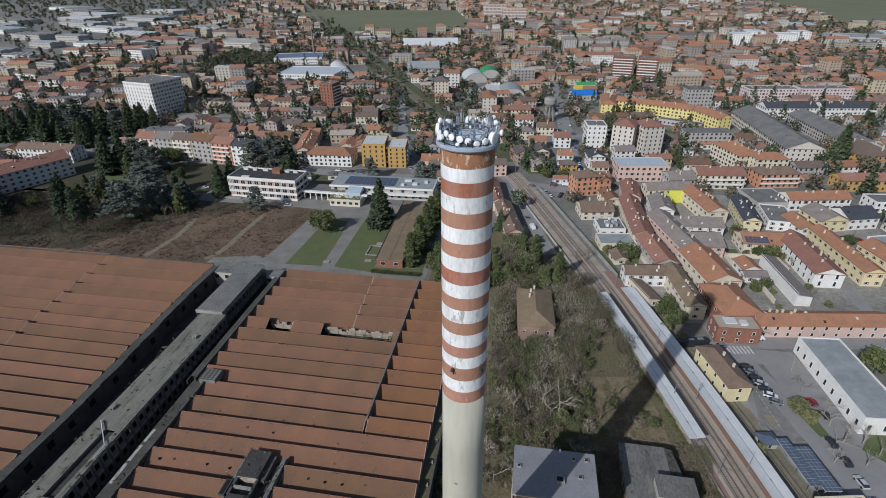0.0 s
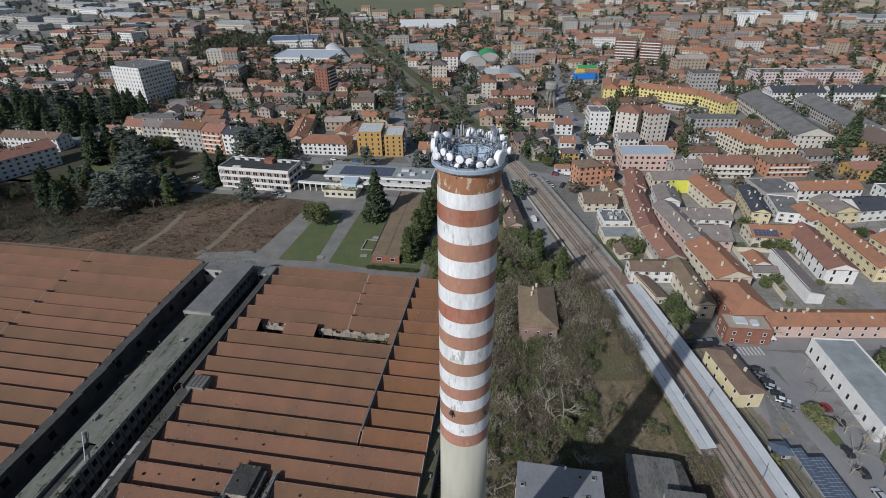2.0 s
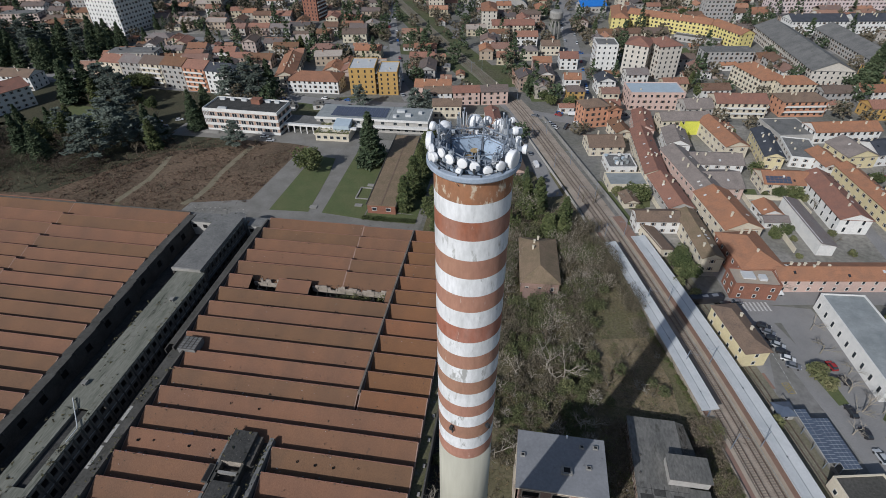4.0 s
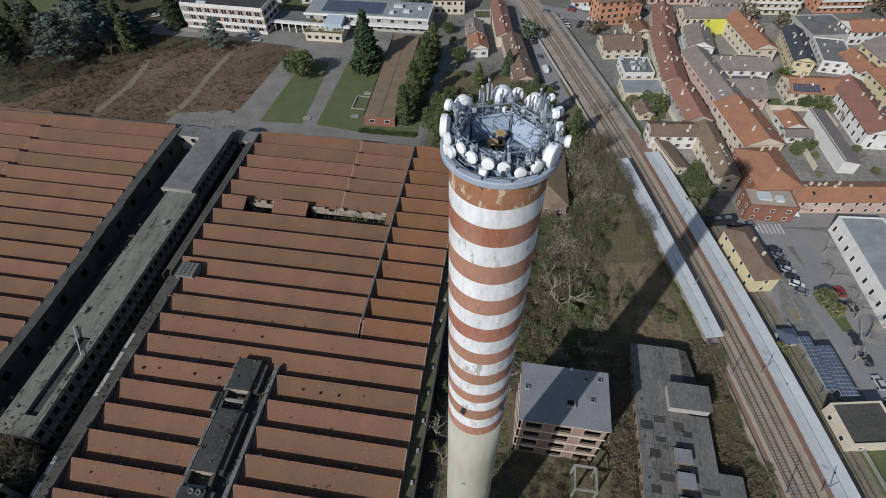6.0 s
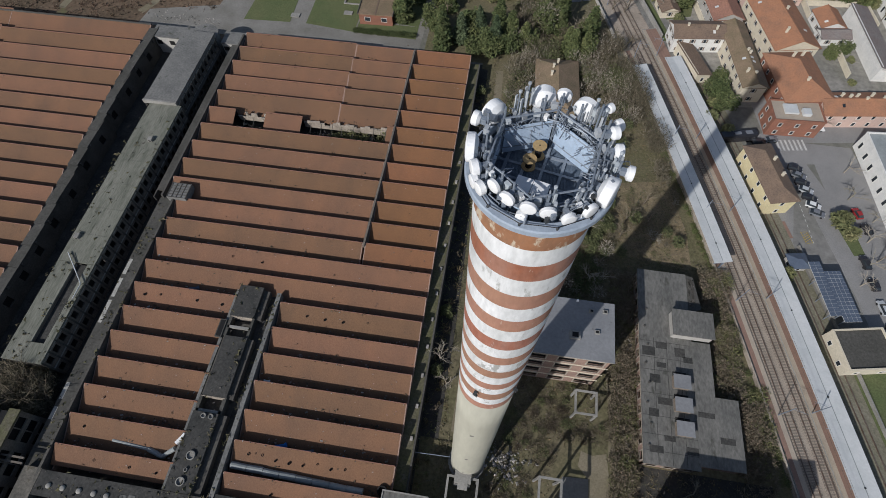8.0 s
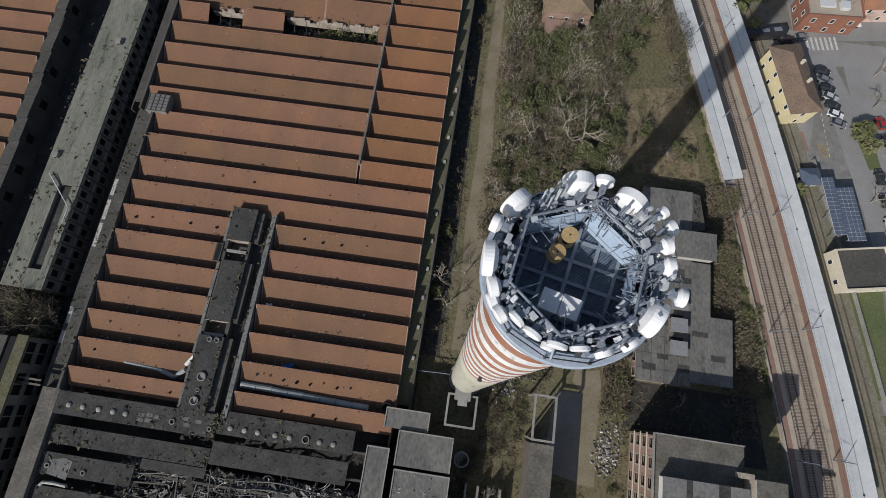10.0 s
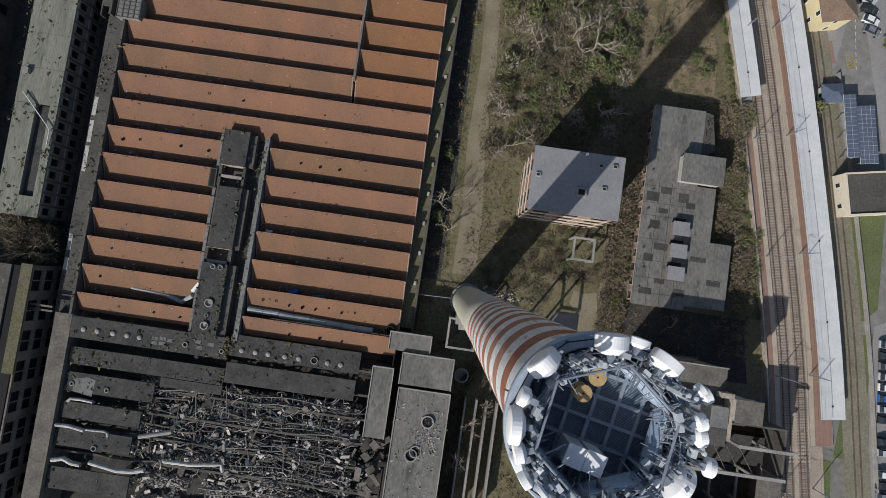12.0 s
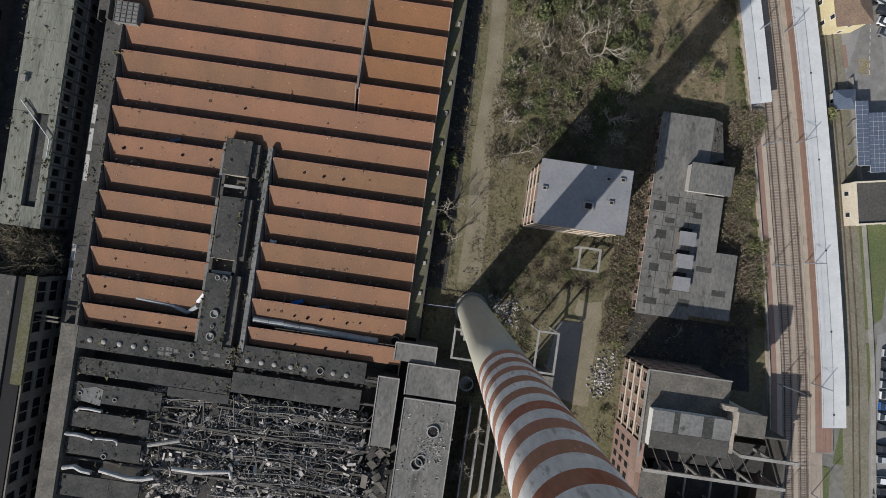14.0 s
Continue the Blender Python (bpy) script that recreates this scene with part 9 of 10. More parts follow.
def leafy(h, r, n=900):
    g, puffs = Geo(), []
    for _ in range(11):
        a, e = random.uniform(0, 2 * math.pi), random.uniform(-0.5, 1.0)
        puffs.append((Vector((math.cos(a) * r * 0.5, math.sin(a) * r * 0.5, h * 0.55 + e * h * 0.28)), r * random.uniform(0.4, 0.62)))
    for _ in range(n):
        c, pr = random.choice(puffs)
        d = Vector((random.gauss(0, 1), random.gauss(0, 1), random.gauss(0, 1))).normalized()
        clump(g, c + d * pr * random.uniform(0.75, 1.12), random.uniform(0.3, 0.6), 0.6)
    return g


def limb(g, p, way, length, r, depth):
    q = p + way * length
    g.tube(p, q, r, 3 if depth < 2 else 5, r * 0.6)
    if depth == 0:
        return
    for _ in range(random.choice((3, 3, 4))):
        w = (way + Vector((random.gauss(0, 0.5), random.gauss(0, 0.5), random.gauss(0.08, 0.3)))).normalized()
        limb(g, p + way * length * random.uniform(0.5, 1.0), w, length * random.uniform(0.55, 0.8), r * 0.55, depth - 1)


def bare(h, depth=4):
    g = Geo()
    limb(g, Vector((0, 0, 0)), Vector((random.gauss(0, 0.05), random.gauss(0, 0.05), 1)).normalized(), h * 0.3, h * 0.018, depth)
    return g


def trunk(h, r):
    g = Geo().tube((0, 0, 0), (0.1, 0, h * 0.5), r, 7, r * 0.7).tube((0.1, 0, h * 0.5), (0, 0.08, h * 0.95), r * 0.7, 6, r * 0.15)
    for k in range(5):
        a = k * 1.9
        g.tube((0.05, 0, h * (0.35 + 0.1 * k)), (math.cos(a) * h * 0.12, math.sin(a) * h * 0.12, h * (0.42 + 0.1 * k)), r * 0.3, 4, r * 0.1)
    return g


TREES = {
    "conifer": ([conifer(17, 5.6, n=1050, size=1.0).mesh("crown", "leaf_conifer") for _ in range(3)], [trunk(17, 0.28).mesh("trunk", "bark")], "dark green conifer"),
    "cypress": ([conifer(15, 4.0, 0.05, 1150, 1, 0.78).mesh("crown", "leaf_laurel") for _ in range(2)], [trunk(15, 0.25).mesh("trunk", "bark")], "dense green cypress hedge tree"),
    "cedar": ([cedar(18, 8.5, 1500).mesh("crown", "leaf_cedar") for _ in range(3)], [trunk(18, 0.4).mesh("trunk", "bark")], "blue-grey cedar with spreading tiers"),
    "leafy": ([leafy(8, 4.2, 950).mesh("crown", "leaf_laurel") for _ in range(3)], [trunk(6, 0.2).mesh("trunk", "bark")], "rounded evergreen tree"),
    "bare": ([bare(13).mesh("crown", "bark_pale") for _ in range(4)], [Geo().tube((0, 0, 0), (0, 0, 2.6), 0.18, 7, 0.15).mesh("trunk", "bark_pale")], "leafless tree with pale branches"),
    "bush": ([leafy(4.5, 2.6, 420).mesh("crown", "leaf_ivy") for _ in range(2)], [trunk(3, 0.1).mesh("trunk", "bark")], "green shrub"),
    "brown": ([bare(11, 4).mesh("crown", "leaf_twig") for _ in range(3)], [Geo().tube((0, 0, 0), (0, 0, 2.4), 0.16, 6, 0.14).mesh("trunk", "bark")], "leafless brown tree"),
}


def tree(kind, x, y, s=1.0, note=""):
    crowns, trunks, label = TREES[kind]
    t = thing("tree" if kind != "bush" else "shrub", (x, y, 0), random.uniform(0, 360), label + (note or " standing on open ground"), "tree" if kind != "bush" else "shrub", "trees")
    t.scale = (s * random.uniform(0.92, 1.08), s * random.uniform(0.92, 1.08), s)
    part("trunk", trunks[0], None, t)
    part("crown", random.choice(crowns), None, t)
    return t


GROVE, rest_line = {}, []


def far_tree(kind, x, y, s=1.0, note=""):
    """A tree too far off to pick out, gathered with its kind into one wood."""
    crowns, trunks, label = TREES[kind]
    m = pose(x, y, 0, 0, 0, random.uniform(0, 360)) @ Matrix.Diagonal((s * random.uniform(0.92, 1.08), s * random.uniform(0.92, 1.08), s, 1))
    vs, fs, mi = GROVE.setdefault(kind, ([], [], []))
    for k, me in enumerate((trunks[0], random.choice(crowns))):
        base = len(vs)
        vs.extend(tuple(m @ v.co) for v in me.vertices)
        fs.extend(tuple(base + i for i in p.vertices) for p in me.polygons)
        mi.extend([k] * len(me.polygons))


# the factory yard
tree("leafy", -101, 226, 1.5, " on the factory lawn")
tree("conifer", -72.5, 236, 1.6, " on the factory lawn")
for x, y, s in ((-48, 199, 1.15), (-46.5, 212, 1.3), (-46, 226, 1.25), (-46, 239, 1.2), (-45, 251, 1.1)):
    tree("cypress", x, y, s, " in the row beside the brick wing")
for x, y, q, k in ((-181, 307, 1.2, "cedar"), (-172, 312, 1.2, "cedar"), (-158, 314, 1.35, "conifer"), (-163, 309, 1.2, "cedar"), (-98, 304, 0.8, "cedar"), (-64, 302, 0.8, "cedar"), (-58, 305, 0.7, "cedar"), (-200, 303, 0.8, "brown"), (-214, 306, 0.8, "brown"), (-226, 308, 0.8, "brown")):
    tree(k, x, y, q, " in the park beside the works")
for x in range(-436, -306, 13):
    for y in (338, 352, 366, 382, 398):
        if random.random() < 0.85:
            far_tree(random.choice(("conifer", "cedar", "conifer")), x + random.uniform(-4, 4), y + random.uniform(-5, 5), random.uniform(1.0, 1.4), " in a dark park grove")
for k in range(12):
    tree("brown", random.uniform(-300, -135), random.uniform(186, 250), random.uniform(0.5, 0.9), " in the bramble wasteland")
for x, y, q, k in ((-211, 222, 1.35, "cedar"), (-210, 241, 1.15, "cedar"), (-203, 236, 1.0, "cedar"), (-252, 224, 1.25, "conifer"), (-238, 219, 1.15, "conifer"), (-246, 232, 1.1, "cypress"), (-233, 259, 1.0, "leafy"), (-225, 262, 1.1, "leafy"), (-240, 256, 0.9, "leafy"), (-247, 290, 1.3, "cedar"), (-238, 286, 1.2, "cedar"), (-274, 287, 1.55, "conifer"), (-268, 294, 1.5, "conifer"), (-281, 292, 1.4, "conifer"), (-262, 299, 1.2, "cedar"), (-272, 309, 1.2, "leafy"), (-252, 312, 1.35, "leafy"), (-244, 316, 1.3, "leafy"), (-250, 321, 1.2, "leafy"), (-179, 262, 1.1, "conifer"), (-183, 268, 1.2, "conifer"), (-179, 276, 1.2, "conifer"), (-147, 245, 0.85, "cedar"), (-281, 214, 1.2, "conifer"), (-298, 222, 1.3, "cedar"), (-310, 232, 1.3, "conifer"), (-288, 205, 1.1, "conifer"), (-222, 250, 1.2, "cedar"), (-216, 256, 1.1, "cedar")):
    tree(k, x, y, q, " in the park beside the works")
for k in range(46):
    x, y = random.uniform(-312, -188), random.uniform(226, 304)
    if in_poly(x, y, [(-272, 260), (-246, 258), (-240, 268), (-250, 282), (-284, 290)]) or x < -284 and y > 240:
        continue
    tree(random.choice(("brown", "cedar", "brown", "leafy", "brown", "conifer", "cypress")), x, y, random.uniform(0.7, 1.2), " in the park beside the works")
for k in range(40):
    far_tree("brown", random.uniform(-330, -215), random.uniform(190, 240), random.uniform(0.8, 1.3), " at the edge of the park")
tree("brown", -166, 236, 1.2, " at the edge of the brambles")
# scrub between the works and the railway
for x, y, s, k in ((-2, 92, 0.95, "bare"), (11, 122, 1.1, "bare"), (16, 119, 1.2, "bare"), (2, 118, 0.9, "bare"), (20, 103, 0.8, "bare"), (22, 104, 0.8, "bare"), (-15.2, 76, 1.0, "bare"), (-13, 70, 0.8, "bare"), (42.1, 54.7, 0.62, "bare"), (2.7, 94.7, 0.75, "bare"), (13.5, 117, 0.9, "bare"), (-9.6, 78.7, 0.75, "bare"), (-107.6, 55, 1.7, "brown"), (-107.2, 51.5, 1.9, "brown"), (-111, 54, 1.5, "brown"), (-106.5, 54, 1.6, "brown"), (-103, 52, 1.5, "brown"), (-1, 26, 0.9, "bare"), (-3, 18, 0.8, "bare"), (2, 30, 0.7, "bare")):
    tree(k, x, y, s, " in the scrub")
for k in range(52):
    x, y = random.uniform(-6, 40), random.uniform(92, 180)
    if x < 46 - (y - 100) * 0.3 and not (x > 26 and y < 110):
        tree(random.choice(("brown", "brown", "bush", "bare", "brown")), x, y, random.uniform(0.45, 0.95), " in the scrub")
for k in range(8):
    tree(random.choice(("brown", "bush")), random.uniform(-16, -14), random.uniform(60, 175), random.uniform(0.3, 0.6), " along the dark wall")
for x, y, s in ((-14, 188, 1.0), (-9, 192, 1.1), (-4, 190, 0.9), (-20, 194, 0.9), (2, 222, 0.9), (-26, 190, 0.9), (-33, 193, 1.0), (8, 200, 0.9), (-38, 200, 1.0), (-22, 230, 0.9), (-10, 240, 0.9), (12, 188, 0.9)):
    tree(random.choice(("conifer", "cypress", "leafy")), x, y, s * 0.8, " at the north end of the scrub")
for k in range(46):
    x, y = random.uniform(-37, 20), random.uniform(184, 226)
    if not (x > 12 - (y - 205) * 0.3 and y > 205) and not (-13 < x < 6 and y > 224):
        tree(random.choice(("leafy", "leafy", "bush", "cypress", "brown")), x, y, random.uniform(0.7, 1.15), " overgrown with ivy north of the scrub")
for x, y, q in ((12.5, 337.8, 0.9), (9.3, 329.4, 0.7), (14, 322, 0.8), (24.8, 320, 0.9), (2, 345, 0.8), (10, 350, 0.9)):
    tree("leafy", x, y, q, " in the garden by the railway crossing")
for x, y, q in ((95, 126, 0.8), (98, 133, 0.7), (93, 118, 0.7), (101, 120, 0.8), (90, 112, 0.7), (104, 117, 0.7), (94, 150, 0.7)):
    tree("bare", x, y, q, " beside the white hall")
for x, y in ((-47, 268), (-42, 275), (-38, 264), (-40, 284), (-36, 255), (-33, 248), (-20, 240), (-30, 236), (-18, 232), (-34, 240)):
    tree(random.choice(("leafy", "bush", "brown")), x, y, random.uniform(0.5, 0.9), " in a garden behind the house row")
for k in range(26):
    tree("brown", random.uniform(8, 34), random.uniform(150, 225), random.uniform(0.6, 1.0), " beside the railway")
for x, y, s, k in ((105.6, 231, 0.6, "bush"), (110.5, 231, 0.7, "leafy"), (116, 230.5, 0.8, "leafy"), (104, 203, 0.6, "leafy"), (99, 200, 0.6, "leafy"), (106, 199, 0.5, "bush"), (122, 223, 0.8, "brown"), (121, 230, 0.7, "bush"), (106.6, 251.5, 0.8, "leafy"), (104, 247, 0.6, "bare"), (47.7, 224.6, 0.7, "leafy"), (51.2, 220.4, 0.9, "leafy"), (55, 222, 0.7, "brown"), (50, 212, 0.7, "bush"), (60.5, 183, 0.6, "leafy"), (58.5, 176, 0.9, "leafy"), (61, 170, 0.8, "leafy"), (122, 205, 0.6, "bush"), (120, 198, 0.7, "brown"), (124, 192, 0.6, "bush"), (104, 188, 0.5, "bush"), (138, 240, 0.6, "bush"), (158, 250, 0.7, "leafy"), (164, 256, 0.7, "brown"), (110, 262, 0.6, "brown"), (108, 294, 0.8, "bush"), (185, 350, 1.2, "brown"), (176, 354, 1.1, "brown"), (110, 350, 1.2, "brown"), (104, 345, 1.1, "leafy"), (126, 352, 1.0, "brown"), (98, 352, 1.1, "brown"), (70.7, 111.6, 0.75, "bush"), (88, 131, 1.0, "bush"), (90, 127, 0.8, "bush"), (93, 140, 0.9, "bare"), (84, 166, 0.9, "bare"), (90, 168, 0.9, "bare"), (96, 120, 0.9, "bare"), (98, 112, 0.8, "bare"), (120, 152, 1.2, "leafy"), (128, 150, 1.1, "leafy"), (112, 110, 0.9, "bare"), (58, 172, 0.8, "bush"), (56, 165, 0.9, "bush"), (61, 160, 0.8, "bush"), (45, 218, 0.9, "bare"), (42, 224, 0.9, "bush"), (211, 377, 1.6, "conifer"), (206, 372, 1.4, "conifer"), (214, 383, 1.5, "conifer"), (150, 350, 1.0, "bare"), (166, 330, 1.1, "bare"), (118, 430, 1.0, "bare"), (128, 436, 1.0, "bare")):
    tree(k, x, y, s, " in a garden among the houses")
for y in range(360, 1300, 9):
    for o in (-13, 9):
        x, _ = along(o, y, y + 60, 6)[0]
        if random.random() < 0.2:
            rest_line.append((x + random.uniform(-3, 3), y + random.uniform(-3, 3)))
spots = [p for p in tree_spots if p[1] < 640]
random.shuffle(spots)
for x, y in spots[:95]:
    if open_ground(x, y, 1.0):
        (far_tree if y > 420 else tree)(random.choice(("conifer", "leafy", "leafy", "brown", "bush", "cypress", "brown")), x, y, random.uniform(0.55, 1.05), " in a town garden")
for kind, (vs, fs, mi) in GROVE.items():
    me = bpy.data.meshes.new("far_wood")
    me.from_pydata(vs, [], fs)
    for src in (TREES[kind][1][0], TREES[kind][0][0]):
        me.materials.append(src.materials[0])
    me.polygons.foreach_set("material_index", mi)
    me.update()
    tagged(new("far_wood", me), "distant " + TREES[kind][2] + " wood at the edge of town", "trees", "", "stuff")
g, gd = Geo(), Geo()
on_line = set(rest_line)
rest = [p for p in tree_spots if p[1] >= 640] + spots[95:]
for k in range(1500):
    y = random.uniform(600, 2400)
    x = y * math.tan(radians(9)) * -1 + random.uniform(-0.9, 0.9) * y
    if noise.noise((x * 0.006, y * 0.006, 9)) > 0.1:
        rest.append((x, y))
for x, y in rest + rest_line:
    s = random.uniform(0.8, 1.7)
    kind = random.random()
    if not open_ground(x, y, 0.5) and (x, y) not in on_line and not (-456 < x < -374 and 647 < y < 803):
        continue
    for _ in range(64 if y < 560 else 40 if y < 750 else 20 if y < 1000 else 9):
        if kind < 0.22:
            t = random.random()
            a = random.uniform(0, 2 * math.pi)
            d = Vector((math.cos(a) * (1 - t) * 3.0, math.sin(a) * (1 - t) * 3.0, 1.0 + t * 12)) * s
            clump(g, Vector((x, y, 0)) + d, (0.95 if y < 560 else 1.15 if y < 750 else 1.5 if y < 1000 else 2.4) * s, 0.5)
        else:
            d = Vector((random.gauss(0, 1), random.gauss(0, 1), random.gauss(0, 0.8))).normalized() * random.uniform(0.6, 1.1) * 3.2 * s
            clump(g if kind < 0.42 else gd, Vector((x, y, 4.2 * s)) + d, (0.85 if y < 560 else 1.05 if y < 750 else 1.4 if y < 1000 else 2.4) * s, 0.7)
solid("far_trees", g, "leaf_conifer", "dark green trees scattered through the distant town", "trees", "stuff")
solid("far_bare_trees", gd, "leaf_twig", "leafless brown trees scattered through the distant town", "trees", "stuff")


def scatter(name, mat, n, place, size, label, up=0.9):
    g = Geo()
    for _ in range(n):
        p = place()
        if p is None:
            continue
        x, y = p
        s = size * random.uniform(0.4, 1.3)
        for _ in range(4):
            a = Vector((random.gauss(0, 0.7), random.gauss(0, 0.7), random.uniform(0.25, 1) * up)) * s
            b = Vector((random.gauss(0, 0.3), random.gauss(0, 0.3), random.uniform(0, 0.3))) * s
            c = Vector((x + random.gauss(0, s * 0.5), y + random.gauss(0, s * 0.5), 0.02))
            g.add([tuple(c), tuple(c + b), tuple(c + a)], [(0, 1, 2)])
    return solid(name, g, mat, label, "undergrowth", "stuff")


def east_scrub():
    x, y = random.uniform(-13.2, 56), random.uniform(4, 185)
    if (12.5 < x < 26 and 35 < y < 62) or x > 52.5 - (y - 112) * 0.25 + (60 - y) * 0.05 or (2 < x < 22 and 74 < y < 89) or (31 < x < 53 and 59 < y < 106) or (32 < x and y < 49) or (-11.8 < x < -8.4 and y > 60) or (22 < x < 27 and y < 74) or (x - AX) ** 2 + (y - AY) ** 2 < 18:
        return None
    return (x, y) if noise.noise((x * 0.07, y * 0.07, 2)) > random.uniform(-0.7, 0.3) else None


def west_scrub():
    x, y = random.uniform(-320, -114), random.uniform(180, 252)
    if abs(x + 174.6) < 1.6 and y < 231 or abs(x + 142) < 1.6:
        return None
    if x > -119 + (y - 197) * 0.1 or (y < 194 and x > -145):
        return None
    return (x, y) if noise.noise((x * 0.05, y * 0.05, 4)) > random.uniform(-0.6, 0.3) else None


scatter("scrub_twigs", "leaf_twig", 15000, east_scrub, 0.55, "dry brown twigs and brambles of the scrub")
scatter("scrub_grass", "leaf_grass", 16000, east_scrub, 0.4, "mossy green grass tufts of the scrub", 0.5)
scatter("scrub_straw", "leaf_dry", 9000, east_scrub, 0.6, "straw-coloured dead grass of the scrub", 0.5)
scatter("bramble_twigs", "leaf_rust", 12000, west_scrub, 0.8, "brown brambles of the wasteland")
scatter("bramble_straw", "leaf_twig", 1200, west_scrub, 0.6, "pale dead stalks in the wasteland")
scatter("shed_weeds", "leaf_ivy", 260, lambda: (random.uniform(-17.4, -13.5), random.uniform(46, 175)), 0.8, "weeds in the shaded gap beside the shed")


def dark_scrub():
    p = west_scrub()
    return p if p and p[1] > 196 + (p[0] + 214) * 0.62 else None


def thicket(name, n, place, hgt, mat, label):
    """Dense leafless brush: fans of thin twigs from many roots."""
    g = Geo()
    for _ in range(n):
        p = place()
        if p is None:
            continue
        root, s = Vector((*p, 0)), (hgt(p) if callable(hgt) else hgt) * random.uniform(0.45, 1.15)
        lean = Vector((random.gauss(0, 0.2), random.gauss(0, 0.2), 0))
        for _ in range(46):
            way = (Vector((random.gauss(0, 0.55), random.gauss(0, 0.55), 1)) + lean).normalized()
            a = root + way * s * random.uniform(0.05, 0.55) + Vector((random.gauss(0, 0.25), random.gauss(0, 0.25), 0)) * s * 0.4
            b = a + (way + Vector((random.gauss(0, 0.4), random.gauss(0, 0.4), random.gauss(0, 0.25)))).normalized() * s * random.uniform(0.25, 0.6)
            w = Vector((random.gauss(0, 1), random.gauss(0, 1), 0)).normalized() * random.uniform(0.03, 0.11)
            g.add([tuple(a - w), tuple(a + w), tuple(b)], [(0, 1, 2)])
    return solid(name, g, mat, label, "thicket", "stuff")


def brush(name, n, place, hgt, mat, label, twigs=0.6, each=110):
    """Rounded bushes of fine upright slivers and small leaves, with gaps between them."""
    g = Geo()
    for _ in range(n):
        p = place()
        if p is None:
            continue
        h = hgt(p) * random.uniform(0.5, 1.15)
        r = 0.34 * h + random.uniform(0.4, 1.0)
        fill, fine = random.uniform(0.7, 1.0), min(1.0, 0.22 + h / 4)
        for _ in range(int(each * fill)):
            d = Vector((random.gauss(0, 1), random.gauss(0, 1), random.gauss(0, 0.8))).normalized() * random.uniform(0.4, 1.05)
            c = Vector((p[0] + d.x * r, p[1] + d.y * r, max(0.1, h * 0.56 + d.z * h * 0.46)))
            if random.random() < twigs:
                w = (d * 0.7 + Vector((random.gauss(0, 0.5), random.gauss(0, 0.5), random.uniform(0.3, 1.2)))).normalized() * random.uniform(0.5, 1.3) * fine
                e = Vector((random.gauss(0, 1), random.gauss(0, 1), random.gauss(0, 0.5))).normalized() * random.uniform(0.04, 0.1) * fine
                g.add([tuple(c - e), tuple(c + e), tuple(c + w)], [(0, 1, 2)])
            else:
                clump(g, c, random.uniform(0.16, 0.36) * fine, 0.6)
    return solid(name, g, mat, label, "thicket", "stuff")


def thick_east():
    x, y = random.uniform(-7, 44), random.uniform(90, 232)
    edge = 49.5 - (y - 112) * (0.27 if y < 180 else 0.31)
    if x > edge or (-12.5 < x < -7.5 and y < 178) or (x > 24 and y < 112) or (2 < x < 22 and y < 91) or (0 < x < 17 and 150 < y < 182) or (y > 205 and x > 10 - (y - 205) * 0.3):
        return None
    if 26 < x < 47 and 108 < y < 139 and random.random() < 0.93:
        return None
    return (x, y) if noise.noise((x * 0.045, y * 0.045, 2)) > random.uniform(-0.55, 0.15) else None


def patch(seed, low):
    """The same ground, but only where a slow pattern lies above low, so that kinds grow in groups."""
    def at():
        p = thick_east()
        return p if p and noise.noise((p[0] * 0.07, p[1] * 0.07, seed)) > low + random.uniform(-0.12, 0.12) else None
    return at


def thick_rail():
    y = random.uniform(10, 110)
    x = random.uniform(0, 1) * 8 + (53 if y < 75 else 47.5)
    return (x, y) if x < 63 - (y - 60) * 0.235 and not (y < 50 and x < 69) else None


def tall(p):
    return 2.6 + 5.6 * min(1, max(0, (p[1] - 95) / 100)) + 0.7 * noise.noise((p[0] * 0.1, p[1] * 0.1, 5))


thicket("scrub_thicket", 900, thick_east, tall, "leaf_twig", "dense leafless brown thicket beside the railway")
thicket("scrub_thicket", 260, thick_east, lambda p: tall(p) * 1.1, "bark_pale", "pale grey leafless thicket beside the railway")
brush("scrub_brush", 1500, patch(11.0, -0.08), tall, "leaf_twig", "fuzzy grey-brown leafless bushes beside the railway", 0.6, 150)
brush("scrub_brush", 1900, patch(23.0, -0.06), lambda p: tall(p) * 0.75, "leaf_ivy", "olive ivy-grown bushes beside the railway", 0.15, 300)
brush("scrub_brush", 150, thick_east, lambda p: tall(p) * 1.35, "bark_pale", "soft grey leafless saplings beside the railway", 1.0, 230)
brush("scrub_brush", 500, patch(31.0, 0.05), lambda p: tall(p) * 0.6, "leaf_dry", "straw-coloured brush beside the railway", 0.7, 90)
brush("workshop_brush", 420, lambda: random.choice(((random.uniform(53.5, 60), random.uniform(61, 76)), (random.uniform(48.5, 55.5), random.uniform(76, 110)), (random.uniform(25.5, 31), random.uniform(50, 106)))), lambda p: 2.6, "leaf_twig", "dense brown bushes round the ruined workshop", 0.7, 120)
brush("workshop_brush", 240, lambda: random.choice(((random.uniform(57, 61), random.uniform(61, 80)), (random.uniform(51, 56), random.uniform(84, 110)), (random.uniform(49, 55), random.uniform(76, 110)), (random.uniform(25.5, 31), random.uniform(50, 106)))), lambda p: 2.0, "leaf_ivy", "green bushes round the ruined workshop", 0.4, 120)
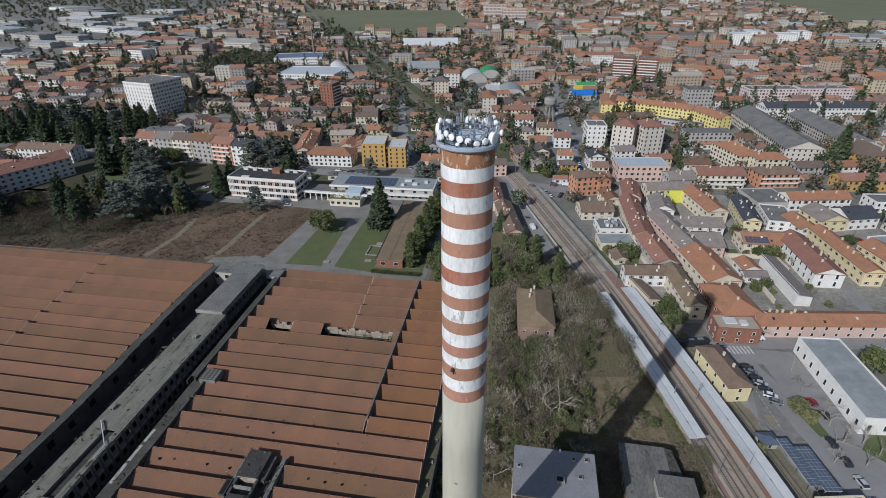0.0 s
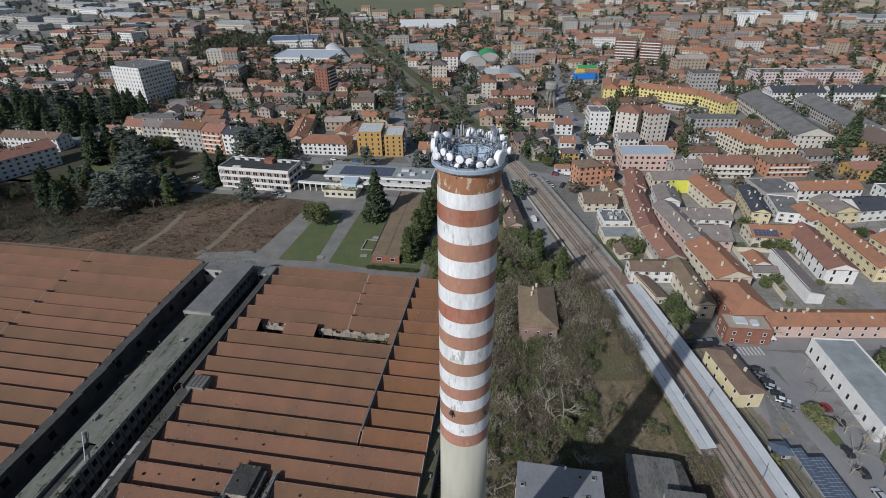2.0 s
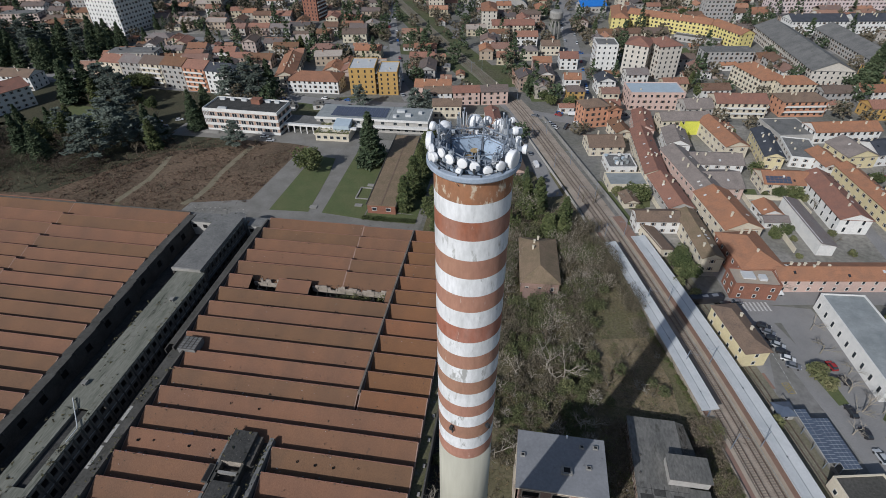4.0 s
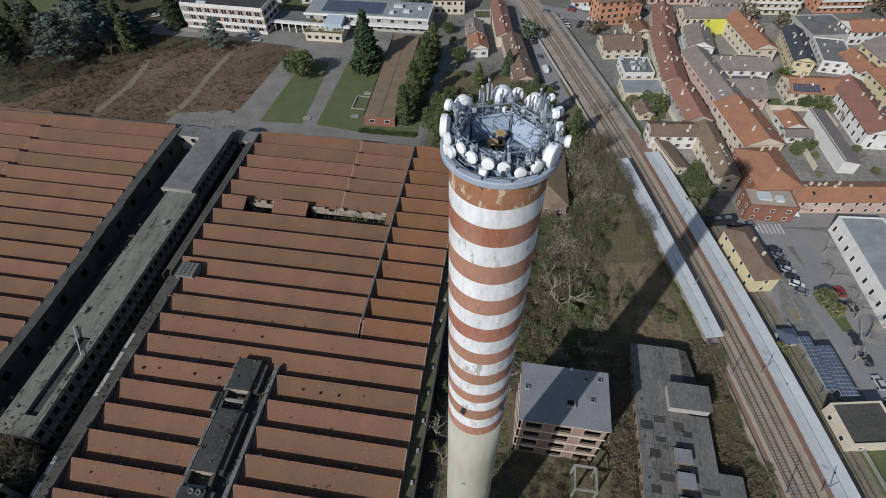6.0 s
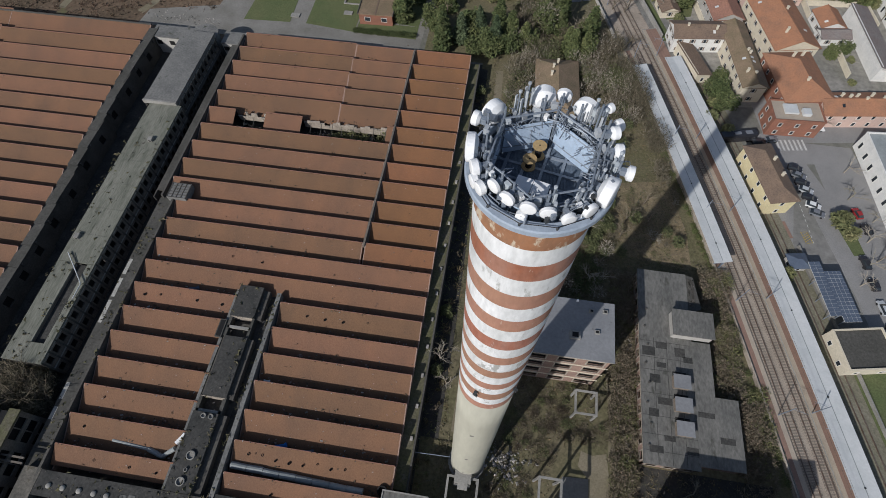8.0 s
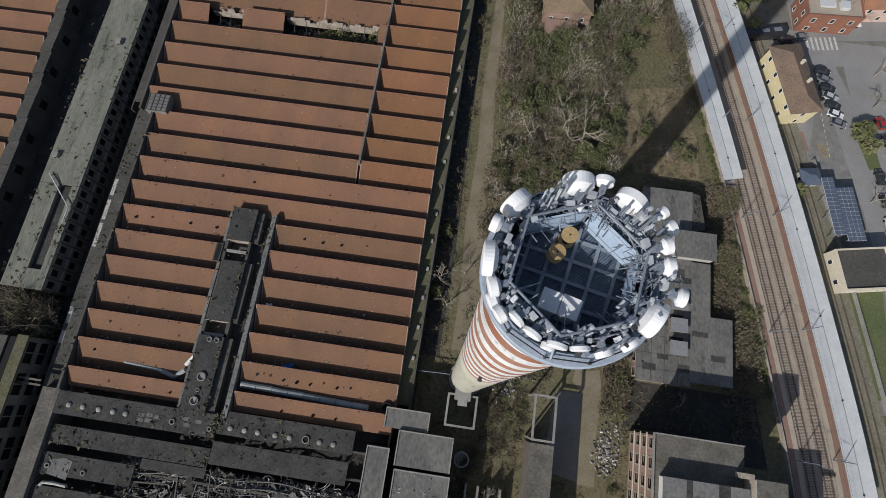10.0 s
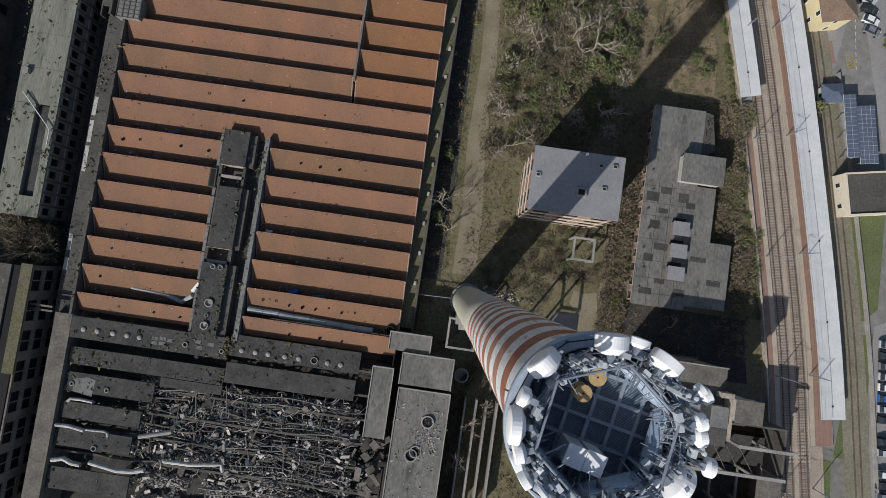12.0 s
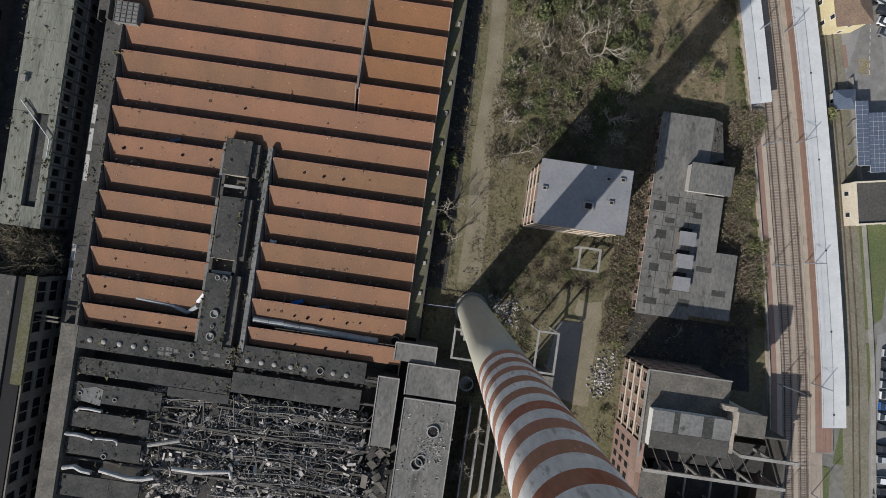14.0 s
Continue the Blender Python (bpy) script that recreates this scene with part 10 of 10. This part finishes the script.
def chimney_ground():
    x, y = random.uniform(-4, 31), random.uniform(34, 75)
    if (13 < x < 25.4 and y < 62) or (8 < x < 14 and y < 53) or (x - AX) ** 2 + (y - AY) ** 2 < 40 or (16 < x < 21.6 and 66 < y < 73):
        return None
    return (x, y) if noise.noise((x * 0.09, y * 0.09, 7)) > random.uniform(-0.45, 0.35) else None


brush("chimney_brush", 520, chimney_ground, lambda p: 1.0, "leaf_bramble", "low brown brambles on the ground by the chimney", 0.75, 150)
brush("chimney_brush", 520, chimney_ground, lambda p: 0.9, "leaf_twig", "low dry brush on the ground by the chimney", 0.8, 150)
brush("chimney_brush", 160, chimney_ground, lambda p: 1.1, "leaf_ivy", "low green shrubs on the ground by the chimney", 0.3, 160)


def dry_field():
    x, y = random.uniform(25, 48), random.uniform(106, 140)
    return (x, y) if x < 46.5 - (y - 112) * 0.25 and not (y < 108 and x < 46) else None


brush("field_brush", 200, dry_field, lambda p: 0.8, "leaf_twig", "low dry brush on the straw-coloured ground", 0.8, 60)
brush("field_brush", 130, dry_field, lambda p: 0.7, "leaf_ivy", "low olive shrubs on the straw-coloured ground", 0.4, 60)
brush("wall_brush", 160, lambda: random.choice([(a - random.uniform(0.2, 1.6), b) for a, b in along(-8.6, 62, 190, 2.0)]), lambda p: 1.3, "leaf_laurel", "green shrubs growing along the railway wall", 0.25, 90)


brush("wall_brush", 44, lambda: random.choice([(a - random.uniform(-0.4, 2.0), b) for a, b in along(-11.0, 152, 196, 2.0)]), lambda p: 7.6, "leaf_twig", "tall leafless brush leaning over the platform canopy", 0.9, 420)


def park_edge():
    x, y = random.uniform(-330, -205), random.uniform(182, 246)
    return (x, y) if y > 182 + (x + 330) * 0.2 + 12 * noise.noise((x * 0.03, y * 0.03, 5)) else None


brush("park_brush", 520, park_edge, lambda p: 5.5, "leaf_bramble", "dense dark leafless undergrowth at the edge of the park", 0.75, 110)
brush("park_brush", 160, park_edge, lambda p: 4.5, "leaf_conifer", "dark evergreen undergrowth at the edge of the park", 0.4, 110)
brush("bramble_brush", 700, west_scrub, lambda p: 1.3, "leaf_rust", "low brown bramble mounds of the wasteland", 0.8, 60)
thicket("bramble_thicket", 900, dark_scrub, 2.4, "leaf_bramble", "dark brown bramble thicket in the wasteland")
thicket("bramble_thicket", 420, west_scrub, 1.6, "leaf_rust", "rust-brown bramble thicket in the wasteland")
thicket("rail_thicket", 420, thick_rail, 2.2, "leaf_twig", "brown brush along the railway wall")
thicket("wall_thicket", 45, lambda: (random.uniform(-17.2, -13.6), random.uniform(44, 176)), 2.2, "leaf_dry", "dry brush beside the shed wall")
thicket("yard_thicket", 260, lambda: (random.uniform(-6.8, -3.6), random.uniform(6, 33)) if random.random() < 0.5 else (random.uniform(-17, 30), random.uniform(-10, 8)), 3.0, "leaf_twig", "leafless brush beside the annex")
thicket("workshop_thicket", 330, lambda: random.choice(((random.uniform(53, 60), random.uniform(60, 76)), (random.uniform(48, 55), random.uniform(76, 104)), (random.uniform(25.5, 31), random.uniform(58, 108)))), 2.0, "leaf_twig", "brown brush round the ruined workshop")

brush("hole_brush", 16, lambda: (random.uniform(-60, -42), ROWS_Y[15] - random.uniform(1, 5)), lambda p: 5.6, "leaf_ivy", "green shrubs growing out of the fallen bay", 0.3, 160)
brush("hedge_row", 70, lambda: (random.uniform(-64, -42), 190.6 + random.uniform(-0.5, 0.5)), lambda p: 1.5, "leaf_laurel", "clipped green hedge before the brick wing", 0.1, 150)
brush("corner_brush", 30, lambda: (random.gauss(-108.5, 2.8), min(57.5, random.gauss(53, 2.6))), lambda p: 9.5, "leaf_twig", "tall fuzzy leafless thicket at the end of the long roof", 0.85, 620)

# ---- parked cars ----
def car(x, y, rz, paint, small=False):
    k = 0.88 if small else 1.0
    c = thing("car", (x, y, 0.06), rz, {"white": "white", "black": "black", "silver": "silver", "blue": "blue", "red": "red", "grey": "grey"}[paint] + " hatchback car parked on the asphalt", "car", "parked cars")
    prof = [(-2.05, 0.35), (2.05, 0.35), (2.1, 0.62), (1.95, 0.82), (1.0, 0.92), (-1.95, 0.96), (-2.08, 0.7)]
    roofp = [(1.05, 0.92), (0.35, 1.42), (-1.3, 1.46), (-1.92, 0.96)]

    def extrude(p, w0, w1):
        n = len(p)
        vs = [(u * k, -w0 if z < 1 else -w1, z) for u, z in p] + [(u * k, w0 if z < 1 else w1, z) for u, z in p]
        return Geo().add(vs, [tuple(range(n)), tuple(range(2 * n - 1, n - 1, -1))] + [((j + 1) % n, j, n + j, n + (j + 1) % n) for j in range(n)])
    part("body", extrude(prof, 0.86, 0.86), "car_" + paint, c)
    part("cabin", extrude(roofp, 0.8, 0.62), "pane", c, "dark glazed cabin")
    part("roof_panel", Geo().box(-1.3 * k, 0.34 * k, -0.63, 0.63, 1.44, 1.49), "car_" + paint, c)
    for sx in (-1.3, 1.3):
        for sy in (-0.84, 0.84):
            part("wheel", Geo().lathe([(0.31, -0.1), (0.31, 0.1)], 14, 0, pose(sx * k, sy, 0.31, 90, 0, 0)), "tyre", c)
    for sy in (-0.6, 0.6):
        part("headlight", Geo().block(pose(2.03 * k, sy, 0.7), 0.1, 0.34, 0.14), "dish", c)
    return c


for k, p in enumerate(("silver", "black", "grey", "silver", "white", "blue", "silver", "black", None, "black", "silver", None, "white", "black", "grey", "silver")):
    if p:
        car(94.2 + k * 0.18, 58.0 - k * 2.5, 4 + random.uniform(-2, 2), p)
for k, p in enumerate(("black", "grey", "black", "silver", "black", "white", "grey")):
    car(79.6 + k * 0.55, 149 - k * 2.6, -20 + random.uniform(-4, 4), p)
for x, y, rz, p in ((94, 135, 105, "red"), (95.4, 130, 108, "black"), (92.5, 119, 100, "black"), (93.2, 112.5, 100, "black"), (93.8, 106, 100, "silver"), (94.4, 99.5, 100, "black"), (95.4, 92, 99, "grey"), (70.5, 158, 12, "black"), (74.5, 159.5, 12, "grey"),
                    (-6.0, 292, 104, "black"), (-2.6, 280, 103, "grey"), (0.4, 270.5, 104, "black"), (3.4, 257.5, 106, "grey"), (11, 232, 108, "black"), (-138, 258, 5, "white"), (-133, 254, 8, "silver"), (-128, 275, 0, "white"), (-118, 275, 0, "silver"), (-104, 304, 10, "black"), (-124, 303, 5, "grey"), (13, 295.5, 150, "silver"), (16, 290, 150, "white"), (15, 292.8, 150, "grey"), (23, 293.7, 60, "black"), (22, 290, 60, "black"), (19, 310, 8, "blue"), (-212, 262, 40, "white"), (-206, 268, 40, "silver"), (-200, 263, 40, "grey"), (-270, 240, 0, "white"), (-196, 272, 30, "white")):
    car(x, y, rz, p, small=random.random() < 0.4)


def van(x, y, rz):
    v = thing("van", (x, y, 0.06), rz, "white delivery van parked on the asphalt", "van", "parked vans")
    prof = [(-2.6, 0.4), (2.6, 0.4), (2.65, 0.9), (2.2, 1.15), (1.5, 2.1), (-2.5, 2.2), (-2.65, 1.0)]
    n = len(prof)
    vs = [(u, -0.95 if z < 1.5 else -0.85, z) for u, z in prof] + [(u, 0.95 if z < 1.5 else 0.85, z) for u, z in prof]
    part("body", Geo().add(vs, [tuple(range(n)), tuple(range(2 * n - 1, n - 1, -1))] + [((j + 1) % n, j, n + j, n + (j + 1) % n) for j in range(n)]), "car_white", v)
    part("windscreen", Geo().add([(2.16, -0.78, 1.24), (2.16, 0.78, 1.24), (1.6, 0.74, 2.02), (1.6, -0.74, 2.02)], [(0, 1, 2, 3)]), "pane", v, "dark windscreen", pose(0.03, 0, 0.02))
    for sx in (-1.6, 1.6):
        for sy in (-0.9, 0.9):
            part("wheel", Geo().lathe([(0.33, -0.11), (0.33, 0.11)], 14, 0, pose(sx, sy, 0.33, 90, 0, 0)), "tyre", v)


van(6.4, 246, 106)
van(26.4, 309, 5)
van(88.5, 166, 8)
# cars along the town streets
masters = [car(-500 - 6 * k, 300, 0, p) for k, p in enumerate(("silver", "black", "white", "grey", "blue", "red"))]
kept = 0
for pts, width in STREETS:
    for a, b in zip(pts, pts[1:]):
        d = Vector(b) - Vector(a)
        L = d.length
        u = 4.0
        while u < L and kept < 85:
            p = Vector(a) + d * (u / L)
            u += random.choice((5.4, 5.6, 6.5, 12, 24))
            if not 170 < p.y < 520 or not in_fan(p.x, p.y, 0) or random.random() < 0.45:
                continue
            side = random.choice((-1, 1)) * (width / 2 - 1.1)
            w = d.normalized()
            copy_thing(random.choice(masters), pose(p.x + w.y * side, p.y - w.x * side, 0.12, 0, 0, math.degrees(math.atan2(w.y, w.x)) + random.uniform(-3, 3)))
            kept += 1
